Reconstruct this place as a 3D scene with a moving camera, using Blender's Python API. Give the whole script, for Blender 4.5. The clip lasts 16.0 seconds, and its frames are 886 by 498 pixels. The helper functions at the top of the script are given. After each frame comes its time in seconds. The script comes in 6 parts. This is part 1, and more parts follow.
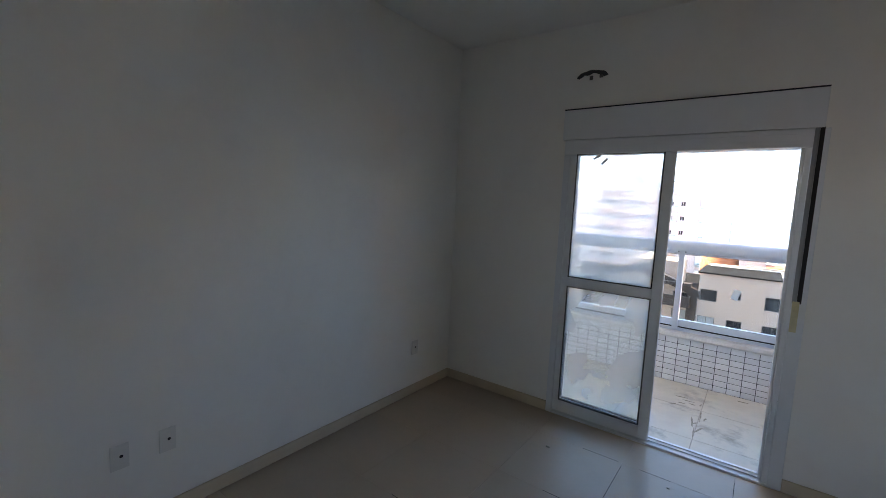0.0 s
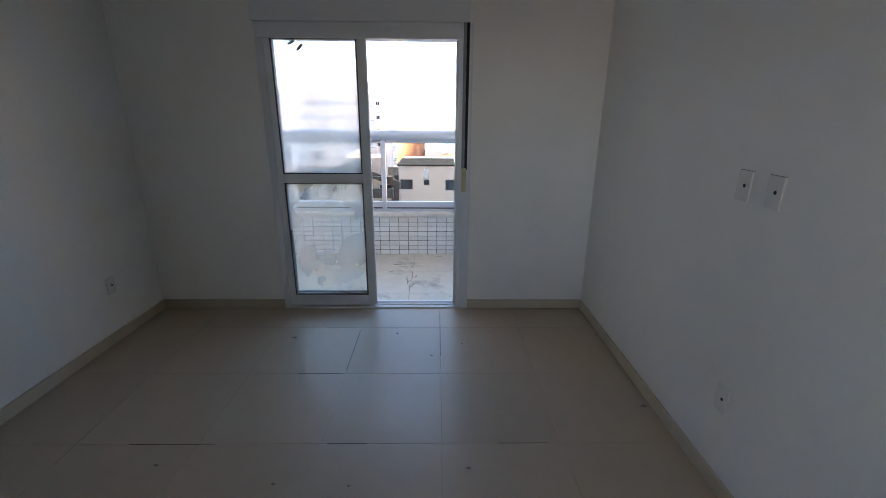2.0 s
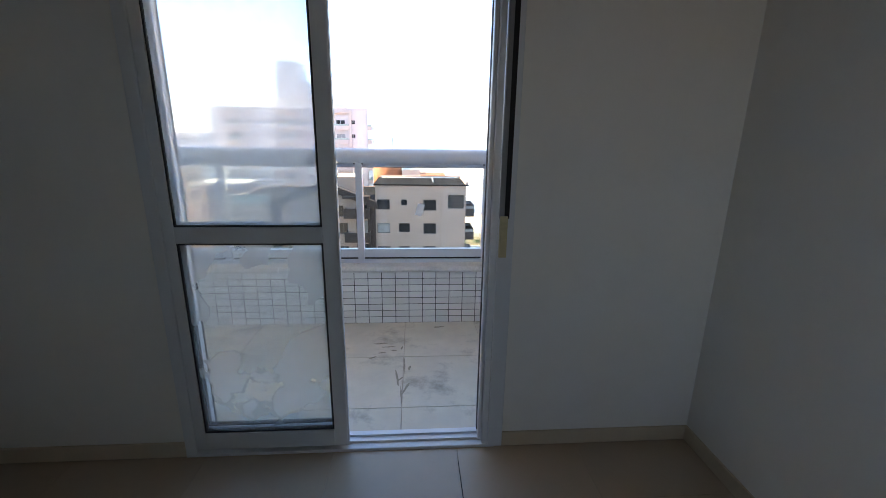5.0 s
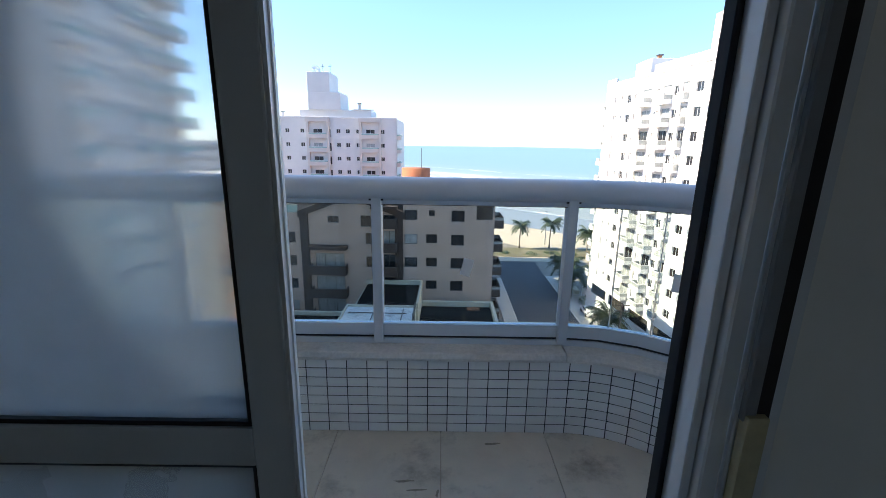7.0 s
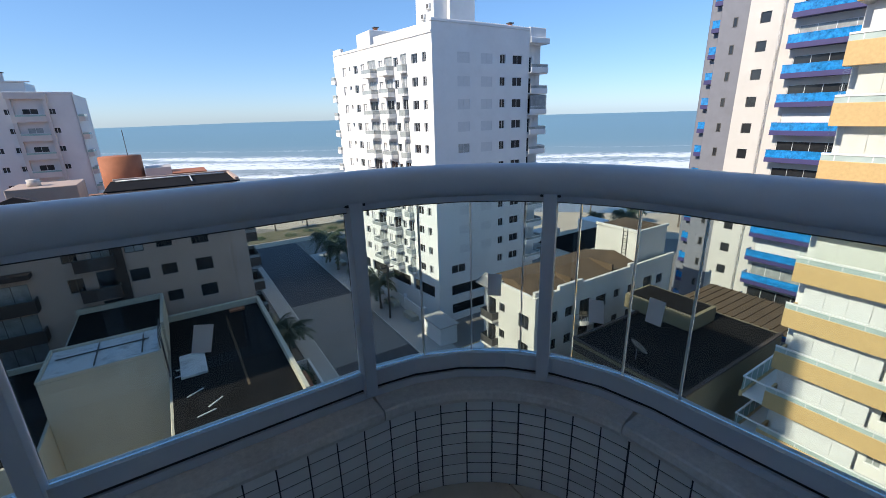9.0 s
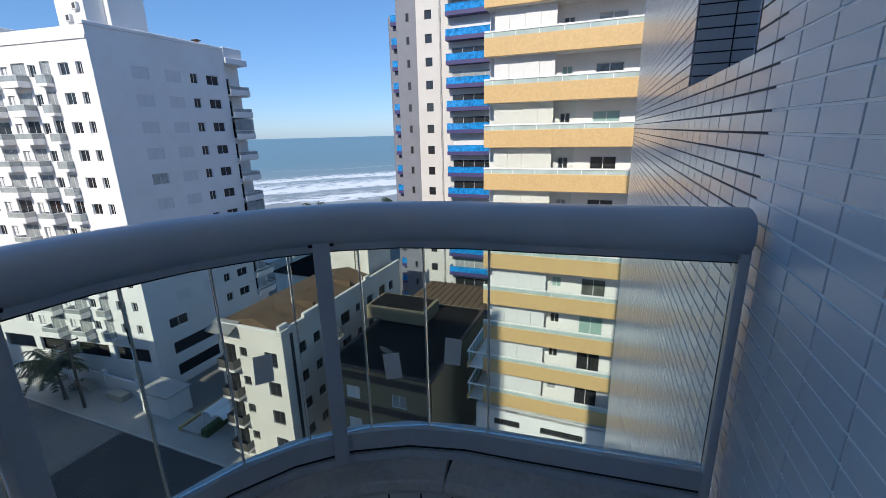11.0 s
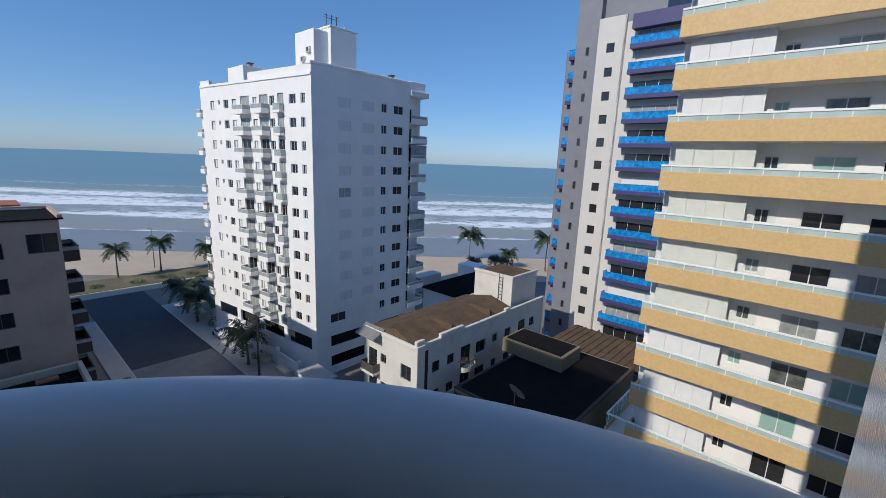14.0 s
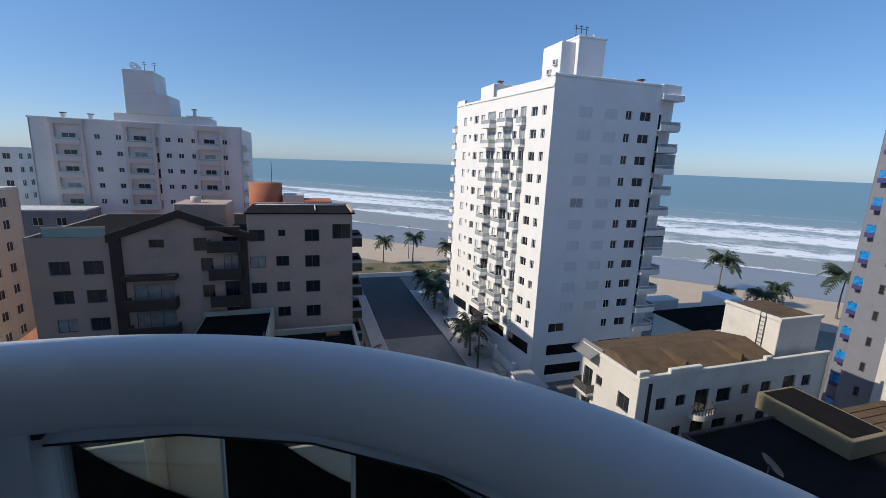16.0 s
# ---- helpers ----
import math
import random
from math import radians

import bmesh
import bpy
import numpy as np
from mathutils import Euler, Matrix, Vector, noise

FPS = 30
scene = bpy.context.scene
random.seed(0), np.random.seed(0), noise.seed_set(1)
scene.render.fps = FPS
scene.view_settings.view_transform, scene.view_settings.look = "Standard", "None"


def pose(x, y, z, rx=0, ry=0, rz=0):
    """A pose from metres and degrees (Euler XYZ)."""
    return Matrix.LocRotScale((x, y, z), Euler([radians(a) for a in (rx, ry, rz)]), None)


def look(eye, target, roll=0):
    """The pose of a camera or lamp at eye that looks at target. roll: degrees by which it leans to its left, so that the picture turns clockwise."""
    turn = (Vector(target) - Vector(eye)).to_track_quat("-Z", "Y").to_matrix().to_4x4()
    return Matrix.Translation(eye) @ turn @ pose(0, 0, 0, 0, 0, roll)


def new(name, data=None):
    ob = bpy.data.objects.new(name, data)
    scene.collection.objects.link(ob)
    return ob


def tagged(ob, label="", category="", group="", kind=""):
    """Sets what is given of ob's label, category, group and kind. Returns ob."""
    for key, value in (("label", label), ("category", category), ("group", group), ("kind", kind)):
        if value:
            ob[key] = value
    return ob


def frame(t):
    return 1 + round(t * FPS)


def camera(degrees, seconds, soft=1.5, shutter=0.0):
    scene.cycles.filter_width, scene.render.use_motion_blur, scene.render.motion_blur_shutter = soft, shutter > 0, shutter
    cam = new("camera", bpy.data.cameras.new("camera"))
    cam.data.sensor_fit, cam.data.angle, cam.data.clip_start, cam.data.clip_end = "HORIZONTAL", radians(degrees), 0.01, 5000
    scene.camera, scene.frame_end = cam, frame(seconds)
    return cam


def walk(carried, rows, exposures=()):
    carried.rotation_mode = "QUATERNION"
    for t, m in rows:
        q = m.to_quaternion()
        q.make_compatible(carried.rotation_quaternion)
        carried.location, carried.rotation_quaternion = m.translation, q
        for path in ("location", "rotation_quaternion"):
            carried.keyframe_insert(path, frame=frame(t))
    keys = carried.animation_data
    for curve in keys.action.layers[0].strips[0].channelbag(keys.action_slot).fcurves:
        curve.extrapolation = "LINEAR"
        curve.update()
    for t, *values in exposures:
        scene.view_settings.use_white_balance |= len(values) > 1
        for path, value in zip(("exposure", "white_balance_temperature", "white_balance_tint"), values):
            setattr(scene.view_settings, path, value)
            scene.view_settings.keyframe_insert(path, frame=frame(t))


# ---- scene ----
cam = camera(92.3, 16.0, soft=0.65)
PATH = [
    (0, (0.891, -3.219, 1.649), (-0.295, -1.623, 1.433), 2.7),
    (0.5, (0.893, -3.225, 1.636), (-0.085, -1.503, 1.361), 3.3),
    (1, (0.894, -3.304, 1.611), (0.328, -1.421, 1.246), 1.1),
    (1.5, (0.893, -3.318, 1.598), (0.675, -1.393, 1.099), -0.7),
    (2, (0.894, -3.283, 1.563), (0.922, -1.377, 0.958), 0.4),
    (2.5, (0.89, -3.146, 1.547), (0.942, -1.246, 0.926), 0.3),
    (3, (0.881, -2.828, 1.55), (0.938, -0.912, 0.981), 1.1),
    (3.5, (0.853, -2.573, 1.528), (0.906, -0.654, 0.965), 1.6),
    (4, (0.76, -2.236, 1.538), (0.91, -0.319, 0.988), 0.5),
    (4.2, (0.763, -2.18, 1.507), (0.926, -0.255, 0.99), 0.2),
    (6.3, (0.599, -0.977, 1.523), (0.653, 0.950, 0.988), 1.2),
    (6.5, (0.599, -0.891, 1.534), (0.644, 1.043, 1.027), 0.7),
    (6.8, (0.600, -0.703, 1.554), (0.617, 1.235, 1.062), 1.0),
    (7, (0.616, -0.583, 1.562), (0.630, 1.358, 1.078), 1.0),
    (7.2, (0.636, -0.485, 1.550), (0.651, 1.458, 1.070), 1.0),
    (7.5, (0.62, -0.374, 1.567), (0.668, 1.565, 1.081), 0.8),
    (8, (0.622, -0.108, 1.585), (0.984, 1.798, 1.096), 0.4),
    (8.5, (0.653, 0.042, 1.578), (1.318, 1.847, 1.028), -0.2),
    (9, (0.754, 0.179, 1.574), (1.788, 1.78, 0.97), -1.6),
    (9.5, (0.828, 0.261, 1.566), (2.077, 1.69, 0.936), -1.7),
    (10, (0.869, 0.382, 1.572), (2.452, 1.424, 0.931), -3.5),
    (10.1, (0.878, 0.413, 1.562), (2.495, 1.399, 0.919), -3.5),
    (10.2, (0.882, 0.429, 1.564), (2.549, 1.307, 0.892), -3.7),
    (12.3, (1.286, 0.685, 1.635), (3.131, 1.301, 1.168), -0.8),
    (12.5, (1.412, 0.753, 1.634), (3.257, 1.405, 1.221), -0.8),
    (13, (1.534, 0.839, 1.657), (3.323, 1.638, 1.258), -0.6),
    (13.5, (1.629, 0.882, 1.638), (3.285, 1.932, 1.243), 1.5),
    (14, (1.705, 0.889, 1.66), (3.18, 2.178, 1.255), 2.3),
    (14.5, (1.71, 0.886, 1.669), (2.957, 2.398, 1.271), 1.9),
    (15, (1.709, 0.879, 1.667), (2.708, 2.564, 1.263), 1.6),
    (15.5, (1.711, 0.885, 1.663), (2.532, 2.663, 1.258), 1.9),
    (16, (1.673, 0.926, 1.66), (2.298, 2.783, 1.258), 2.3),
]
walk(cam, [(t, look(eye, target, roll)) for t, eye, target, roll in PATH],
     exposures=[(0.0, 3.5, 9300, 22), (2.5, 3.55, 9300, 22), (4.2, 3.0, 9200, 21), (6.3, 2.5, 8400, 17), (7.0, 1.8, 7600, 13), (7.5, 1.35, 7400, 12), (8.0, 0.88, 7200, 12), (8.5, 0.75, 7000, 12), (9.0, 0.62, 6750, 10), (10.2, 0.42, 6450, 10), (12.5, 0.12, 6350, 10), (14.0, -0.05, 6200, 9), (15.0, -0.1, 6050, 8), (16.0, 0.12, 6650, 10)])

# ---- light ----
SUN_EL = radians(36)
SUN_DIR = Vector((-math.cos(SUN_EL), 0.035, math.sin(SUN_EL)))
world = bpy.data.worlds.new("world")
scene.world = world
world.use_nodes = True
wn = world.node_tree.nodes
sky = wn.new("ShaderNodeTexSky")
sky.sky_type = "NISHITA"
sky.sun_disc = False
sky.sun_elevation = SUN_EL
sky.sun_rotation = radians(-88)
sky.altitude = 0
sky.air_density = 0.85
sky.dust_density = 0.4
sky.ozone_density = 5.0
wn["Background"].inputs["Strength"].default_value = 0.215
soften = wn.new("ShaderNodeGamma")                 # sea haze evens the sky out
soften.inputs["Gamma"].default_value = 0.62
tint = wn.new("ShaderNodeVectorMath")
tint.operation = "MULTIPLY"
tint.inputs[1].default_value = (0.78, 0.90, 1.09)
world.node_tree.links.new(sky.outputs["Color"], soften.inputs["Color"])
world.node_tree.links.new(soften.outputs["Color"], tint.inputs[0])
clear = wn.new("ShaderNodeHueSaturation")           # a clean winter blue
clear.inputs["Saturation"].default_value = 1.17
world.node_tree.links.new(tint.outputs["Vector"], clear.inputs["Color"])
world.node_tree.links.new(clear.outputs["Color"], wn["Background"].inputs["Color"])
sun = new("sun", bpy.data.lights.new("sun", "SUN"))
sun.data.energy = 3.55
sun.data.angle = radians(0.55)
sun.data.color = (1.0, 0.915, 0.79)
sun.matrix_world = look(SUN_DIR * 100, (0, 0, 0))

G = -28.0          # street level; the flat's floor is z = 0


# ---- materials ----
def material(name, color, rough=0.6, metal=0.0, vary=0.08, scale=3.0, bump=0.0, bump_scale=60.0, spec=0.5, dirt=None,
             dirt_amount=0.35, dirt_scale=1.2, piece=0.0):
    """A painted, plastered or stone surface: a base colour that wanders at two scales, with stains and fine relief."""
    m = bpy.data.materials.new(name)
    m.use_nodes = True
    nt = m.node_tree
    b = nt.nodes["Principled BSDF"]
    geo = nt.nodes.new("ShaderNodeNewGeometry")
    n1 = nt.nodes.new("ShaderNodeTexNoise")
    n1.inputs["Scale"].default_value = scale
    n1.inputs["Detail"].default_value = 6
    n1.inputs["Roughness"].default_value = 0.65
    nt.links.new(geo.outputs["Position"], n1.inputs["Vector"])
    ramp = nt.nodes.new("ShaderNodeMapRange")
    ramp.inputs["From Min"].default_value, ramp.inputs["From Max"].default_value = 0.3, 0.7
    ramp.inputs["To Min"].default_value, ramp.inputs["To Max"].default_value = 1 - vary, 1 + vary
    nt.links.new(n1.outputs["Fac"], ramp.inputs["Value"])
    mul = nt.nodes.new("ShaderNodeVectorMath")
    mul.operation = "SCALE"
    mul.inputs[0].default_value = color
    nt.links.new(ramp.outputs["Result"], mul.inputs["Scale"])
    out = mul.outputs["Vector"]
    if piece:
        info = nt.nodes.new("ShaderNodeObjectInfo")
        r2 = nt.nodes.new("ShaderNodeMapRange")
        r2.inputs["To Min"].default_value, r2.inputs["To Max"].default_value = 1 - piece, 1 + piece
        nt.links.new(info.outputs["Random"], r2.inputs["Value"])
        m2 = nt.nodes.new("ShaderNodeVectorMath")
        m2.operation = "SCALE"
        nt.links.new(out, m2.inputs[0])
        nt.links.new(r2.outputs["Result"], m2.inputs["Scale"])
        out = m2.outputs["Vector"]
    if dirt:
        n2 = nt.nodes.new("ShaderNodeTexNoise")
        n2.inputs["Scale"].default_value = dirt_scale
        n2.inputs["Detail"].default_value = 8
        n2.inputs["Roughness"].default_value = 0.7
        nt.links.new(geo.outputs["Position"], n2.inputs["Vector"])
        r = nt.nodes.new("ShaderNodeMapRange")
        r.inputs["From Min"].default_value, r.inputs["From Max"].default_value = 0.52, 0.72
        r.inputs["To Max"].default_value = dirt_amount
        nt.links.new(n2.outputs["Fac"], r.inputs["Value"])
        mix = nt.nodes.new("ShaderNodeMix")
        mix.data_type = "RGBA"
        nt.links.new(r.outputs["Result"], mix.inputs["Factor"])
        nt.links.new(out, mix.inputs["A"])
        mix.inputs["B"].default_value = (*dirt, 1)
        out = mix.outputs["Result"]
    nt.links.new(out, b.inputs["Base Color"])
    b.inputs["Roughness"].default_value = rough
    b.inputs["Metallic"].default_value = metal
    b.inputs["Specular IOR Level"].default_value = spec
    if bump:
        n3 = nt.nodes.new("ShaderNodeTexNoise")
        n3.inputs["Scale"].default_value = bump_scale
        n3.inputs["Detail"].default_value = 5
        nt.links.new(geo.outputs["Position"], n3.inputs["Vector"])
        bp = nt.nodes.new("ShaderNodeBump")
        bp.inputs["Strength"].default_value = bump
        bp.inputs["Distance"].default_value = 0.01
        nt.links.new(n3.outputs["Fac"], bp.inputs["Height"])
        nt.links.new(bp.outputs["Normal"], b.inputs["Normal"])
    return m


def glass(name, color, rough=0.0, clear=0.85):
    """A thin pane: mostly clear, with a mirror-like gloss."""
    m = bpy.data.materials.new(name)
    m.use_nodes = True
    nt = m.node_tree
    nt.nodes.remove(nt.nodes["Principled BSDF"])
    out = nt.nodes["Material Output"]
    tr = nt.nodes.new("ShaderNodeBsdfTransparent")
    tr.inputs["Color"].default_value = (*color, 1)
    gl = nt.nodes.new("ShaderNodeBsdfGlossy")
    gl.inputs["Roughness"].default_value = rough
    fr = nt.nodes.new("ShaderNodeFresnel")
    fr.inputs["IOR"].default_value = 1.45
    mix = nt.nodes.new("ShaderNodeMixShader")
    nt.links.new(fr.outputs["Fac"], mix.inputs["Fac"])
    nt.links.new(tr.outputs[0], mix.inputs[1])
    nt.links.new(gl.outputs[0], mix.inputs[2])
    nt.links.new(mix.outputs[0], out.inputs["Surface"])
    return m


def hazy_glass(name, low=0.25, high=0.6, milk=0.19, film_color=(0.93, 0.89, 0.88)):
    """Salt-hazed glass: part clear, part rough, with a thin milky film."""
    m = glass(name, (0.96, 0.97, 0.97), 0.02)
    nt = m.node_tree
    out = nt.nodes["Material Output"]
    first = out.inputs["Surface"].links[0].from_socket
    rf = nt.nodes.new("ShaderNodeBsdfRefraction")
    rf.inputs["IOR"].default_value = 1.02
    rf.inputs["Roughness"].default_value = 0.33
    rf.inputs["Color"].default_value = (0.96, 0.97, 0.97, 1)
    film = nt.nodes.new("ShaderNodeBsdfTranslucent")
    film.inputs["Color"].default_value = (*film_color, 1)
    geo = nt.nodes.new("ShaderNodeNewGeometry")
    n = nt.nodes.new("ShaderNodeTexNoise")
    n.inputs["Scale"].default_value = 2.2
    n.inputs["Detail"].default_value = 5
    nt.links.new(geo.outputs["Position"], n.inputs["Vector"])
    r = nt.nodes.new("ShaderNodeMapRange")
    r.inputs["From Min"].default_value, r.inputs["From Max"].default_value = 0.3, 0.7
    r.inputs["To Min"].default_value, r.inputs["To Max"].default_value = low, high
    nt.links.new(n.outputs["Fac"], r.inputs["Value"])
    mix = nt.nodes.new("ShaderNodeMixShader")
    nt.links.new(r.outputs["Result"], mix.inputs["Fac"])
    nt.links.new(first, mix.inputs[1])
    nt.links.new(rf.outputs[0], mix.inputs[2])
    mix2 = nt.nodes.new("ShaderNodeMixShader")
    mix2.inputs["Fac"].default_value = milk
    nt.links.new(mix.outputs[0], mix2.inputs[1])
    nt.links.new(film.outputs[0], mix2.inputs[2])
    nt.links.new(mix2.outputs[0], out.inputs["Surface"])
    return m


M_WALL = material("wall_paint", (0.86, 0.845, 0.81), 0.55, vary=0.03, scale=1.5, bump=0.05, bump_scale=150, dirt=(0.5, 0.48, 0.44), dirt_amount=0.10, dirt_scale=2.0)
M_CEIL = material("ceiling_paint", (0.85, 0.85, 0.83), 0.8, vary=0.02)
M_PORC = material("floor_porcelain", (0.52, 0.385, 0.285), 0.36, vary=0.06, scale=3.0, dirt=(0.36, 0.29, 0.22), dirt_amount=0.4, dirt_scale=3.0, piece=0.03)
M_GROUT = material("floor_grout", (0.40, 0.32, 0.25), 0.8, vary=0.15, scale=20)
M_SKIRT = material("skirting_porcelain", (0.60, 0.49, 0.37), 0.3, vary=0.05, scale=5)
M_BALC = material("balcony_porcelain", (0.60, 0.53, 0.43), 0.45, vary=0.08, scale=5.0, dirt=(0.14, 0.11, 0.08), dirt_amount=0.75, dirt_scale=2.6, piece=0.04)
M_ALU = material("white_aluminium", (0.72, 0.75, 0.78), 0.35, vary=0.02, scale=8, spec=0.5)
M_RAIL = material("rail_aluminium", (0.57, 0.605, 0.645), 0.36, vary=0.03, scale=6, spec=0.5, bump=0.02)
M_GASKET = material("black_gasket", (0.015, 0.015, 0.017), 0.6)
M_STRAP = material("shutter_strap", (0.02, 0.018, 0.02), 0.8)
M_GUIDE = material("grey_strap_guide", (0.24, 0.25, 0.27), 0.5, vary=0.05, scale=10)
M_BRASS = material("aged_plastic", (0.55, 0.48, 0.30), 0.5, vary=0.15, scale=20)
M_STONE = material("coping_granite", (0.64, 0.61, 0.57), 0.55, vary=0.12, scale=60, dirt=(0.26, 0.23, 0.2), dirt_amount=0.35, dirt_scale=5)
M_TILE = material("white_tile", (0.76, 0.755, 0.735), 0.22, vary=0.03, scale=4, piece=0.07, dirt=(0.45, 0.41, 0.35), dirt_amount=0.25, dirt_scale=4)
M_FTILE = material("glossy_facade_tile", (0.66, 0.67, 0.69), 0.2, vary=0.02, scale=3, piece=0.06, spec=0.4)
M_TGROUT = material("dark_tile_grout", (0.04, 0.039, 0.042), 0.85, vary=0.2, scale=25)
M_PLASTIC = material("socket_plastic", (0.72, 0.71, 0.68), 0.35)
# near-black: the dark of hollows put into colour; also colours the joint dirt
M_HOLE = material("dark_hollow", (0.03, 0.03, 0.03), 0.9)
M_PAPER = material("label_paper", (0.8, 0.8, 0.78), 0.6, vary=0.03)
M_GLASS = glass("rail_glass", (0.86, 0.92, 0.90))
M_CLEAR = glass("clear_door_glass", (0.95, 0.97, 0.96))
M_HAZE = hazy_glass("hazy_door_glass")
M_HAZEL = hazy_glass("wiped_door_glass", 0.14, 0.2, 0.10)
M_CRUMB = material("plaster_crumb", (0.3, 0.26, 0.2), 0.9, vary=0.3, scale=80)

M_WHITE = material("white_render", (0.82, 0.81, 0.79), 0.75, vary=0.04, scale=0.35, dirt=(0.6, 0.58, 0.54), dirt_amount=0.22, dirt_scale=0.25)
M_WHITE2 = material("offwhite_render", (0.66, 0.645, 0.625), 0.75, vary=0.05, scale=0.3, dirt=(0.5, 0.49, 0.49), dirt_amount=0.3, dirt_scale=0.2)
M_BEIGE = material("beige_balcony_paint", (0.58, 0.53, 0.49), 0.75, vary=0.05, scale=0.5)
M_PALECREAM = material("pale_cream_render", (0.66, 0.625, 0.56), 0.8, vary=0.06, scale=0.5, dirt=(0.36, 0.32, 0.27), dirt_amount=0.4, dirt_scale=0.35)
M_CREAM = material("cream_render", (0.53, 0.48, 0.38), 0.8, vary=0.06, scale=0.5, dirt=(0.38, 0.33, 0.26), dirt_amount=0.4, dirt_scale=0.3)
M_YELLOWISH = material("old_yellow_render", (0.225, 0.185, 0.11), 0.85, vary=0.07, scale=0.6, dirt=(0.16, 0.13, 0.08), dirt_amount=0.4, dirt_scale=0.4)
M_BROWNB = material("dark_brown_paint", (0.06, 0.042, 0.035), 0.75, vary=0.1, scale=0.6)
M_TAUPE = material("taupe_render", (0.49, 0.365, 0.30), 0.8, vary=0.06, scale=0.4, dirt=(0.25, 0.2, 0.17), dirt_amount=0.35, dirt_scale=0.3)
M_OCHRE = material("ochre_mosaic", (0.62, 0.42, 0.19), 0.5, vary=0.10, scale=6.0, dirt=(0.5, 0.33, 0.15), dirt_amount=0.4, dirt_scale=1.2)
M_GREYT = material("grey_mosaic", (0.20, 0.205, 0.235), 0.6, vary=0.06, scale=1.0, dirt=(0.14, 0.14, 0.155), dirt_amount=0.4, dirt_scale=0.2)
M_CREAMW = material("warm_white_render", (0.60, 0.57, 0.53), 0.75, vary=0.05, scale=0.3, dirt=(0.5, 0.47, 0.43), dirt_amount=0.3, dirt_scale=0.25)
M_BLUE = material("deep_blue_paint", (0.055, 0.048, 0.15), 0.5, vary=0.08, scale=0.6)
M_BGLASS = material("blue_rail_glass", (0.015, 0.22, 0.55), 0.12, vary=0.55, scale=2.5, spec=0.8)
M_GGLASS = material("green_rail_glass", (0.30, 0.46, 0.42), 0.12, vary=0.08, scale=0.8, spec=0.8)
M_CGLASS = material("pale_rail_glass", (0.44, 0.53, 0.50), 0.12, vary=0.15, scale=0.8, spec=0.8)
M_SGLASS = material("smoked_rail_glass", (0.36, 0.39, 0.38), 0.15, vary=0.3, scale=0.8, spec=0.8)
M_DGLASS = material("dark_window_glass", (0.025, 0.027, 0.03), 0.12, vary=0.4, scale=0.4, spec=0.7)
M_CURTAIN = material("pale_curtain_glass", (0.32, 0.34, 0.34), 0.2, vary=0.25, scale=1.5, spec=0.7)
M_SMOKE = material("curtained_dark_glass", (0.11, 0.12, 0.115), 0.15, vary=0.5, scale=2.0, spec=0.7)
M_SHUT = material("closed_white_shutter", (0.70, 0.70, 0.69), 0.6, vary=0.04, scale=2)
M_FRAMEW = material("window_frame_white", (0.7, 0.7, 0.7), 0.5)
M_FRAMED = material("window_frame_dark", (0.08, 0.075, 0.07), 0.5)
M_ROOFD = material("dark_membrane_roof", (0.011, 0.010, 0.010), 0.9, vary=0.3, scale=0.6, dirt=(0.024, 0.020, 0.017), dirt_amount=0.5, dirt_scale=0.5, spec=0.1)
M_ROOFW = material("worn_white_roof", (0.6, 0.6, 0.58), 0.8, vary=0.12, scale=1, dirt=(0.15, 0.14, 0.12), dirt_amount=0.7, dirt_scale=1.2)
M_ROOFB = material("brown_fibre_roof", (0.12, 0.082, 0.052), 0.95, vary=0.25, scale=0.8, dirt=(0.05, 0.04, 0.03), dirt_amount=0.6, dirt_scale=0.5, spec=0.15)
M_BRICK = material("orange_brick_paint", (0.38, 0.135, 0.065), 0.8, vary=0.1, scale=1.0)
M_TERRA = material("terracotta_tiles", (0.36, 0.15, 0.08), 0.85, vary=0.25, scale=1.5)
M_ASPH = material("asphalt", (0.055, 0.058, 0.066), 0.85, vary=0.12, scale=0.5, dirt=(0.09, 0.09, 0.095), dirt_amount=0.4, dirt_scale=0.15)
M_COBBLE = material("concrete_pavers", (0.21, 0.205, 0.195), 0.85, vary=0.12, scale=1.2, dirt=(0.12, 0.115, 0.105), dirt_amount=0.5, dirt_scale=0.3)
M_PAVE = material("pavement_concrete", (0.42, 0.40, 0.37), 0.85, vary=0.08, scale=0.7)
M_KERB = material("kerb_stone", (0.55, 0.53, 0.49), 0.85, vary=0.08, scale=1)
M_EARTH = material("town_ground", (0.22, 0.19, 0.16), 0.95, vary=0.2, scale=0.08, dirt=(0.10, 0.095, 0.09), dirt_amount=0.7, dirt_scale=0.05)
M_SAND = material("beach_sand", (0.50, 0.41, 0.31), 0.95, vary=0.06, scale=0.15, dirt=(0.40, 0.32, 0.24), dirt_amount=0.4, dirt_scale=0.03)
M_GRASS = material("dune_grass", (0.14, 0.12, 0.065), 0.95, vary=0.3, scale=0.4, dirt=(0.3, 0.24, 0.16), dirt_amount=0.8, dirt_scale=0.12)
M_BED = material("red_earth", (0.20, 0.085, 0.05), 0.95, vary=0.25, scale=1.5)
M_TRUNK = material("palm_bark", (0.17, 0.13, 0.10), 0.95, vary=0.2, scale=3)
M_FROND = material("palm_frond", (0.03, 0.048, 0.018), 0.6, vary=0.3, scale=1.2)
M_BUSH = material("shrub_leaf", (0.045, 0.085, 0.025), 0.7, vary=0.3, scale=2)
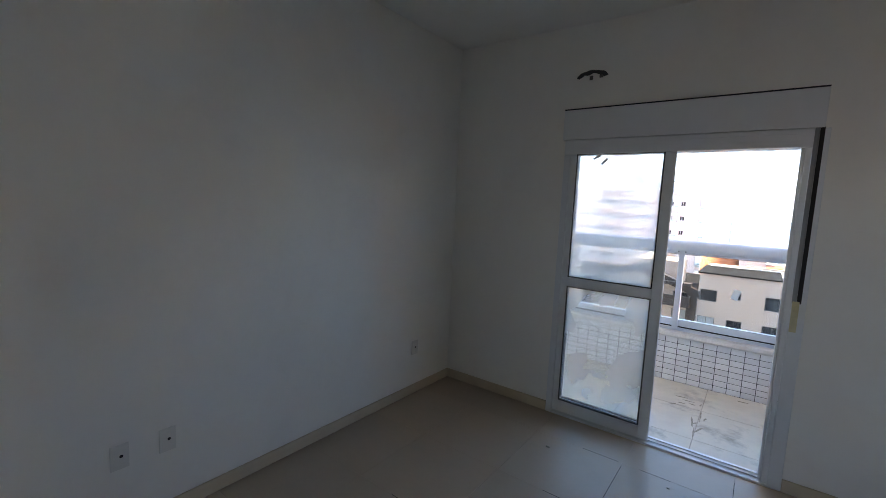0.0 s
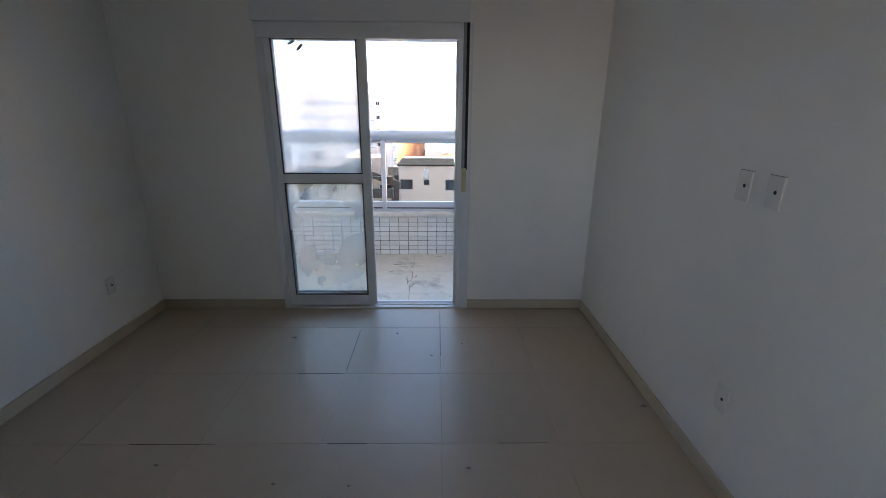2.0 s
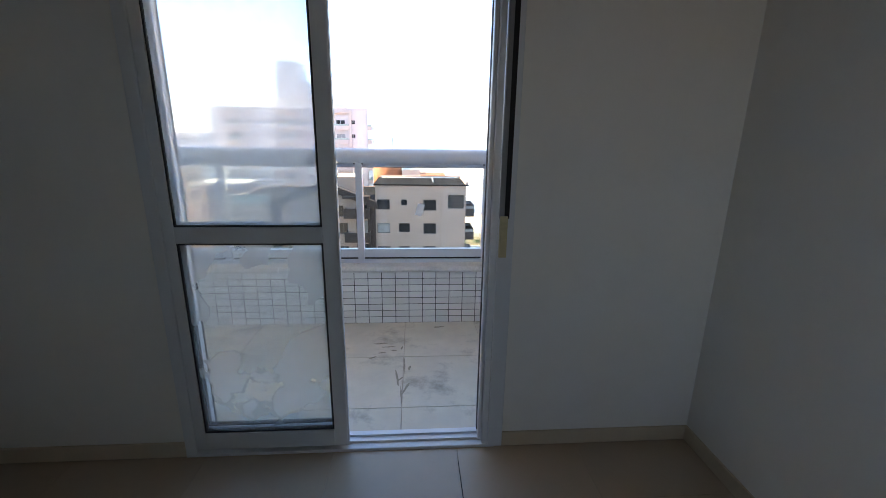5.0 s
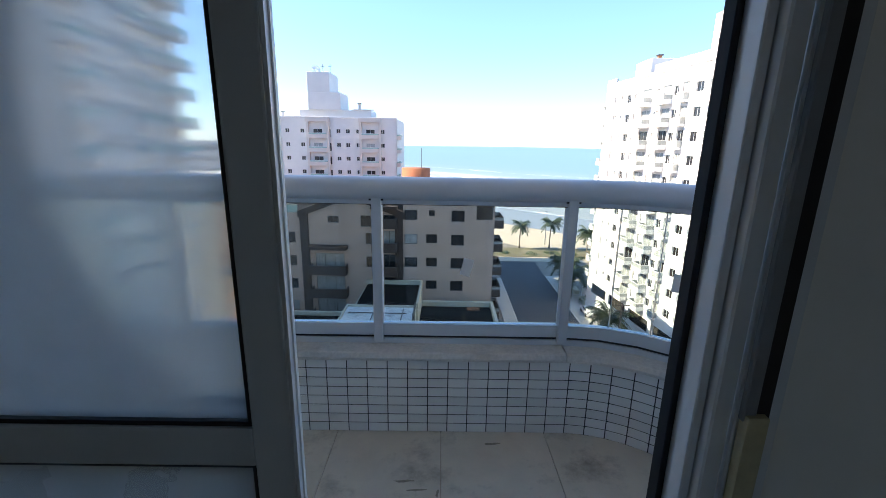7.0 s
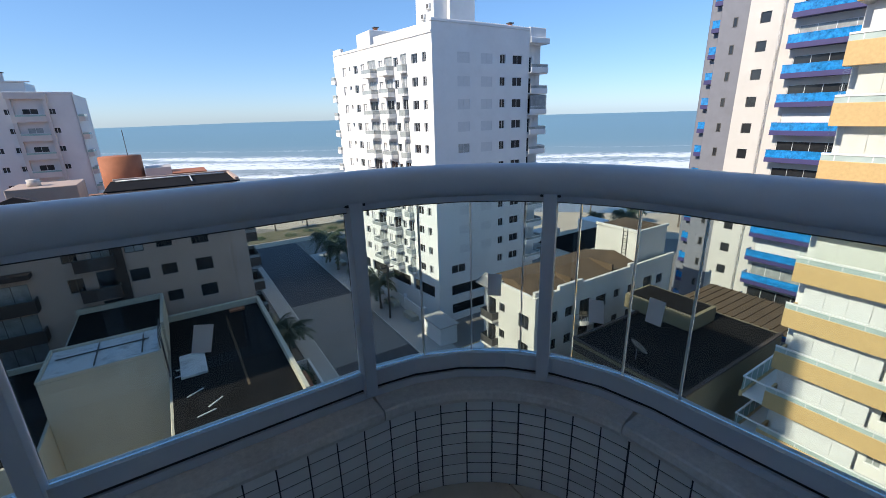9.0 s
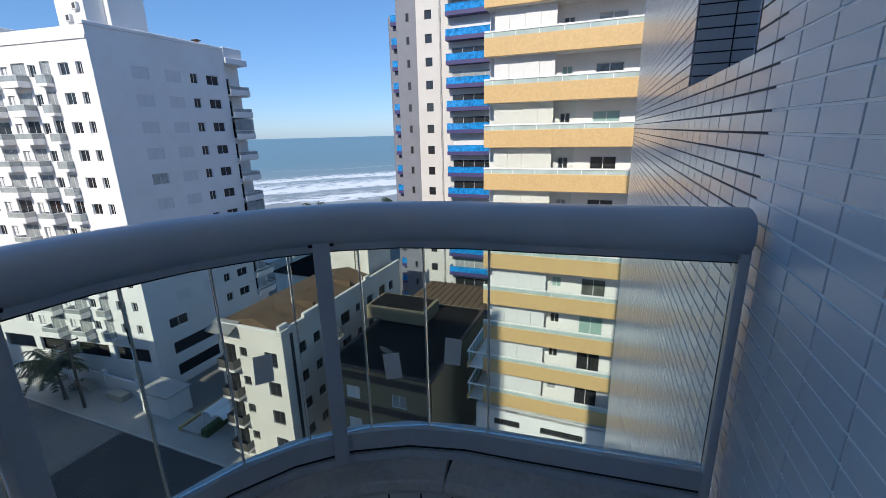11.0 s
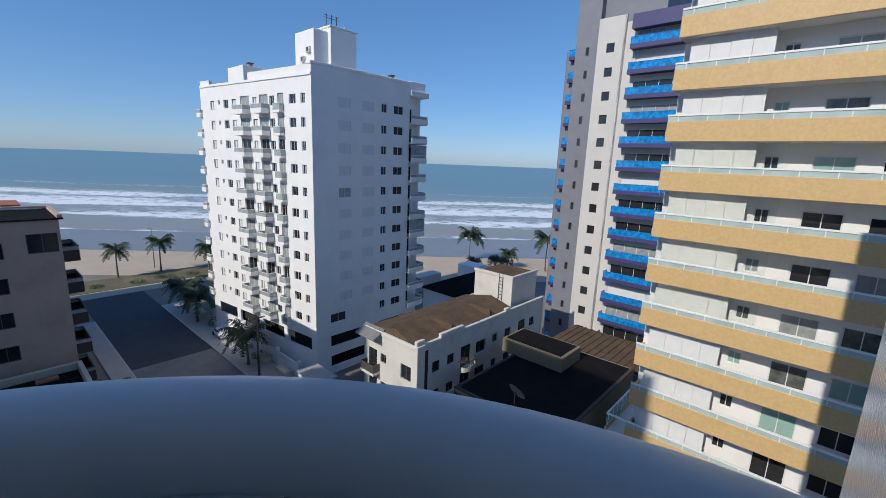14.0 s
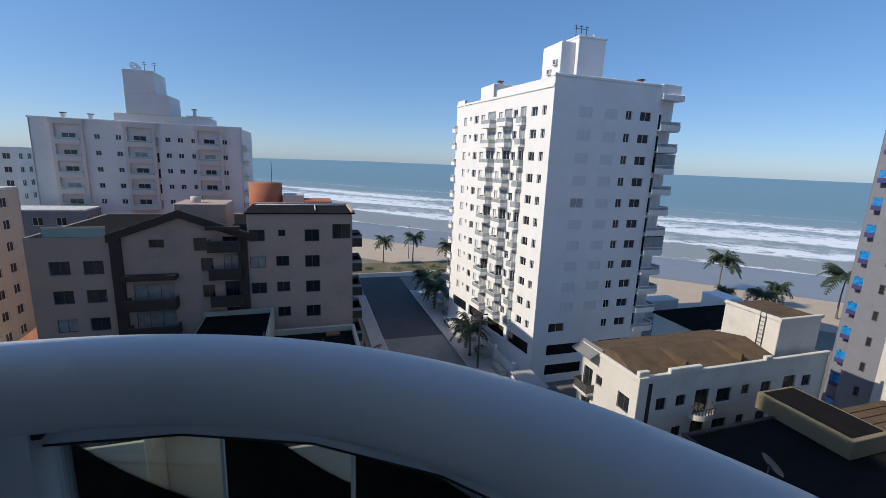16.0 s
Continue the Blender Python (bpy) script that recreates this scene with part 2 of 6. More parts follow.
M_WOODP = material("old_wooden_pole", (0.13, 0.10, 0.08), 0.95, vary=0.2, scale=4)
M_CARW = material("white_car_paint", (0.7, 0.7, 0.7), 0.25)
M_RUBBER = material("tyre_rubber", (0.02, 0.02, 0.02), 0.8)


# ---- mesh helpers ----
def bx(bm, x0, x1, y0, y1, z0, z1):
    v = [bm.verts.new((x, y, z)) for z in (z0, z1) for y in (y0, y1) for x in (x0, x1)]
    for a in ((0, 2, 3, 1), (4, 5, 7, 6), (0, 1, 5, 4), (2, 6, 7, 3), (1, 3, 7, 5), (0, 4, 6, 2)):
        bm.faces.new([v[i] for i in a])


def boxes(*rows):
    bm = bmesh.new()
    for r in rows:
        bx(bm, *r)
    return bm


def cyl(bm, p, q, r0, r1=None, n=12, caps=True):
    r1 = r0 if r1 is None else r1
    p, q = Vector(p), Vector(q)
    d = (q - p).normalized()
    a = d.orthogonal().normalized()
    b = d.cross(a)
    lo, hi = [], []
    for i in range(n):
        w = a * math.cos(2 * math.pi * i / n) + b * math.sin(2 * math.pi * i / n)
        lo.append(bm.verts.new(p + w * r0))
        hi.append(bm.verts.new(q + w * r1))
    for i in range(n):
        bm.faces.new((lo[i], lo[(i + 1) % n], hi[(i + 1) % n], hi[i]))
    if caps:
        bm.faces.new(lo[::-1])
        bm.faces.new(hi)


def sweep(bm, path, profile, closed_ends=True):
    """Sweeps a closed profile of (out, up) along a level path of (x, y); out is to the left of the way walked."""
    rings = []
    n = len(path)
    for i, (x, y, z) in enumerate(path):
        a, b = path[max(i - 1, 0)], path[min(i + 1, n - 1)]
        t = Vector((b[0] - a[0], b[1] - a[1], 0)).normalized()
        o = Vector((-t.y, t.x, 0))
        rings.append([bm.verts.new(Vector((x, y, z)) + o * u + Vector((0, 0, w))) for u, w in profile])
    k = len(profile)
    for r, s in zip(rings, rings[1:]):
        for j in range(k):
            bm.faces.new((r[j], r[(j + 1) % k], s[(j + 1) % k], s[j]))
    if closed_ends:
        bm.faces.new(rings[0][::-1])
        bm.faces.new(rings[-1])


def mesh(name, bm, mat, smooth=False):
    bmesh.ops.recalc_face_normals(bm, faces=bm.faces)
    me = bpy.data.meshes.new(name)
    bm.to_mesh(me)
    bm.free()
    me.materials.append(mat)
    if smooth:
        for p in me.polygons:
            p.use_smooth = True
    return me


def part(name, bm, mat, parent=None, label="", smooth=False):
    """Links a bmesh as one mesh object under a thing or a part."""
    ob = new(name, mesh(name, bm, mat, smooth))
    ob.parent = parent
    if label:
        ob["label"] = label
    return ob


def thing(name, label, category, group="", at=(0, 0, 0)):
    ob = new(name)
    ob.location = at
    ob.empty_display_size = 0.2
    return tagged(ob, label, category, group)


def piece(name, me, parent, m):
    """One more object on a mesh that is shared."""
    ob = new(name, me)
    ob.parent = parent
    ob.matrix_basis = m
    return ob


def bevel(bm, w, seg=2):
    bmesh.ops.bevel(bm, geom=bm.edges[:], offset=w, segments=seg, profile=0.7, affect="EDGES")
    return bm


def structure(name, bm, mat, label="", category=""):
    return tagged(part(name, bm, mat), label, category, kind="structure")


# ---- the room ----
XL, XR, YB, ZC = -1.385, 2.11, -4.30, 3.00      # side walls, back wall, ceiling
DL, DR, DT = -0.375, 1.105, 2.385                # door opening
OUT = 0.12                                      # outer face of the front wall

structure("wall_west", boxes((XL - 0.15, XL, YB, 0, 0, ZC)), M_WALL, "plain white painted plaster wall with a tan skirting", "wall")
structure("wall_east", boxes((XR, XR + 0.15, YB, 0, 0, ZC)), M_WALL, "plain white painted plaster wall with empty outlet boxes", "wall")
# added and unseen: a doorway to a passage with a window, to brighten the room
EX0, EX1, HB = 0.98, 1.86, -6.2
structure("wall_back", boxes((XL - 0.15, EX0, YB - 0.15, YB, 0, ZC), (EX1, XR + 0.15, YB - 0.15, YB, 0, ZC), (EX0, EX1, YB - 0.15, YB, 2.12, ZC)), M_WALL, "plain white painted plaster wall with an added, unseen doorway", "wall")
structure("passage_wall", boxes((XL - 0.15, XL, HB - 0.15, YB - 0.15, 0, ZC), (XR, XR + 0.15, HB - 0.15, YB - 0.15, 0, ZC), (XL, XR, HB - 0.15, HB, 0, 0.9), (XL, XR, HB - 0.15, HB, 2.3, ZC), (XL, -0.4, HB - 0.15, HB, 0.9, 2.3), (2.0, XR, HB - 0.15, HB, 0.9, 2.3)), M_WALL, "white painted walls of an added, unseen passage behind", "wall")
structure("passage_ceiling", boxes((XL - 0.15, XR + 0.15, HB - 0.15, YB - 0.15, ZC, ZC + 0.2)), M_CEIL, "plain white painted ceiling", "ceiling")
structure("passage_floor", boxes((XL - 0.15, XR + 0.15, HB - 0.15, YB - 0.1, -0.10, -0.0015)), M_PORC, "beige porcelain floor of the added passage", "floor")
# fill lamp added in the passage's window opening to lift the dim room
fill_light = new("passage_fill_light", bpy.data.lights.new("passage_fill_light", "AREA"))
fill_light.data.shape = "RECTANGLE"
fill_light.data.size, fill_light.data.size_y = 2.3, 1.35
fill_light.data.energy = 1.7
fill_light.data.color = (0.64, 0.81, 1.0)
fill_light.matrix_world = look((0.8, HB - 0.06, 1.6), (0.3, 0, 1.5))
structure("ceiling", boxes((XL - 0.15, XR + 0.15, YB - 0.15, OUT, ZC, ZC + 0.2)), M_CEIL, "plain white painted ceiling", "ceiling")
# the front wall, of three pieces round the door
structure("wall_front", boxes((-6.0, DL, 0, OUT - 0.02, -0.02, ZC), (DR, XR + 0.15, 0, OUT - 0.02, -0.02, ZC), (DL, DR, 0, OUT - 0.02, DT, ZC)),
          M_WALL, "white painted wall round the balcony door", "wall")
floor = structure("floor", boxes((XL - 0.1, XR + 0.1, YB - 0.1, 0.0, -0.10, -0.0015)), material("fine_floor_joint", (0.47, 0.355, 0.265), 0.5, vary=0.3, scale=2.5), "glossy beige porcelain tile floor with fine joints", "floor")
SK = 0.08
skirting = structure("baseboard", bevel(boxes((XL, XL + 0.012, YB, 0, 0, SK), (XR - 0.012, XR, YB, 0, 0, SK), (XL + 0.012, DL, -0.012, 0, 0, SK), (DR + 0.04, XR - 0.012, -0.012, 0, 0, SK)), 0.003, 1),
                     M_SKIRT, "tan porcelain skirting", "skirting")


# ---- the balcony ----
CX, CY, RR = 1.30, 0.79, 0.828                  # the rail's arc
XW = -1.75                                      # the balcony's far end


def rim(r, z, x0=XW, step=5, end=OUT):
    """The line of the balcony's edge at distance r from the arc's middle: straight, round the arc, straight to the wall."""
    pts = [(x0, CY + r, z)]
    x = x0 + 0.4
    while x < CX - 0.1:
        pts.append((x, CY + r, z))
        x += 0.4
    for a in range(90, -1, -step):
        pts.append((CX + r * math.cos(radians(a)), CY + r * math.sin(radians(a)), z))
    n = 5
    for i in range(1, n + 1):
        pts.append((CX + r + 0.06 * i / n, CY + (end - CY) * i / n, z))
    return pts


def along(r, z, x0=XW, end=OUT):
    """The same line, as a function of the distance walked on it."""
    pts = [Vector(p) for p in rim(r, z, x0, 3, end)]
    run = [0.0]
    for a, b in zip(pts, pts[1:]):
        run.append(run[-1] + (b - a).length)

    def at(s):
        for i in range(len(pts) - 1):
            if s <= run[i + 1] or i == len(pts) - 2:
                k = (s - run[i]) / (run[i + 1] - run[i])
                p = pts[i].lerp(pts[i + 1], k)
                d = (pts[i + 1] - pts[i]).normalized()
                return p, math.degrees(math.atan2(d.y, d.x))
    return at, run[-1]


RIN = 0.71                                     # the tiled inner face of the parapet
# floor slab under the tiles
bm = bmesh.new()
edge = rim(RIN + 0.06, -0.03)
ring = [bm.verts.new((x, y, -0.028)) for x, y, z in edge] + [bm.verts.new((XW, OUT - 0.02, -0.028))]
low = [bm.verts.new((v.co.x, v.co.y, -0.2)) for v in ring]
bm.faces.new(ring)
bm.faces.new(low[::-1])
for i in range(len(ring)):
    bm.faces.new((ring[i], low[i], low[(i + 1) % len(ring)], ring[(i + 1) % len(ring)]))
balcony_floor = structure("balcony_floor", bm, M_GROUT, "stained beige porcelain balcony floor", "floor")
# the parapet's core
bm = bmesh.new()
sweep(bm, rim(RIN + 0.001, 0.0), [(0, -0.2), (0, 0.425), (0.20, 0.425), (0.20, -0.2)])
parapet = structure("parapet", bm, M_TGROUT, "low curved balcony parapet clad in white tiles with dark joints", "parapet")
# the balcony above: its slab and underside
bm = bmesh.new()
edge = rim(RIN + 0.22, 0)
ring = [bm.verts.new((x, y, 2.86)) for x, y, z in edge] + [bm.verts.new((XW, OUT + 0.005, 2.86))]
top = [bm.verts.new((v.co.x, v.co.y, 3.3)) for v in ring]
bm.faces.new(ring[::-1])
bm.faces.new(top)
for i in range(len(ring)):
    bm.faces.new((ring[i], top[i], top[(i + 1) % len(ring)], ring[(i + 1) % len(ring)]))
structure("balcony_above", bm, M_CEIL, "white underside of the balcony above", "balcony")
# drawn in close to block sky light from the left
structure("balcony_end_wall", boxes((XW - 0.15, XW, OUT + 0.005, 1.72, -0.2, 2.86)), M_WALL, "white painted end wall of the balcony", "wall")

coping = tagged(new("coping"), "grey granite coping slabs on the balcony parapet", "coping")
railing = tagged(new("balcony_railing"), "white aluminium railing with a fat oval handrail and glass panels", "railing")

# ---- outer face of the flat's own tower ----
TOPZ, FEND = 15.0, 8.6
structure("tower_wall", boxes((-9.0, -6.0, -12, OUT - 0.02, G, TOPZ), (-6.0, FEND, -12, OUT - 0.02, G, -0.22),
                              (XR + 0.15, 2.5, -0.30, OUT - 0.02, -0.2, ZC), (2.5, 3.585, -0.30, -0.22, 1.79, ZC), (2.5, 3.585, -0.30, OUT - 0.02, -0.2, 1.79),
                              (3.585, FEND, -4.4, OUT - 0.02, -0.2, ZC), (-6.0, FEND, -12, OUT - 0.02, ZC + 0.2, TOPZ), (XR + 0.15, 3.585, -4.4, -0.30, -0.2, ZC)),
          M_TGROUT, "tall facade clad in white tiles with dark joints", "wall")


def clip(poly, inside):
    """Cuts a polygon of (x, y) to a convex one, both counter-clockwise."""
    out = poly
    n = len(inside)
    for i in range(n):
        ax, ay = inside[i]
        bx_, by_ = inside[(i + 1) % n]
        src, out = out, []
        if not src:
            return []
        side = [(bx_ - ax) * (py - ay) - (by_ - ay) * (px - ax) for px, py in src]
        for j in range(len(src)):
            p, q, a, b = src[j], src[(j + 1) % len(src)], side[j], side[(j + 1) % len(src)]
            if a >= 0:
                out.append(p)
            if a * b < 0:
                k = a / (a - b)
                out.append((p[0] + (q[0] - p[0]) * k, p[1] + (q[1] - p[1]) * k))
    return out


def slab(poly, z0, z1, ease=0.0015):
    """A flat piece with a thin eased edge."""
    bm = bmesh.new()
    cx = sum(p[0] for p in poly) / len(poly)
    cy = sum(p[1] for p in poly) / len(poly)

    def inner(p):
        d = math.hypot(p[0] - cx, p[1] - cy)
        return (p[0] + (cx - p[0]) * ease / d, p[1] + (cy - p[1]) * ease / d)

    lo = [bm.verts.new((*p, z0)) for p in poly]
    mid = [bm.verts.new((*p, z1 - ease)) for p in poly]
    hi = [bm.verts.new((*inner(p), z1)) for p in poly]
    bm.faces.new(hi)
    n = len(poly)
    for i in range(n):
        j = (i + 1) % n
        bm.faces.new((lo[i], lo[j], mid[j], mid[i]))
        bm.faces.new((mid[i], mid[j], hi[j], hi[i]))
    return bm


def rect(x0, x1, y0, y1):
    return [(x0, y0), (x1, y0), (x1, y1), (x0, y1)]


# ---- coping and railing ----
for a, b in ((-1.75, -0.353), (-0.347, 1.30)):
    bm = bmesh.new()
    prof = [(-0.02, 0.427), (-0.025, 0.445), (-0.018, 0.470), (-0.01, 0.475), (0.205, 0.475), (0.215, 0.465), (0.215, 0.427)]
    sweep(bm, [(a, CY + RIN, 0), (b, CY + RIN, 0)], prof)
    part("coping_slab", bm, M_STONE, coping)
arc = [(CX + RIN * math.cos(radians(v)), CY + RIN * math.sin(radians(v)), 0) for v in range(90, 9, -5)]
for seg in ([(1.306, CY + RIN, 0)] + arc[1:], [(CX + RIN * math.cos(radians(9.5)), CY + RIN * math.sin(radians(9.5)), 0), (CX + RIN, CY, 0), (CX + RIN + 0.03, OUT, 0)]):
    bm = bmesh.new()
    sweep(bm, seg, prof)
    part("coping_slab", bm, M_STONE, coping)

oval = []
for i in range(28):
    a = 2 * math.pi * i / 28
    oval.append((0.068 * math.copysign(abs(math.cos(a)) ** 0.85, math.cos(a)), 1.331 + 0.06 * math.copysign(abs(math.sin(a)) ** 0.85, math.sin(a))))
bm = bmesh.new()
sweep(bm, rim(RR, 0.0, XW, 3, OUT + 0.012), oval)
part("handrail", bm, M_RAIL, railing, "fat oval white aluminium handrail", True)
bm = bmesh.new()
sweep(bm, rim(RR, 0.0, XW, 14, OUT + 0.012), [(-0.02, 1.252), (-0.02, 1.28), (0.02, 1.28), (0.02, 1.252)])
part("top_channel", bm, M_RAIL, railing)
bm = bmesh.new()
sweep(bm, rim(RR, 0.0, XW, 14, OUT + 0.012), [(-0.021, 1.2485), (-0.021, 1.2516), (0.021, 1.2516), (0.021, 1.2485)])
part("gasket", bm, M_GASKET, railing)
bm = bmesh.new()
sweep(bm, rim(RR, 0.0, XW, 14, OUT + 0.012), [(-0.022, 0.522), (-0.022, 0.59), (0.022, 0.59), (0.022, 0.522)])
part("bottom_channel", bm, M_RAIL, railing)
bm = bmesh.new()
sweep(bm, rim(RR, 0.0, XW, 14, OUT + 0.012), [(-0.014, 0.507), (-0.014, 0.5215), (0.014, 0.5215), (0.014, 0.507)])
part("gasket", bm, M_GASKET, railing)
bm = bmesh.new()
sweep(bm, rim(RR, 0.0, XW, 14, OUT + 0.012), [(-0.026, 0.4755), (-0.026, 0.5065), (0.026, 0.5065), (0.026, 0.4755)])
part("base_trim", bm, M_RAIL, railing)
POSTS = [(-0.760, CY + RR, 0), (0.286, CY + RR, 0), (1.296, CY + RR, 0),
         (CX + RR * math.cos(radians(36.8)), CY + RR * math.sin(radians(36.8)), -53.2)]
post_mesh = mesh("post", bevel(boxes((-0.025, 0.025, -0.05, 0.022, 0.495, 1.29)), 0.004, 2), M_RAIL)
clip_mesh = mesh("bracket", bevel(boxes((-0.037, 0.037, -0.045, 0.01, 1.272, 1.286)), 0.002, 1), M_GASKET)
for x, y, r in POSTS:
    p = piece("post", post_mesh, railing, pose(x, y, 0, 0, 0, r))
    piece("bracket", clip_mesh, p, Matrix())
end_post = part("post", bevel(boxes((2.15, 2.215, OUT, OUT + 0.024, 0.465, 1.29)), 0.004, 1), M_RAIL, railing)
JOINTS = [90, 72.5, 58.1, 43.7, 29.2, 15.0, 0.5]


def on_arc(a, r=RR):
    return (CX + r * math.cos(radians(a)), CY + r * math.sin(radians(a)))


spans = [((a + 0.03, CY + RR), (b - 0.03, CY + RR)) for a, b in ((-1.75, -0.760), (-0.760, 0.286), (0.286, 1.296))]
spans += [(on_arc(a - 0.3), on_arc(b + 0.3)) for a, b in zip(JOINTS, JOINTS[1:])] + [(on_arc(0.2), (2.186, OUT + 0.025))]
for (x0, y0), (x1, y1) in spans:
    ln = math.hypot(x1 - x0, y1 - y0)
    ob = part("glass_panel", boxes((0, ln, -0.004, 0.004, 0.591, 1.2495)), M_GLASS, railing)
    ob.matrix_basis = pose(x0, y0, 0, 0, 0, math.degrees(math.atan2(y1 - y0, x1 - x0)))
    ob.visible_shadow = False
M_SEAL = material("glass_edge", (0.55, 0.62, 0.58), 0.25)
for a in JOINTS[1:]:
    x, y = on_arc(a, RR)
    ob = part("glass_edge", boxes((-0.0022, 0.0022, -0.006, 0.006, 0.591, 1.2495)), M_SEAL, railing)
    ob.matrix_basis = pose(x, y, 0, 0, 0, a - 90)
for a in JOINTS[1:-1]:
    x, y = on_arc(a, RR)
    ob = part("rail_joint", boxes((-0.0012, 0.0012, -0.0225, 0.0225, 1.252, 1.29)), M_GASKET, railing)
    ob.matrix_basis = pose(x, y, 0, 0, 0, a - 90)

# paper labels left on the glass
def label_on_glass(x, y, z, rz, tilt, w=0.055, h=0.095, text="white paper label stuck on the balcony glass"):
    bm = boxes((-w / 2, w / 2, -0.0008, 0.0008, -h / 2, h / 2))
    ob = tagged(part("paper_label", bm, M_PAPER), text, "label", "labels on the glass")
    ob.matrix_basis = pose(x, y, z, 0, tilt, rz)


label_on_glass(0.762, CY + RR - 0.007, 0.915, 0, 14)
label_on_glass(-0.52, CY + RR - 0.007, 0.88, 0, 82)
for a, z, t in ((23.1, 0.834, -5), (8.6, 0.893, 4), (51.5, 0.90, 2)):
    mid = [0.5 * (p + q) for p, q in zip(JOINTS, JOINTS[1:]) if q <= a <= p][0]
    x, y = on_arc(a, RR - 0.014)
    label_on_glass(x, y, z, mid - 90, t)


# ---- sliding balcony door ----
door = tagged(new("balcony_door"), "white aluminium sliding glass door, half open, under a roller shutter box", "door")
W0, W1 = DL, DR
part("shutter_box", bevel(boxes((W0 - 0.012, W1 + 0.012, -0.035, 0.10, 2.165, 2.382)), 0.004, 2), M_ALU, door, "white roller shutter box")
# solid black strip paints the shade line over the shutter box
part("shadow_gap", boxes((W0 - 0.012, W1 + 0.012, -0.033, 0.0, 2.383, 2.391)), M_GASKET, door)
part("frame_head", bevel(boxes((W0, W1, -0.012, 0.118, 2.06, 2.164)), 0.003, 1), M_ALU, door)
part("frame_rail", bevel(boxes((0.40, 1.03, -0.016, -0.013, 2.10, 2.135)), 0.001, 1), M_ALU, door)
part("frame_jamb", bevel(boxes((W0, W0 + 0.05, -0.012, 0.118, 0.0, 2.059)), 0.003, 1), M_ALU, door)
part("frame_jamb", bevel(boxes((1.045, W1 - 0.03, -0.004, 0.118, 0.0, 2.059)), 0.003, 1), M_ALU, door)
part("jamb_trim", bevel(boxes((W1 - 0.03, W1 + 0.04, -0.012, 0.0, 0.0, 2.164)), 0.003, 1), M_ALU, door)
part("jamb_channel", bevel(boxes((1.028, 1.044, 0.016, 0.05, 0.02, 2.059)), 0.002, 1), M_ALU, door)
part("jamb_channel", bevel(boxes((1.032, 1.044, 0.085, 0.117, 0.02, 2.059)), 0.002, 1), M_STRAP, door, "dark outer guide")
part("threshold", bevel(boxes((W0, W1, -0.012, 0.12, -0.004, 0.014)), 0.002, 1), M_ALU, door)
part("track", boxes((W0 + 0.05, 1.044, 0.03, 0.034, 0.014, 0.024), (W0 + 0.05, 1.044, 0.075, 0.079, 0.014, 0.024)), M_ALU, door)
part("strap_guide", bevel(boxes((1.076, 1.097, -0.024, -0.0125, 1.16, 2.17)), 0.002, 1), M_GUIDE, door, "dark grey strap guide")
part("shutter_strap", boxes((1.098, 1.119, -0.020, -0.0165, 1.16, 2.17)), M_STRAP, door, "black shutter pull strap")
part("strap_winder", bevel(boxes((1.079, 1.112, -0.032, -0.0125, 0.99, 1.172)), 0.004, 2), M_BRASS, door, "yellowed strap winder")


def leaf(x0, x1, y0, y1, glazing, lower):
    """A sliding leaf: stiles, rails, gaskets and two panes."""
    lf = part("sliding_leaf", bevel(boxes((x0, x0 + 0.062, y0, y1, 0.026, 2.115), (x1 - 0.062, x1, y0, y1, 0.026, 2.115), (x0 + 0.062, x1 - 0.062, y0, y1, 0.026, 0.115), (x0 + 0.062, x1 - 0.062, y0, y1, 1.048, 1.118), (x0 + 0.062, x1 - 0.062, y0, y1, 2.066, 2.115)), 0.004, 2), M_ALU, door)
    for z0, z1 in ((0.115, 1.048), (1.118, 2.066)):
        a, b, g = x0 + 0.062, x1 - 0.062, 0.008
        part("gasket", boxes((a, b, y0 + 0.006, y1 - 0.006, z0, z0 + g), (a, b, y0 + 0.006, y1 - 0.006, z1 - g, z1), (a, a + g, y0 + 0.006, y1 - 0.006, z0 + g, z1 - g), (b - g, b, y0 + 0.006, y1 - 0.006, z0 + g, z1 - g)), M_GASKET, lf)
        p = part("pane", boxes((a + g, b - g, (y0 + y1) / 2 - 0.003, (y0 + y1) / 2 + 0.003, z0 + g, z1 - g)), glazing if z0 > 1 else lower, lf)
        p.visible_shadow = False
    return lf


leaf(-0.345, 0.385, 0.002, 0.038, M_HAZE, M_HAZEL)
leaf(-0.355, 0.372, 0.055, 0.09, M_CLEAR, M_CLEAR)
part("shutter_guide", bevel(boxes((-0.40, -0.327, 0.121, 0.205, -0.018, 2.30)), 0.004, 1), M_ALU, door, "white aluminium shutter guide outside")
part("guide_seal", boxes((-0.3268, -0.322, 0.196, 0.204, -0.018, 2.30)), M_GASKET, door)
bm = boxes((0.3855, 0.391, 0.005, 0.012, 0.03, 2.11), (0.3855, 0.391, 0.026, 0.034, 0.03, 2.11), (0.3855, 0.388, 0.012, 0.026, 0.03, 2.11))
part("pull_profile", bm, M_ALU, door)
for x, z, t in ((-0.136, 2.045, -25), (-0.079, 2.014, -45)):
    ob = tagged(part("tape_scrap", boxes((-0.028, 0.028, -0.001, 0.001, -0.009, 0.009)), material("grey_tape", (0.3, 0.29, 0.27), 0.7)), "torn grey tape scrap stuck on the door glass", "tape", "tape scraps")
    ob.matrix_basis = pose(x, 0.0165, z - 0.01, 0, t, 0)


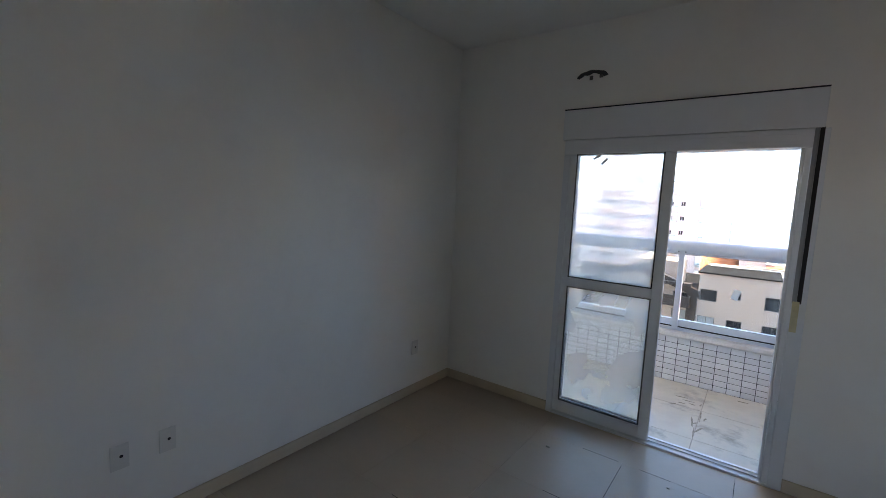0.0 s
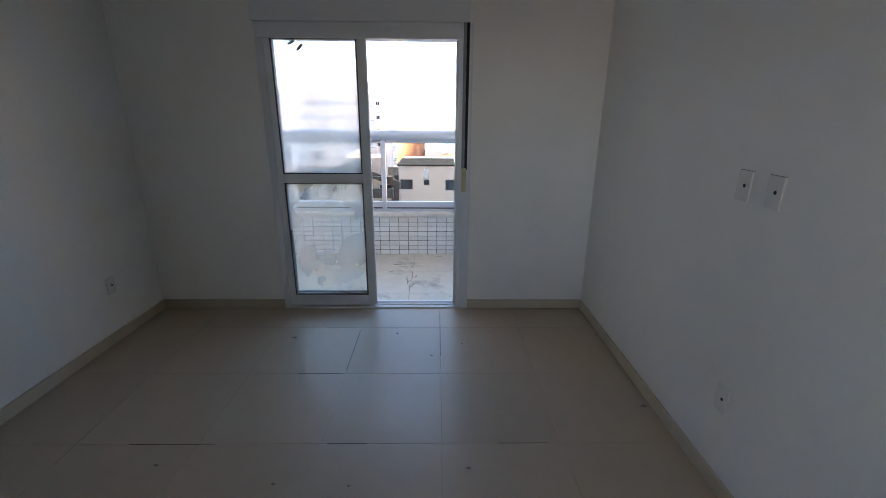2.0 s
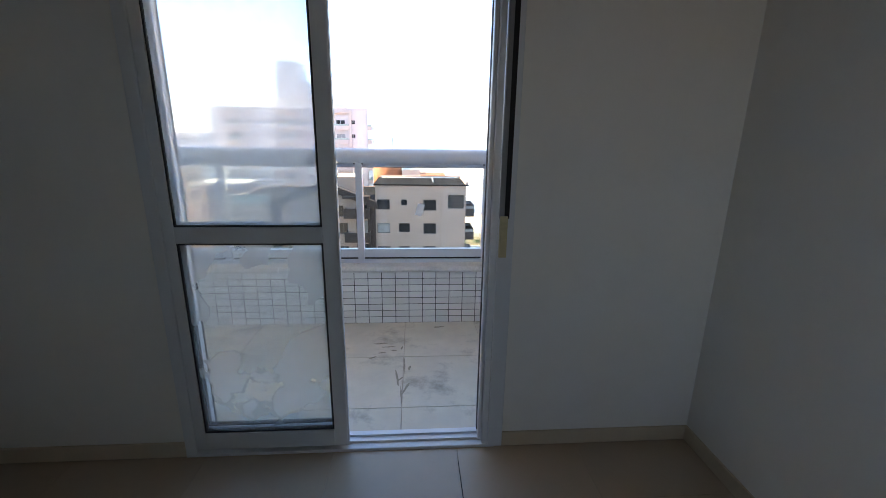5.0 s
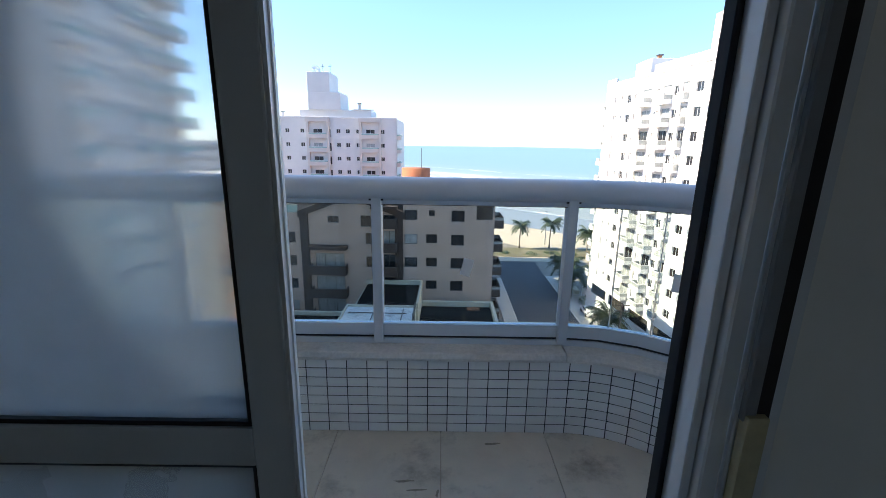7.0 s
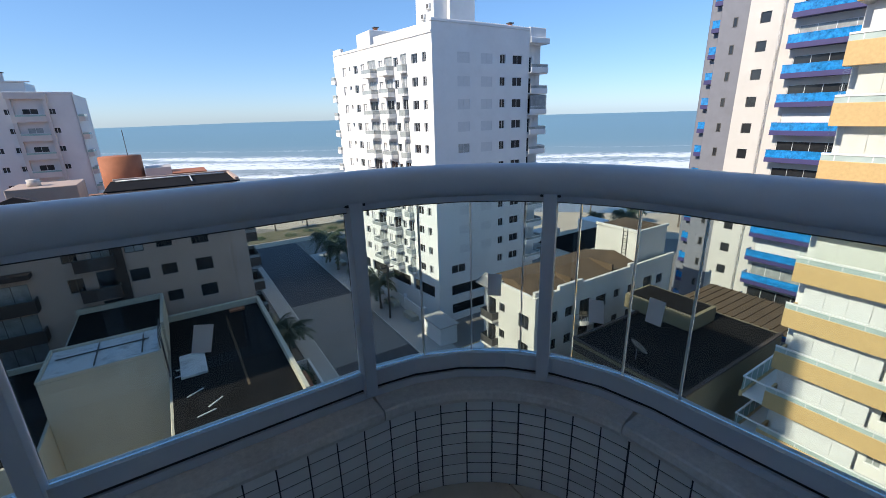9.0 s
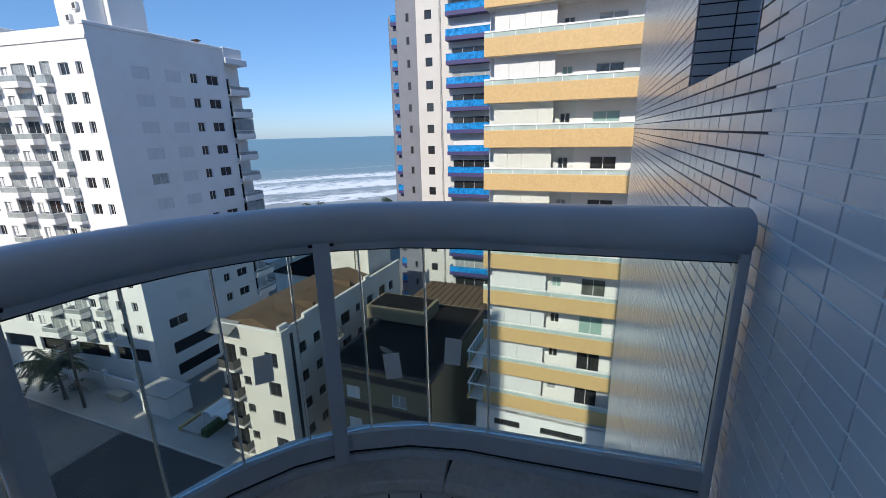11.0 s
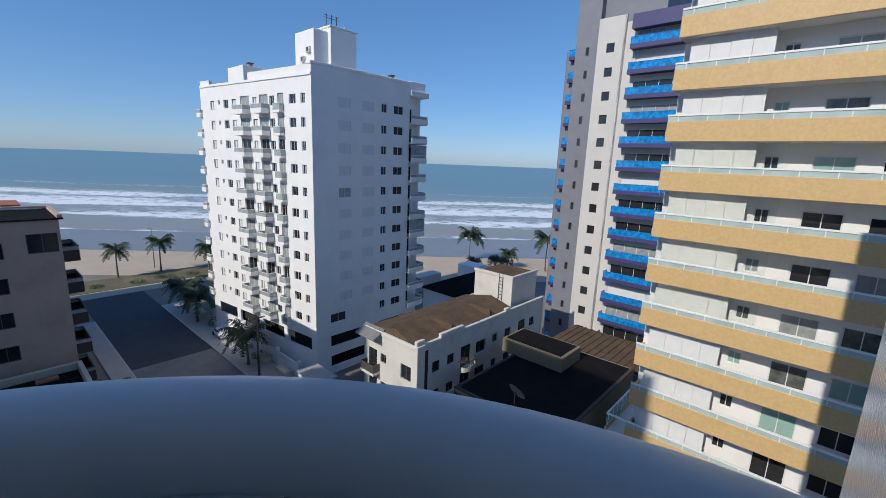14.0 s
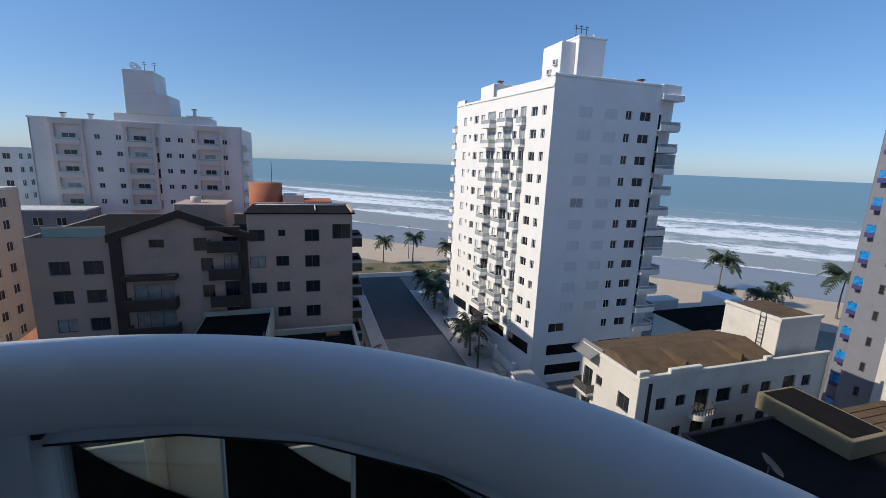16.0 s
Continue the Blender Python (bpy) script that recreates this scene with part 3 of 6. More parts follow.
# ---- outlets, hole and scraps in the room ----
def outlet(x, y, z, face, gap=False):
    """A blank wall plate with its dark knock-out; face: +1 on the east wall, -1 on the west wall."""
    ob = tagged(part("wall_outlet", bevel(boxes((-0.0375, 0.0375, 0.0, 0.007, -0.06, 0.06)), 0.003, 2), M_PLASTIC), "blank white plastic outlet plate with a dark screw hole", "outlet", "wall outlets")
    bm = bmesh.new()
    cyl(bm, (-0.006, 0.004, 0.002), (-0.006, 0.0078, 0.002), 0.0075, n=16)
    part("knock_out", bm, M_HOLE, ob)
    if gap:
        # dark strips at the top and one side paint the plate's edge shade
        part("shadow_edge", boxes((-0.039, 0.039, 0.0, 0.002, 0.0602, 0.0617), (0.0377, 0.0392, 0.0, 0.002, -0.06, 0.0617)), M_FRAMED, ob)
    ob.matrix_basis = pose(x, y, z, 0, 0, 90 * face)


for y, z in ((-1.62, 1.30), (-1.78, 1.30), (-1.765, 0.415)):
    outlet(XR, y, z, 1, z > 1)
for y in (-0.50, -2.40, -2.60):
    outlet(XL, y, 0.406, -1)
# the broken plaster round the air conditioner's pipe
rng = random.Random(4)
bm = bmesh.new()
cx0, cz0 = -0.212, 2.622
outer, innr = [], []
for i in range(15):
    a = radians(5 + 170 * i / 14)
    w = 0.012 + 0.016 * rng.random() + (0.014 if i < 4 else 0)
    outer.append((cx0 + 0.115 * math.cos(a), cz0 - 0.012 + 0.05 * math.sin(a) + 0.006 * rng.random()))
    innr.append((cx0 + (0.115 - w) * math.cos(a), cz0 - 0.016 + (0.05 - w) * math.sin(a)))
of = [bm.verts.new((x, -0.0035, z)) for x, z in outer]
nf = [bm.verts.new((x, -0.0035, z)) for x, z in innr]
ob_ = [bm.verts.new((x, 0.0, z)) for x, z in outer]
nb = [bm.verts.new((x, 0.0, z)) for x, z in innr]
for i in range(14):
    bm.faces.new((of[i], of[i + 1], nf[i + 1], nf[i]))
    bm.faces.new((of[i], ob_[i], ob_[i + 1], of[i + 1]))
    bm.faces.new((nf[i], nf[i + 1], nb[i + 1], nb[i]))
hole = tagged(part("wall_hole", bm, M_HOLE), "ragged dark crack round a hole knocked in the plaster", "hole")
bm = bmesh.new()
bx(bm, -0.229, -0.206, -0.012, 0, 2.592, 2.622)
part("loose_plaster", bevel(bm, 0.003, 1), M_FRAMED, hole)
part("loose_plaster", bevel(boxes((-0.159, -0.134, -0.010, 0, 2.602, 2.622)), 0.003, 1), M_FRAMED, hole)

for i, (x, y, s) in enumerate(((-0.139, -0.508, 1.3), (0.6, -0.442, 0.9), (1.074, -0.595, 0.8), (1.299, -0.416, 0.7), (-0.406, -1.688, 0.9), (0.172, -1.796, 1.0), (1.041, -1.713, 1.0), (0.507, -1.809, 0.8), (0.86, -0.75, 0.8), (2.06, -1.28, 1.6))):
    bm = bmesh.new()
    bmesh.ops.create_icosphere(bm, subdivisions=1, radius=0.008 * s)
    r = random.Random(i)
    for v in bm.verts:
        v.co = Vector((v.co.x * (1 + r.random()), v.co.y * (0.6 + r.random() * 0.6), max(v.co.z, -0.003 * s) * 0.6))
    ob = tagged(part("crumb", bm, M_CRUMB), "small brown crumb of rubble on the floor", "debris", "crumbs")
    ob.location = (x, y, 0.002)
# dirt marks by the threshold on the balcony
for i, (x, y, l, a) in enumerate(((0.52, 0.92, 0.05, 10), (0.60, 0.95, 0.06, -14), (0.56, 1.0, 0.09, 4), (0.66, 0.98, 0.05, 80), (0.46, 0.86, 0.06, 30), (0.72, 0.72, 0.07, 75), (0.66, 0.60, 0.05, 60), (0.50, 1.05, 0.10, 3), (0.95, 1.3, 0.12, 5))):
    r = random.Random(20 + i)
    bm = bmesh.new()
    n = 12
    ring = [bm.verts.new((l * 0.5 * math.cos(2 * math.pi * k / n) * (0.6 + 0.6 * r.random()), 0.008 * math.sin(2 * math.pi * k / n) * (0.4 + r.random()), 0.0006)) for k in range(n)]
    bm.faces.new(ring)
    low = [bm.verts.new((v.co.x, v.co.y, -0.0004)) for v in ring]
    for k in range(n):
        bm.faces.new((ring[k], low[k], low[(k + 1) % n], ring[(k + 1) % n]))
    ob = tagged(part("dirt_smear", bm, M_CRUMB), "dark dried mud smear on the balcony tiles", "stain", "mud smears")
    ob.matrix_basis = pose(x - 0.04, y * 1.08, -0.0195, 0, 0, a)

# dark dirt caught in some floor joints
for x0, x1, y0, y1 in ((0.3165, 0.3195, -0.93, -0.40), (0.02, 0.30, -0.9575, -0.9545), (0.05, 0.29, -0.3575, -0.3545), (0.42, 0.60, -0.3575, -0.3545), (0.9165, 0.9195, -0.75, -0.10), (-0.62, -0.20, -1.5575, -1.5545), (0.35, 0.55, -1.5575, -1.5545), (1.2, 1.45, -1.5575, -1.5545)):
    part("joint_dirt", boxes((x0, x1, y0, y1, -0.004, 0.0004)), M_HOLE, floor)
for i, (x, y, w, h, a) in enumerate(((0.60, 0.66, 0.03, 0.10, 8), (0.66, 0.55, 0.02, 0.07, -20), (0.645, 0.80, 0.012, 0.12, 2), (0.63, 0.48, 0.012, 0.10, 3))):
    r = random.Random(60 + i)
    bm = bmesh.new()
    ring = [bm.verts.new((0.4 * w * math.cos(2 * math.pi * k / 14) * (0.4 + 0.9 * r.random()), h * math.sin(2 * math.pi * k / 14) * (0.5 + 0.7 * r.random()), 0.0008)) for k in range(14)]
    bm.faces.new(ring)
    low = [bm.verts.new((v.co.x, v.co.y, -0.0004)) for v in ring]
    for k in range(14):
        bm.faces.new((ring[k], low[k], low[(k + 1) % 14], ring[(k + 1) % 14]))
    ob = tagged(part("dirt_smear", bm, M_CRUMB), "dark dried mud smear on the balcony tiles", "stain", "mud smears")
    ob.matrix_basis = pose(x, y, -0.0195, 0, 0, a)

# next window in the recess of the facade
nw = tagged(new("window_1"), "dark window with a white frame in a tiled recess", "window", kind="structure")
part("window_frame", bevel(boxes((2.5, 2.56, -0.215, -0.155, 1.80, 2.99), (3.515, 3.584, -0.215, -0.155, 1.80, 2.99), (2.56, 3.515, -0.215, -0.155, 1.80, 1.86), (2.56, 3.515, -0.215, -0.155, 2.93, 2.99), (3.0, 3.05, -0.21, -0.16, 1.86, 2.93)), 0.004, 1), M_ALU, nw)
part("pane", boxes((2.56, 3.515, -0.19, -0.184, 1.86, 2.93)), M_DGLASS, nw)

flat = set(scene.collection.objects)

# ---- ground, street, beach and sea ----
NX, NY = math.sin(radians(43)), math.cos(radians(43))    # the way out to sea


def coast(d, s, z):
    """A point d metres out to sea, s metres along the shore."""
    return (NX * d + NY * s, NY * d - NX * s, z)


def strip(d0, d1, s0, s1, z0, z1=None, nd=1):
    bm = bmesh.new()
    z1 = z0 if z1 is None else z1
    rows = []
    for i in range(nd + 1):
        k = i / nd
        rows.append([bm.verts.new(coast(d0 + (d1 - d0) * k, s, z0 + (z1 - z0) * k)) for s in (s0, s1)])
    for a, b in zip(rows, rows[1:]):
        bm.faces.new((a[0], b[0], b[1], a[1]))
    return bm


structure("ground", strip(-2000, 104, -2000, 2000, G - 0.02), M_EARTH, "town ground of earth, yards and paving", "ground")
structure("beach", strip(104, 158, -2000, 2000, G - 0.015, G - 0.6), M_SAND, "wide flat beach of tan sand", "beach")


def sea_material():
    m = bpy.data.materials.new("sea_water")
    m.use_nodes = True
    nt = m.node_tree
    b = nt.nodes["Principled BSDF"]
    geo = nt.nodes.new("ShaderNodeNewGeometry")
    dot = nt.nodes.new("ShaderNodeVectorMath")
    dot.operation = "DOT_PRODUCT"
    dot.inputs[1].default_value = (NX, NY, 0)
    nt.links.new(geo.outputs["Position"], dot.inputs[0])
    alo = nt.nodes.new("ShaderNodeVectorMath")
    alo.operation = "DOT_PRODUCT"
    alo.inputs[1].default_value = (NY, -NX, 0)
    nt.links.new(geo.outputs["Position"], alo.inputs[0])

    def math_node(op, a, c):
        n = nt.nodes.new("ShaderNodeMath")
        n.operation = op
        for i, v in enumerate((a, c)):
            if isinstance(v, (int, float)):
                n.inputs[i].default_value = v
            else:
                nt.links.new(v, n.inputs[i])
        return n.outputs[0]

    comb = nt.nodes.new("ShaderNodeCombineXYZ")
    nt.links.new(math_node("MULTIPLY", alo.outputs["Value"], 0.012), comb.inputs[0])
    nt.links.new(math_node("MULTIPLY", dot.outputs["Value"], 0.03), comb.inputs[1])
    wob = nt.nodes.new("ShaderNodeTexNoise")
    wob.inputs["Scale"].default_value = 1.0
    wob.inputs["Detail"].default_value = 5
    nt.links.new(comb.outputs[0], wob.inputs["Vector"])
    d = math_node("ADD", dot.outputs["Value"], math_node("MULTIPLY", math_node("SUBTRACT", wob.outputs["Fac"], 0.5), 60.0))
    ramp = nt.nodes.new("ShaderNodeValToRGB")
    nt.links.new(math_node("DIVIDE", math_node("SUBTRACT", d, 140.0), 400.0), ramp.inputs["Fac"])
    el = ramp.color_ramp.elements
    el[0].position, el[0].color = 0.0, (0, 0, 0, 1)
    el[1].position, el[1].color = 1.0, (0, 0, 0, 1)
    for p, v in ((0.055, 0.0), (0.065, 0.8), (0.075, 0.05), (0.15, 0.05), (0.165, 0.95), (0.20, 0.4), (0.24, 0.2), (0.26, 1.0), (0.33, 0.65), (0.38, 0.25), (0.41, 0.9), (0.48, 0.25), (0.6, 0.05), (0.615, 0.4), (0.65, 0.0)):
        e = el.new(p)
        e.color = (v, v, v, 1)
    fine = nt.nodes.new("ShaderNodeTexNoise")
    fine.inputs["Scale"].default_value = 0.14
    fine.inputs["Detail"].default_value = 9
    fine.inputs["Roughness"].default_value = 0.7
    nt.links.new(geo.outputs["Position"], fine.inputs["Vector"])
    r = nt.nodes.new("ShaderNodeMapRange")
    r.inputs["From Min"].default_value, r.inputs["From Max"].default_value = 0.32, 0.52
    nt.links.new(fine.outputs["Fac"], r.inputs["Value"])
    edge = math_node("MULTIPLY", math_node("SUBTRACT", math_node("ADD", ramp.outputs["Color"], math_node("MULTIPLY", r.outputs["Result"], 0.7)), 0.9), 2.2)
    foam = math_node("MINIMUM", math_node("MAXIMUM", edge, 0.0), 1.0)
    deep = nt.nodes.new("ShaderNodeValToRGB")
    nt.links.new(math_node("DIVIDE", math_node("SUBTRACT", d, 150.0), 900.0), deep.inputs["Fac"])
    de = deep.color_ramp.elements
    de[0].position, de[0].color = 0.0, (0.30, 0.30, 0.29, 1)
    de[1].position, de[1].color = 1.0, (0.17, 0.30, 0.37, 1)
    e = de.new(0.12)
    e.color = (0.26, 0.33, 0.35, 1)
    e = de.new(0.35)
    e.color = (0.17, 0.29, 0.345, 1)
    mix = nt.nodes.new("ShaderNodeMix")
    mix.data_type = "RGBA"
    nt.links.new(foam, mix.inputs["Factor"])
    nt.links.new(deep.outputs["Color"], mix.inputs["A"])
    mix.inputs["B"].default_value = (0.85, 0.87, 0.88, 1)
    nt.links.new(mix.outputs["Result"], b.inputs["Base Color"])
    b.inputs["Roughness"].default_value = 0.55
    b.inputs["Specular IOR Level"].default_value = 0.25
    bp = nt.nodes.new("ShaderNodeBump")
    bp.inputs["Strength"].default_value = 0.6
    bp.inputs["Distance"].default_value = 0.5
    nt.links.new(fine.outputs["Fac"], bp.inputs["Height"])
    nt.links.new(bp.outputs["Normal"], b.inputs["Normal"])
    return m


structure("sea", strip(150, 4000, -2800, 2800, G - 0.5), sea_material(), "blue-green sea with white rows of breakers", "sea")
structure("wet_sand", strip(132, 166, -1500, 1500, G - 0.29, G - 0.47), material("wet_sand", (0.23, 0.20, 0.17), 0.25, vary=0.08, scale=0.05, spec=0.6), "wet dark sand at the water's edge", "beach")

SX0, SX1, SEND, SMID = 13.1, 23.4, 108.0, 66.5
# the street's lit and shaded stretches are put into two pavement colours
structure("road", boxes((SX0, SX1, 45.5, SMID, G - 0.3, G)), M_COBBLE, "paler stretch of street, lit in its colour, as grey concrete blocks", "road")
structure("beach_road", boxes((SX0, SX1, -30, 45.5, G - 0.3, G + 0.002), (SX0, SX1, SMID, SEND, G - 0.3, G + 0.002), (-70, SX0, 97, SEND, G - 0.3, G + 0.002)), M_ASPH, "street leading to the beach, its shade put into dark asphalt colour", "road")
structure("pavement_east", bevel(boxes((SX1 + 0.2, 28.0, -30, 92, G - 0.2, G + 0.15)), 0.02, 1), M_PAVE, "pale concrete pavement", "pavement")
structure("pavement_west", bevel(boxes((SX0 - 2.4, SX0 - 0.2, -30, 90, G - 0.2, G + 0.15)), 0.02, 1), M_PAVE, "pale concrete pavement", "pavement")
structure("kerb_east", bevel(boxes((SX1, SX1 + 0.2, -30, 92, G - 0.2, G + 0.17)), 0.03, 1), M_KERB, "pale stone kerb", "kerb")
structure("kerb_west", bevel(boxes((SX0 - 0.2, SX0, -30, 90, G - 0.2, G + 0.17)), 0.03, 1), M_KERB, "pale stone kerb", "kerb")
structure("dune_grass", boxes((8, 60, 109, 119, G - 0.3, G + 0.12)), M_GRASS, "rough grass and shrubs on the sand before the beach", "grass")
structure("beach_lane", boxes((8, 60, 104.5, 108.9, G - 0.3, G + 0.06)), M_SAND, "sandy walkway at the end of the street", "path")


# ---- facades ----
class Face:
    """A wall plane: u metres from its left end as one faces it, z up; made with openings that go into it."""

    def __init__(self, x, y, way):
        self.o, self.way = Vector((x, y, 0)), way
        self.u = {"-y": Vector((1, 0, 0)), "-x": Vector((0, -1, 0)), "+x": Vector((0, 1, 0))}[way] if isinstance(way, str) else Vector((*way, 0)).normalized()
        self.n = Vector((self.u.y, -self.u.x, 0))

    def at(self, u, z, out=0.0):
        return self.o + self.u * u + self.n * out + Vector((0, 0, z))

    def m(self, u, z, out=0.0):
        r = Matrix((self.u, -self.n, Vector((0, 0, 1)))).transposed().to_4x4()
        return Matrix.Translation(self.at(u, z, out)) @ r

    def wall(self, bm, width, z0, z1, holes, deep=0.16):
        us = sorted({0, width, *[h[0] for h in holes], *[h[1] for h in holes]})
        zs = sorted({z0, z1, *[h[2] for h in holes], *[h[3] for h in holes]})
        for a, b in zip(us, us[1:]):
            for c, d in zip(zs, zs[1:]):
                um, zm = (a + b) / 2, (c + d) / 2
                if not any(h[0] < um < h[1] and h[2] < zm < h[3] for h in holes):
                    bm.faces.new([bm.verts.new(self.at(*p)) for p in ((a, c), (b, c), (b, d), (a, d))])
        for a, b, c, d in holes:
            f = [bm.verts.new(self.at(*p)) for p in ((a, c), (b, c), (b, d), (a, d))]
            k = [bm.verts.new(self.at(*p, -deep)) for p in ((a, c), (b, c), (b, d), (a, d))]
            for i in range(4):
                bm.faces.new((f[i], k[i], k[(i + 1) % 4], f[(i + 1) % 4]))
        bmesh.ops.remove_doubles(bm, verts=bm.verts[:], dist=0.0005)

    def box(self, bm, u0, u1, z0, z1, o0, o1):
        v = [bm.verts.new(self.at(u, z, o)) for z in (z0, z1) for o in (o0, o1) for u in (u0, u1)]
        for a in ((0, 2, 3, 1), (4, 5, 7, 6), (0, 1, 5, 4), (2, 6, 7, 3), (1, 3, 7, 5), (0, 4, 6, 2)):
            bm.faces.new([v[i] for i in a])


WINDOWS = {}


def window(parent, face, u, z, w, h, glazing, frame_mat, leaves=2, deep=0.16):
    """A window in an opening: frame with mullions, and its panes as a part."""
    key = (round(w, 2), round(h, 2), glazing.name, frame_mat.name, leaves)
    if key not in WINDOWS:
        t = 0.06
        bm = boxes((-w / 2, w / 2, 0, 0.06, 0, t), (-w / 2, w / 2, 0, 0.06, h - t, h), (-w / 2, -w / 2 + t, 0, 0.06, t, h - t), (w / 2 - t, w / 2, 0, 0.06, t, h - t))
        for i in range(1, leaves):
            x = -w / 2 + w * i / leaves
            bx(bm, x - 0.025, x + 0.025, 0.005, 0.055, t, h - t)
        WINDOWS[key] = (mesh("window", bm, frame_mat), mesh("pane", boxes((-w / 2 + t, w / 2 - t, 0.03, 0.045, t, h - t)), glazing))
    a, b = WINDOWS[key]
    ob = piece("window", a, parent, face.m(u, z, -deep + 0.06))
    piece("pane", b, ob, Matrix())
    return ob


def balcony(parent, face, u0, u1, z, deep, slab_mat, rail_mat, bar_mat, band=0.45, rail=0.55, name="balcony"):
    """A balcony: slab and front, a pane or rail above and a bar on top."""
    bm = bmesh.new()
    face.box(bm, u0, u1, z - 0.15, z, 0, deep)
    face.box(bm, u0, u1, z, z + band, deep - 0.1, deep)
    face.box(bm, u0, u0 + 0.1, z, z + band, 0, deep - 0.1)
    face.box(bm, u1 - 0.1, u1, z, z + band, 0, deep - 0.1)
    ob = part(name, bm, slab_mat, parent)
    bm = bmesh.new()
    face.box(bm, u0 + 0.03, u1 - 0.03, z + band, z + band + rail, deep - 0.06, deep - 0.03)
    face.box(bm, u0 + 0.03, u0 + 0.06, z + band, z + band + rail, 0, deep - 0.06)
    face.box(bm, u1 - 0.06, u1 - 0.03, z + band, z + band + rail, 0, deep - 0.06)
    part("rail_panel", bm, rail_mat, ob)
    bm = bmesh.new()
    face.box(bm, u0, u1, z + band + rail, z + band + rail + 0.07, deep - 0.09, deep)
    face.box(bm, u0, u0 + 0.09, z + band + rail, z + band + rail + 0.07, 0, deep - 0.09)
    face.box(bm, u1 - 0.09, u1, z + band + rail, z + band + rail + 0.07, 0, deep - 0.09)
    part("handrail", bm, bar_mat, ob)
    return ob


def walls(parent, mat, *rows):
    """Plain outer walls, one part each."""
    for r in rows:
        part("wall", boxes(r), mat, parent)


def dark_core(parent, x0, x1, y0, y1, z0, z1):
    """The unlit inside of a building, behind its panes: a box whose dark is in its colour."""
    return part("unlit_interior", boxes((x0, x1, y0, y1, z0, z1)), M_HOLE, parent)


# ---- white tower on the street ----
wt = thing("white_apartment_tower", "tall white apartment tower with rows of small windows and balconies", "building")
WX0, WX1, WY0, WY1, WTOP = 29.7, 48.0, 47.6, 73.0, 11.6
F = Face(WX0, WY0, "-y")
WXF = 26.5                                          # the street front runs a little askew
L = Face(WXF, WY1, (WX0 - WXF, WY0 - WY1))
ROW = [8.45 - 2.78 * i for i in range(11)]         # tops of the window rows
holes, wins = [], []
for i, zt in enumerate(ROW):
    for k, (u, w, h, gl) in enumerate(((4.6, 1.9, 1.25, M_SHUT), (8.3, 1.9, 1.25, M_SHUT), (11.0, 0.95, 1.15, M_DGLASS), (13.6, 1.75, 1.15, M_DGLASS))):
        if i == 10 and k in (0, 1):
            continue
        if i == 4 and k == 0:
            gl = M_CURTAIN
        holes.append((u - w / 2, u + w / 2, zt - h, zt))
        wins.append((u, zt - h, w, h, gl))
holes += [(2.2, 4.6, ROW[10] - 1.35, ROW[10] - 0.1)]
wins += [(3.4, ROW[10] - 1.35, 2.4, 1.25, M_DGLASS)]
garage = [(2.2, 8.6, -24.1, -22.5), (2.2, 8.6, -27.0, -25.4), (10.4, 15.5, -24.1, -22.5), (10.4, 15.5, -27.4, -25.4)]
bm = bmesh.new()
F.wall(bm, 15.7, G, WTOP, holes + garage, 0.3)
part("wall", bm, M_WHITE, wt)
for u, z, w, h, gl in wins:
    window(wt, F, u, z, w, h, gl, M_SHUT if gl is M_SHUT else M_FRAMEW, 2, 0.08 if gl is M_SHUT else 0.16)
holes, wins = [], []
LW = math.hypot(WX0 - WXF, WY1 - WY0)
for i, zt in enumerate(ROW):
    for u, w, h, gl in ((LW - 1.6, 0.8, 1.15, M_DGLASS), (LW - 3.6, 1.3, 1.15, M_DGLASS), (LW - 7.8, 1.0, 1.15, M_DGLASS), (LW - 11.6, 1.0, 1.25, M_SHUT), (LW - 16.6, 1.1, 1.25, M_SHUT), (LW - 18.7, 1.2, 1.15, M_DGLASS), (LW - 20.6, 0.5, 0.6, M_DGLASS), (LW - 22.4, 1.1, 1.25, M_SHUT)):
        holes.append((u - w / 2, u + w / 2, zt - h, zt))
        wins.append((u, zt - h, w, h, gl))
    for u, w in ((LW - 6.0, 1.3), (LW - 9.6, 1.9), (LW - 14.0, 2.2)):
        holes.append((u - w / 2, u + w / 2, zt - 1.95, zt + 0.25))
        wins.append((u, zt - 1.95, w, 2.2, M_CURTAIN if (i * 7 + int(w * 10)) % 3 else M_DGLASS))
garage = [(LW - 6.0, LW - 1.0, -24.2, -22.4), (LW - 12.0, LW - 7.0, -24.2, -22.4), (LW - 18.0, LW - 13.0, -24.2, -22.4), (LW - 24, LW - 19.0, -24.2, -22.4)]
bm = bmesh.new()
L.wall(bm, LW, G, WTOP - 1.2, holes + garage, 0.3)
part("wall", bm, M_WHITE, wt)
bm = bmesh.new()
L.box(bm, LW - 13.0, LW, WTOP - 1.2, WTOP, -0.4, 0.0)
part("parapet", bm, M_WHITE, wt)
bm = bmesh.new()
L.box(bm, 0, 2.6, WTOP - 1.2, WTOP - 0.3, -0.4, 0.0)
part("parapet", bm, M_WHITE, wt)
for u, z, w, h, gl in wins:
    window(wt, L, u, z, w, h, gl, M_GREYT if gl is M_SHUT else M_FRAMEW, 2, 0.2)
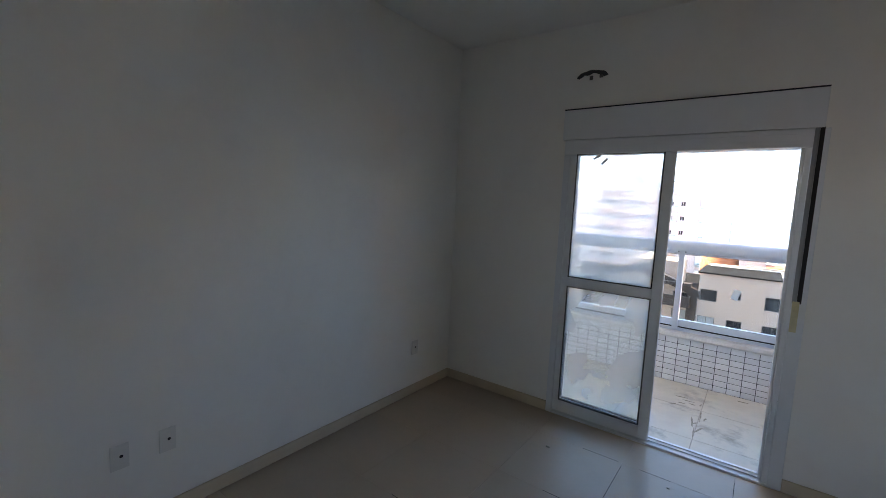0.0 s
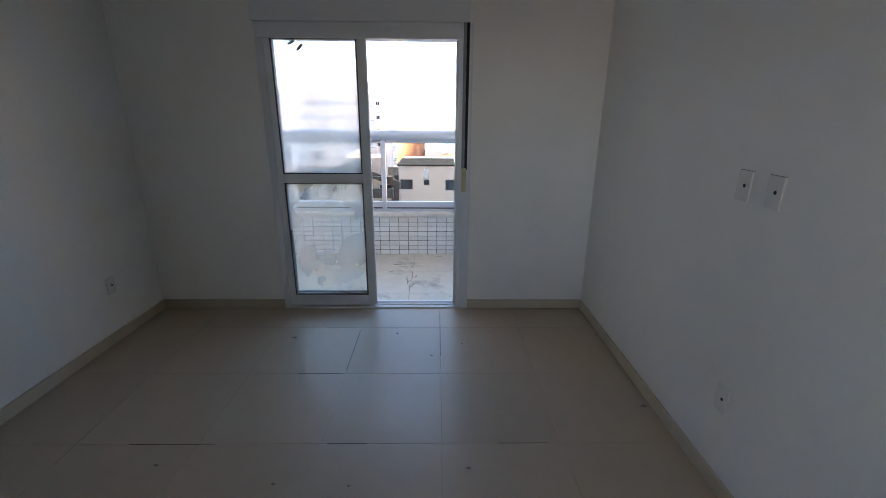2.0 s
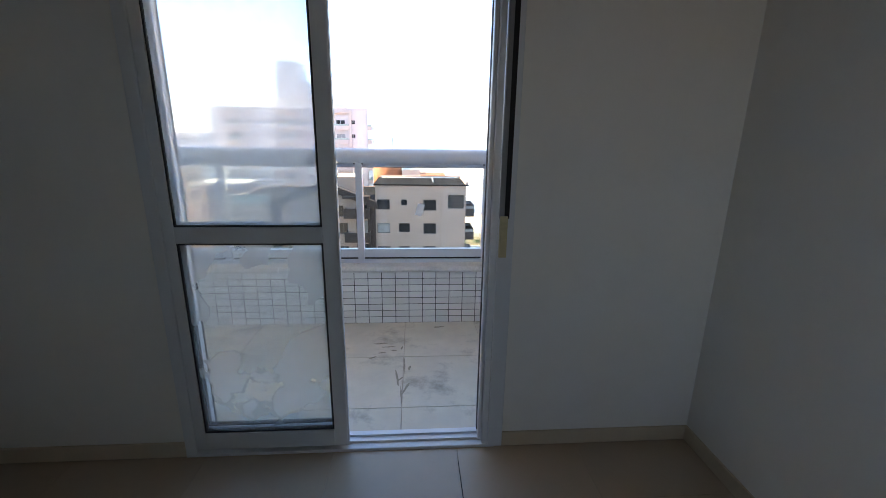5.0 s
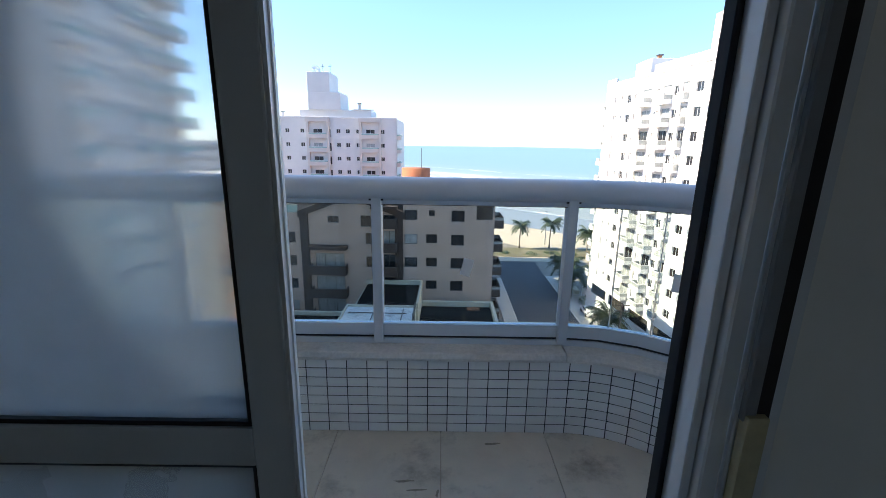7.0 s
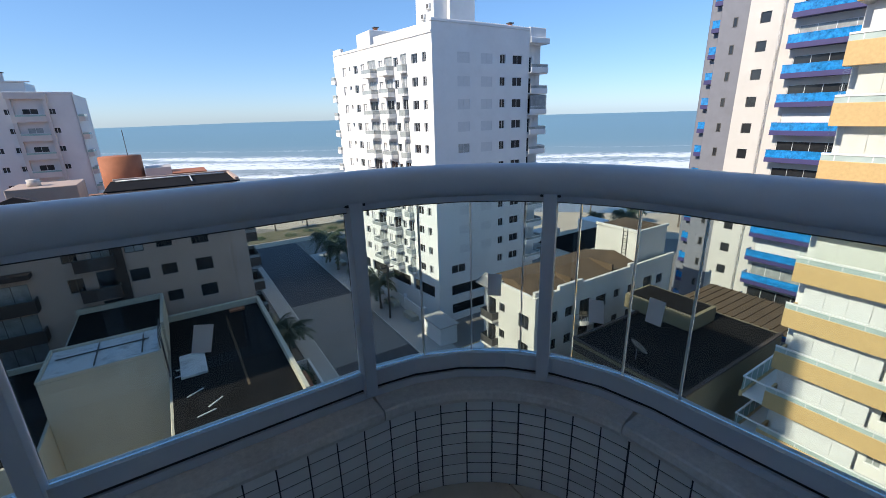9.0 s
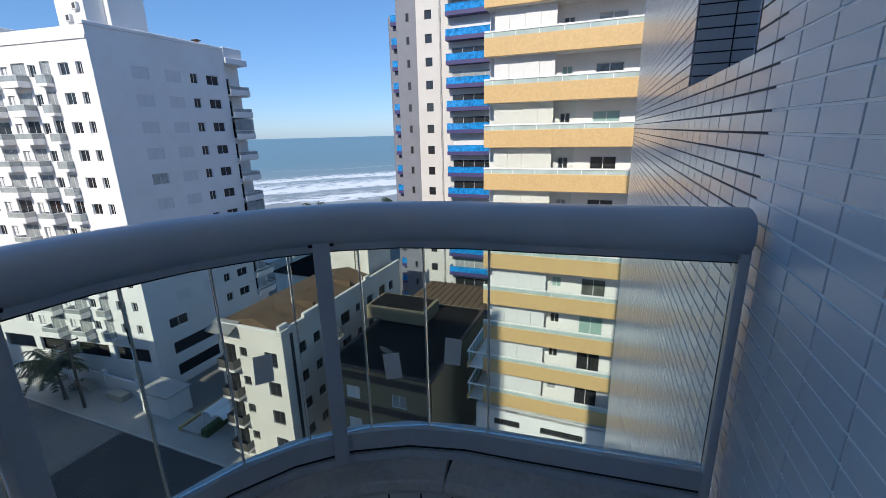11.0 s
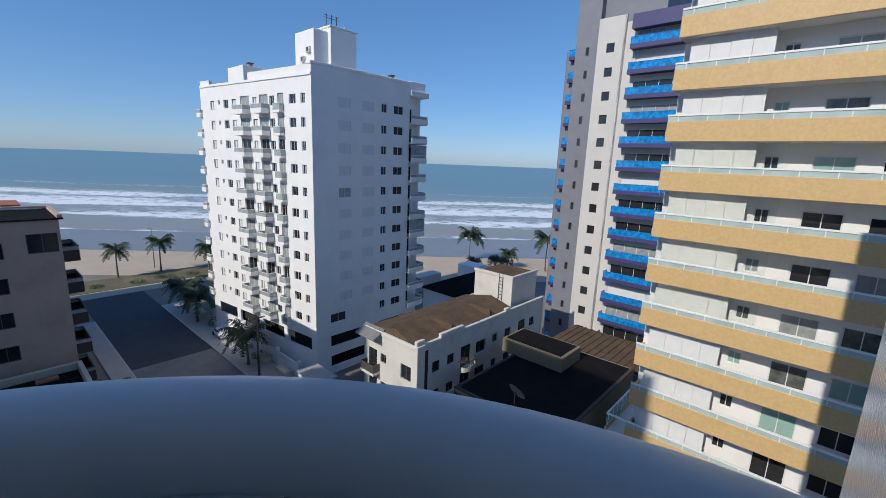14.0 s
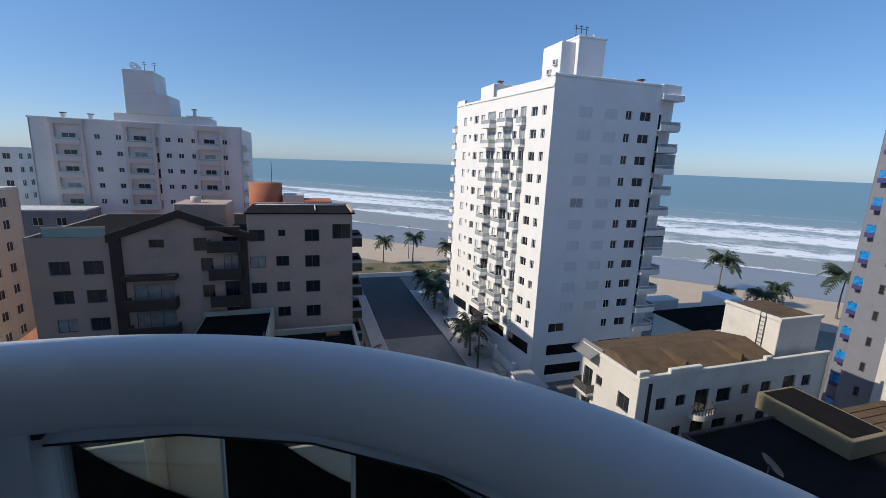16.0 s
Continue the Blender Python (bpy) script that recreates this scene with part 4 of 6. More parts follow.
for i, zt in enumerate(ROW):
    balcony(wt, L, LW - 6.7, LW - 5.3, zt - 2.0, 0.7, M_WHITE, M_SGLASS, M_FRAMEW, 0.15, 0.75)
    balcony(wt, L, LW - 10.8, LW - 8.4, zt - 2.0, 1.15, M_WHITE, M_SGLASS, M_FRAMEW, 0.45, 0.5)
    balcony(wt, L, LW - 15.3, LW - 12.7, zt - 2.0, 1.15, M_WHITE, M_SGLASS, M_FRAMEW, 0.45, 0.5)
    balcony(wt, L, -1.0, 0.2, zt - 2.1, 0.35, M_WHITE, M_SGLASS, M_FRAMEW, 0.5, 0.4)
BAY = 15.7                                          # the corner bay of recessed balconies begins here
part("wall", boxes((WX1, WX1 + 0.2, WY0 + 1.5, WY1, G, WTOP - 0.8)), M_WHITE, wt)
part("wall", boxes((WXF, WX1, WY1, WY1 + 0.2, G, WTOP - 1.2)), M_WHITE, wt)
part("bay_wall", boxes((WX1 + 0.2, WX1 + 0.98, WY0 + 1.72, WY0 + 9.0, G, WTOP - 0.8)), M_WHITE, wt)
part("bay_wall", boxes((WX0 + BAY - 0.2, WX0 + BAY, WY0 + 0.02, WY0 + 1.5, G, WTOP)), M_WHITE, wt)
K = Face(WX0 + BAY, WY0 + 1.5, "-y")
holes = [(0.5, 1.9, zt - 2.0, zt + 0.1) for zt in ROW]
bm = bmesh.new()
K.wall(bm, WX1 + 0.98 - WX0 - BAY, G, WTOP - 0.8, holes, 0.2)
part("bay_wall", bm, M_WHITE, wt)
for a, b, c, d in holes:
    window(wt, K, (a + b) / 2, c, b - a, d - c, M_DGLASS, M_FRAMEW, 2, 0.15)


def bay_balcony(z, glazed):
    """A corner balcony with a rounded outer corner: slab, low front, rail pane and bar."""
    x0, x1, y0, y1, r = WX0 + BAY, WX1 + 1.0, WY0 - 0.45, WY0 + 1.49, 0.7
    line = [(x0 + 0.02, y0, 0)] + [(x1 - r + r * math.sin(radians(a)), y0 + r - r * math.cos(radians(a)), 0) for a in range(0, 91, 15)] + [(x1, y1, 0)]
    bm = bmesh.new()
    lo = [bm.verts.new((x, y, z - 0.16)) for x, y, q in line] + [bm.verts.new((x0 + 0.02, y1, z - 0.16))]
    hi = [bm.verts.new((v.co.x, v.co.y, z)) for v in lo]
    bm.faces.new(lo[::-1])
    bm.faces.new(hi)
    for i in range(len(lo)):
        j = (i + 1) % len(lo)
        bm.faces.new((lo[i], lo[j], hi[j], hi[i]))
    slab_ = part("balcony", bm, M_WHITE, wt)
    for name, z0, z1, t, mat in (("front", z + 0.002, z + 0.62, 0.1, M_WHITE), ("rail_panel", z + 0.62, z + 0.98, 0.03, M_SGLASS), ("handrail", z + 0.98, z + 1.04, 0.08, M_FRAMEW)):
        bm = bmesh.new()
        sweep(bm, line, [(-t, z0), (-t, z1), (0, z1), (0, z0)])
        part(name, bm, mat, slab_)
    if glazed:
        bm = bmesh.new()
        sweep(bm, line, [(-0.03, z + 1.04), (-0.03, z + 2.5), (0, z + 2.5), (0, z + 1.04)])
        part("glazing", bm, M_CURTAIN, slab_, "pale balcony glazing")


for i, zt in enumerate(ROW):
    bay_balcony(zt - 2.05, i in (2, 6))
part("roof", boxes((WX0 + 0.5, WX1, WY0 + 1.55, WY1, WTOP - 1.5, WTOP - 1.2)), M_ROOFW, wt)
part("bay_roof", bevel(boxes((WX0 + 15.72, WX1 + 0.98, WY0 - 0.3, WY0 + 3.0, WTOP - 1.5, WTOP - 0.75)), 0.05, 1), M_WHITE, wt)
part("bay_top", bevel(boxes((WX0 + 16.0, WX1 + 0.7, WY0 + 0.2, WY0 + 3.0, WTOP - 0.75, WTOP + 0.55)), 0.05, 1), M_WHITE, wt)
dark_core(wt, WX0 + 0.7, WX1 - 0.5, WY0 + 2.0, WY1 - 0.5, G, WTOP - 1.6)
part("parapet", bevel(boxes((WX0 - 0.12, WX0 + 15.7, WY0 - 0.12, WY0 + 0.3, WTOP, WTOP + 0.35), (WX0 - 0.1, WX0 + 0.3, WY0 + 0.3, WY0 + 1.0, WTOP, WTOP + 0.35)), 0.04, 1), M_WHITE, wt)
part("penthouse", bevel(boxes((35.3, 39.4, 52.0, 57.5, WTOP - 1.2, 17.5)), 0.05, 1), M_WHITE, wt)
part("penthouse", bevel(boxes((33.2, 35.29, 52.6, 57.2, WTOP - 1.2, 17.0)), 0.05, 1), M_WHITE, wt)
part("penthouse", bevel(boxes((28.4, 33.0, 62.5, 67.5, WTOP - 1.2, WTOP + 1.3)), 0.05, 1), M_WHITE, wt)
bm = bmesh.new()
L.box(bm, 0, LW, WTOP - 1.2, WTOP - 0.9, 0.0, 0.12)
part("cornice", bm, M_WHITE, wt)

part("penthouse_rim", bevel(boxes((35.2, 39.5, 51.9, 52.1, 17.5, 17.75), (35.2, 35.4, 52.1, 57.5, 17.5, 17.75)), 0.03, 1), M_WHITE, wt)
for y, z in ((53.2, 14.2), (54.6, 13.2)):
    ac = part("air_conditioner", bevel(boxes((32.85, 33.19, y, y + 0.9, z, z + 0.7)), 0.03, 1), M_SHUT, wt)
    part("fan_grille", boxes((32.835, 32.849, y + 0.15, y + 0.6, z + 0.1, z + 0.6)), M_FRAMED, ac)
part("terrace_wall", bevel(boxes((35.6, 44.8, 49.0, 49.3, WTOP - 1.2, WTOP + 0.75)), 0.03, 1), M_WHITE, wt)

# ---- brown gabled block across the yards ----
bb = thing("brown_apartment_block", "taupe apartment block with dark brown gable frame and balconies", "building")
BX0, BX1, BY0, BY1, BTOP = -22.6, 6.2, 47.5, 64.5, -6.9
BW, BTOPW, BYW = -4.3, -4.6, 54.5                  # the wing beside the gable: its start, top and back
F = Face(BX0, BY0, "-y")


def bu(x):
    return x - BX0


holes, wins = [], []
for i in range(6):
    zt = -9.15 - 2.8 * i
    for x, w, h in ((-20.2, 1.6, 1.3), (-17.6, 1.6, 1.3), (-8.1, 1.1, 1.3)):
        holes.append((bu(x) - w / 2, bu(x) + w / 2, zt - h, zt))
        wins.append((bu(x), zt - h, w, h))
    if i:
        holes.append((bu(-14.6), bu(-11.2), zt - 1.9, zt + 0.3))
        wins.append((bu(-12.9), zt - 1.9, 3.4, 2.2))
    holes.append((bu(-6.6), bu(-5.2), zt - 1.9, zt + 0.3))
    wins.append((bu(-5.9), zt - 1.9, 1.4, 2.2))
for x0, x1, z0, z1 in ((-13.0, -11.7, -8.0, -7.2), (-9.2, -8.0, -8.4, -7.1), (-6.6, -5.2, -8.25, -7.0)):
    holes.append((bu(x0), bu(x1), z0, z1))
    wins.append((bu((x0 + x1) / 2), z0, x1 - x0, z1 - z0))
bm = bmesh.new()
F.wall(bm, BW - BX0, G, BTOP, holes, 0.25)
part("wall", bm, M_TAUPE, bb)
for j, (u, z, w, h) in enumerate(wins):
    window(bb, F, u, z, w, h, M_CURTAIN if (w > 3 or j % 6 == 3) else M_DGLASS, M_FRAMED, 3 if w > 3 else 2, 0.18)
FW_ = Face(BW, BY0, "-y")
holes, wins = [(8.4, 10.3, -7.4, -5.8)], [(9.35, -7.4, 1.9, 1.6)]
for i in range(7):
    zt = -6.35 - 2.8 * i
    for x, w, h in ((-3.4, 1.5, 1.2), (-1.0, 0.7 if i == 0 else 1.3, 0.7 if i == 0 else 1.1), (2.0, 1.5, 1.3)):
        holes.append((x - BW - w / 2, x - BW + w / 2, zt - h, zt))
        wins.append((x - BW, zt - h, w, h))
bm = bmesh.new()
FW_.wall(bm, BX1 - BW, G, BTOPW, holes, 0.25)
part("wall", bm, M_TAUPE, bb)
for j, (u, z, w, h) in enumerate(wins):
    window(bb, FW_, u, z, w, h, M_CURTAIN if j % 9 == 4 else M_DGLASS, M_FRAMED, 2, 0.18)
walls(bb, M_TAUPE, (BX1 - 0.2, BX1, BY0 + 0.01, BYW, G, BTOPW), (BX1 - 0.2, BX1, BYW, BY1, G, BTOP), (BX0, BX0 + 0.2, BY0 + 0.01, BY1, G, BTOP), (BX0, BX1, BY1, BY1 + 0.2, G, BTOP), (BW, BX1, BYW - 0.2, BYW, BTOP, BTOPW), (BW, BW + 0.2, BY0 + 0.36, BYW - 0.2, BTOP, BTOPW))
dark_core(bb, BX0 + 0.5, BX1 - 0.5, BY0 + 0.5, BY1 - 0.3, G, BTOP - 0.5)
# gable wall and its dark frame
bm = bmesh.new()
front = [bm.verts.new((x, BY0, z)) for x, z in ((-15.6, BTOP), (-4.8, BTOP), (-10.2, -4.6))]
back = [bm.verts.new((v.co.x, BY0 + 0.3, v.co.z)) for v in front]
bm.faces.new(front)
bm.faces.new(back[::-1])
for i in range(3):
    bm.faces.new((front[i], back[i], back[(i + 1) % 3], front[(i + 1) % 3]))
part("gable", bm, M_TAUPE, bb)
bm = boxes((-16.1, -15.2, BY0 - 0.35, BY0, G, BTOP - 0.1), (-5.2, -4.3, BY0 - 0.35, BY0, G, BTOP - 0.1))
for x0, x1 in ((-16.3, -10.2), (-4.1, -10.2)):
    q = [(x0, BTOP - 0.5), (x0, BTOP + 0.25), (x1, -4.3), (x1, -5.1)]
    f = [bm.verts.new((x, BY0 - 0.4, z)) for x, z in q]
    k = [bm.verts.new((x, BY0 + 0.35, z)) for x, z in q]
    bm.faces.new(f)
    bm.faces.new(k[::-1])
    for i in range(4):
        bm.faces.new((f[i], k[i], k[(i + 1) % 4], f[(i + 1) % 4]))
part("gable_frame", bm, M_BROWNB, bb, "dark brown frame round the gable")
for i in range(-1, 6):
    z = -11.05 - 2.8 * i
    if i > 0:
        balcony(bb, F, bu(-15.0), bu(-10.8), z, 1.2, M_BROWNB, M_BROWNB, M_FRAMED, 0.9, 0.03)
    balcony(bb, F, bu(-9.0) + 1.2, bu(-4.9), z, 1.2, M_BROWNB, M_BROWNB, M_FRAMED, 0.9, 0.03)
    balcony(bb, Face(BX1, BY0, "+x"), 0.3, 4.0, z, 1.1, M_BROWNB, M_CURTAIN, M_FRAMED, 0.8, 0.3)
part("canopy", boxes((-15.1, -10.7, BY0 - 1.2, BY0, -11.0, -10.6), (-7.9, -4.9, BY0 - 1.0, BY0, -6.2, -5.9)), M_BROWNB, bb)
bm = bmesh.new()
sl = [(BW - 0.2, BY0 - 0.15, BTOPW), (BX1 + 0.3, BY0 - 0.15, BTOPW), (BX1 + 0.3, BYW, BTOPW + 0.1), (BW - 0.2, BYW, BTOPW + 0.1)]
t = [bm.verts.new(p) for p in sl]
k = [bm.verts.new((p[0], p[1], BTOPW - 0.12)) for p in sl]
bm.faces.new(t)
bm.faces.new(k[::-1])
for i in range(4):
    bm.faces.new((t[i], k[i], k[(i + 1) % 4], t[(i + 1) % 4]))
part("roof", bm, M_ROOFD, bb, "dark fibre-cement roof")
part("roof", boxes((BX0, BW, BY0 + 0.35, BY1, BTOP - 0.2, BTOP - 0.05)), M_ROOFD, bb)
part("roof", boxes((BW, BX1, BYW, BY1, BTOP - 0.2, BTOP - 0.05)), M_ROOFD, bb)
part("roof_rim", bevel(boxes((BW, BX1 + 0.25, BYW - 0.3, BYW, BTOPW + 0.1, BTOPW + 0.35)), 0.03, 1), M_TAUPE, bb)
part("roof_rim", bevel(boxes((BX1 - 0.1, BX1 + 0.25, BY0, BYW - 0.3, BTOPW, BTOPW + 0.3)), 0.03, 1), M_TAUPE, bb)
for a, b in (((BW + 0.3, BY0 + 6), (BX1 - 0.4, BY0 + 6)), ((2.4, BY0 + 1), (2.4, BY0 + 6))):
    bm = bmesh.new()
    cyl(bm, (*a, BTOPW + 0.2), (*b, BTOPW + 0.2), 0.07, n=8)
    part("roof_pipe", bm, M_FRAMEW, bb, "white pipe along the roof", True)
bm = bmesh.new()
cyl(bm, (-9.8, BY0 + 5, -4.1), (-9.8, BY0 + 5, -3.5), 0.5, n=14)
part("roof_tank", bm, M_BEIGE, bb, "small pale water tank", True)
part("stair_tower", bevel(boxes((-11.5, -6.6, BY0 + 3.2, BY0 + 8, BTOP, -4.1)), 0.05, 1), M_TAUPE, bb)
part("terrace_screen", boxes((BX0 + 1.4, -16.4, BY0 + 0.1, BY0 + 0.15, BTOP, BTOP + 0.8)), M_GGLASS, bb, "green glass roof terrace screen")
part("terrace_bar", boxes((BX0 + 1.4, -16.4, BY0 + 0.05, BY0 + 0.2, BTOP + 0.8, BTOP + 0.95)), M_CREAM, bb)

# ---- block with the orange water tank ----
ob_ = thing("orange_tank_block", "low block with an orange brick water tank on its roof", "building")
part("wall", boxes((-14, 8.0, 70.0, 90.0, G, -9.9)), M_TERRA, ob_)
# boxes added to keep sun bars off the street, mostly hidden
part("shade_filler", boxes((-10, 6.8, 64.6, 69.99, G, -14.5), (-10, 6.8, 90.01, 92.6, G, -14.5)), M_TAUPE, ob_)
bm = bmesh.new()
cyl(bm, (-5.0, 78, -9.9), (-5.0, 78, -3.4), 2.6, n=28)
part("water_tank", bm, M_BRICK, ob_, "orange painted round water tank", True)
part("roof_room", bevel(boxes((-2.3, 1.0, 76, 80, -9.9, -5.2)), 0.05, 1), M_BEIGE, ob_)
part("roof_room", bevel(boxes((1.0, 5.5, 74, 80, -9.9, -6.0)), 0.05, 1), M_BRICK, ob_)
bm = bmesh.new()
cyl(bm, (-4.0, 78, -3.4), (-4.0, 78, 0.2), 0.05, n=6)
part("antenna", bm, M_FRAMED, ob_)

# ---- pale tower by the beach ----
pt = thing("pale_apartment_tower", "pale grey-white apartment tower with beige balconies and stepped roof house", "building")
PX0, PX1, PY, PTOP = -43.0, -10.2, 93.0, 5.6
F = Face(PX0, PY, "-y")
holes, wins = [], []
for i in range(12):
    zt = 3.6 - 2.85 * i
    for x in (-33.5, -30.3, -22.6, -20.6, -18.4, -13.2):
        w, h = (0.9, 0.9)
        holes.append((x - PX0 - w / 2, x - PX0 + w / 2, zt - h, zt))
        wins.append((x - PX0, zt - h, w, h, M_DGLASS))
    for x, w in ((-37.6, 2.0), (-27.0, 2.0), (-24.6, 0.9), (-15.8, 1.9)):
        holes.append((x - PX0 - w / 2, x - PX0 + w / 2, zt - 1.8, zt))
        wins.append((x - PX0, zt - 1.8, w, 1.8, M_DGLASS if (i * 3 + int(x)) % 4 else M_CURTAIN))
bm = bmesh.new()
F.wall(bm, PX1 - PX0, G, PTOP, holes, 0.2)
part("wall", bm, M_WHITE2, pt)
for u, z, w, h, gl in wins:
    window(pt, F, u, z, w, h, gl, M_FRAMEW, 2, 0.15)
for i in range(12):
    z = 1.75 - 2.85 * i
    balcony(pt, F, 3.6, 7.2, z, 0.7, M_BEIGE, M_GGLASS, M_FRAMEW, 0.7, 0.25)
    balcony(pt, F, 14.2, 18.0, z, 0.7, M_BEIGE, M_GGLASS, M_FRAMEW, 0.7, 0.25)
    balcony(pt, F, 25.4, 29.0, z, 0.7, M_BEIGE, M_GGLASS, M_FRAMEW, 0.7, 0.25)
    balcony(pt, Face(PX1, PY, "+x"), 0.6, 4.0, z, 0.8, M_BEIGE, M_GGLASS, M_FRAMEW, 0.6, 0.3)
walls(pt, M_WHITE2, (PX1 - 0.2, PX1, PY, PY + 16, G, PTOP), (PX0, PX0 + 0.2, PY, PY + 16, G, PTOP), (PX0, PX1, PY + 16, PY + 16.2, G, PTOP))
part("roof", boxes((PX0, PX1, PY, PY + 16, PTOP, PTOP + 0.2)), M_WHITE2, pt)
dark_core(pt, PX0 + 0.5, PX1 - 0.5, PY + 0.4, PY + 15, G, PTOP - 0.1)
for u0, u1 in ((3.6, 7.2), (14.2, 18.0), (25.4, 29.0)):
    for a in (u0 - 0.5, u1):
        bm = bmesh.new()
        F.box(bm, a, a + 0.5, G, PTOP - 0.6, 0.002, 0.55)
        part("balcony_pier", bm, M_BEIGE, pt)
    bm = bmesh.new()
    F.box(bm, u0 - 0.6, u1 + 0.6, PTOP - 0.6, PTOP + 0.35, 0.002, 0.75)
    part("balcony_head", bm, M_BEIGE, pt)
part("cornice", bevel(boxes((PX0 - 0.15, PX1 + 0.15, PY - 0.12, PY + 0.1, PTOP + 0.2, PTOP + 0.5)), 0.03, 1), M_FRAMEW, pt)
part("roof_beam", boxes((-19.5, -15.0, PY + 0.8, PY + 1.1, PTOP + 1.9, PTOP + 2.1)), M_WHITE2, pt)
part("roof_house", bevel(boxes((-31.0, -15.7, PY + 1, PY + 8, PTOP + 0.2, PTOP + 1.9)), 0.05, 1), M_WHITE2, pt)
part("roof_house", bevel(boxes((-28.9, -22.0, PY + 0.5, PY + 8, PTOP + 1.9, PTOP + 5.4)), 0.05, 1), M_WHITE2, pt)
part("roof_house", bevel(boxes((-28.9, -24.2, PY + 0.5, PY + 8, PTOP + 5.4, PTOP + 9.4)), 0.05, 1), M_WHITE2, pt)

def round_balcony(parent, face, u, z, w, deep):
    """A bowed balcony: slab, low rounded front, dark bars and a rail."""
    arc = [(u - w / 2 * math.cos(radians(a)), deep * math.sin(radians(a)) ** 0.6) for a in range(0, 181, 15)]
    bm = bmesh.new()
    lo = [bm.verts.new(face.at(a, z - 0.14, o)) for a, o in arc]
    hi = [bm.verts.new(face.at(a, z, o)) for a, o in arc]
    bm.faces.new(lo)
    bm.faces.new(hi[::-1])
    for i in range(len(lo)):
        j = (i + 1) % len(lo)
        bm.faces.new((lo[i], hi[i], hi[j], lo[j]))
    ob = part("balcony", bm, M_PALECREAM, parent)
    for name, z0, z1, t, mat in (("front", z, z + 0.32, 0.08, M_PALECREAM), ("handrail", z + 0.88, z + 0.94, 0.05, M_FRAMED)):
        bm = bmesh.new()
        for (a, o), (b, q) in zip(arc, arc[1:]):
            v = [bm.verts.new(face.at(x, h, max(k, 0.0))) for h in (z0, z1) for x, k in ((a, o), (b, q), (b, q - t), (a, o - t))]
            for f in ((3, 2, 1, 0), (4, 5, 6, 7), (0, 1, 5, 4), (2, 3, 7, 6)):
                bm.faces.new([v[n] for n in f])
        part(name, bm, mat, ob)
    for a, o in arc[1:-1]:
        bm = bmesh.new()
        face.box(bm, a - 0.025, a + 0.025, z + 0.32, z + 0.88, o - 0.05, o)
        part("bar", bm, M_FRAMED, ob)


# ---- cream block with the brown roof ----
cb = thing("cream_apartment_block", "cream four-storey block with a brown fibre-cement roof and small balconies", "building")
CX0, CX1, CY0, CY1, CTOP = 25.2, 46.5, 24.6, 31.4, -14.6
F = Face(CX0, CY0, "-y")
L = Face(CX0, CY1, "-x")
holes, wins = [], []
for i in range(4):
    zt = -16.3 - 2.8 * i
    for u, w, h in ((2.6, 1.0, 1.1), (4.6, 1.0, 1.0), (9.2, 1.6, 1.3), (11.6, 0.9, 0.9), (14.0, 1.2, 1.1), (19.0, 1.1, 1.1)):
        holes.append((u - w / 2, u + w / 2, zt - h, zt))
        wins.append((u, zt - h, w, h))
    for u in (6.8, 16.8):
        holes.append((u - 0.75, u + 0.75, zt - 2.0, zt + 0.2))
        wins.append((u, zt - 2.0, 1.5, 2.2))
bm = bmesh.new()
F.wall(bm, CX1 - CX0, G, CTOP, holes, 0.25)
part("wall", bm, M_PALECREAM, cb)
for j, (u, z, w, h) in enumerate(wins):
    window(cb, F, u, z, w, h, M_DGLASS, M_FRAMED, 2, 0.18)
holes, wins = [], []
for i in range(4):
    zt = -16.3 - 2.8 * i
    for u, w, h in ((2.6, 0.8, 0.9), (5.6, 1.3, 1.4)):
        holes.append((u - w / 2, u + w / 2, zt - h, zt))
        wins.append((u, zt - h, w, h))
    holes.append((0.5, 1.7, zt - 2.0, zt + 0.1))
    wins.append((1.1, zt - 2.0, 1.2, 2.1))
bm = bmesh.new()
L.wall(bm, CY1 - CY0, G, CTOP, holes, 0.25)
part("wall", bm, M_PALECREAM, cb)
for j, (u, z, w, h) in enumerate(wins):
    window(cb, L, u, z, w, h, M_DGLASS, M_FRAMED, 2, 0.18)
for i in range(4):
    z = -18.3 - 2.8 * i
    balcony(cb, L, 0.2, 2.1, z, 0.8, M_PALECREAM, M_FRAMED, M_FRAMED, 0.1, 0.7)
    round_balcony(cb, F, 6.8, z, 2.3, 0.85)
    round_balcony(cb, F, 16.8, z, 2.3, 0.85)
walls(cb, M_PALECREAM, (CX0, CX1, CY1, CY1 + 0.2, G, CTOP), (CX1 - 0.2, CX1, CY0, CY1, G, CTOP))
dark_core(cb, CX0 + 0.5, CX1 - 0.5, CY0 + 0.5, CY1 - 0.3, G, CTOP - 0.3)
part("parapet", bevel(boxes((CX0 - 0.1, CX1, CY0 - 0.1, CY0 + 0.2, CTOP, CTOP + 0.4), (CX0 - 0.1, CX0 + 0.2, CY0 + 0.2, CY1, CTOP, CTOP + 0.4)), 0.05, 1), M_PALECREAM, cb)
bm = bmesh.new()
ridge = [(CX0 + 0.2, CY0 + 0.2, CTOP + 0.1), (CX1 - 6, CY0 + 0.2, CTOP + 0.1), (CX1 - 6, CY1 + 0.3, CTOP + 0.1), (CX0 + 0.2, CY1 + 0.3, CTOP + 0.1)]
r0, r1 = (CX0 + 0.6, (CY0 + CY1) / 2, CTOP + 0.9), (CX1 - 6, (CY0 + CY1) / 2, CTOP + 0.9)
a, b, c, d = [bm.verts.new(p) for p in ridge]
e, f = bm.verts.new(r0), bm.verts.new(r1)
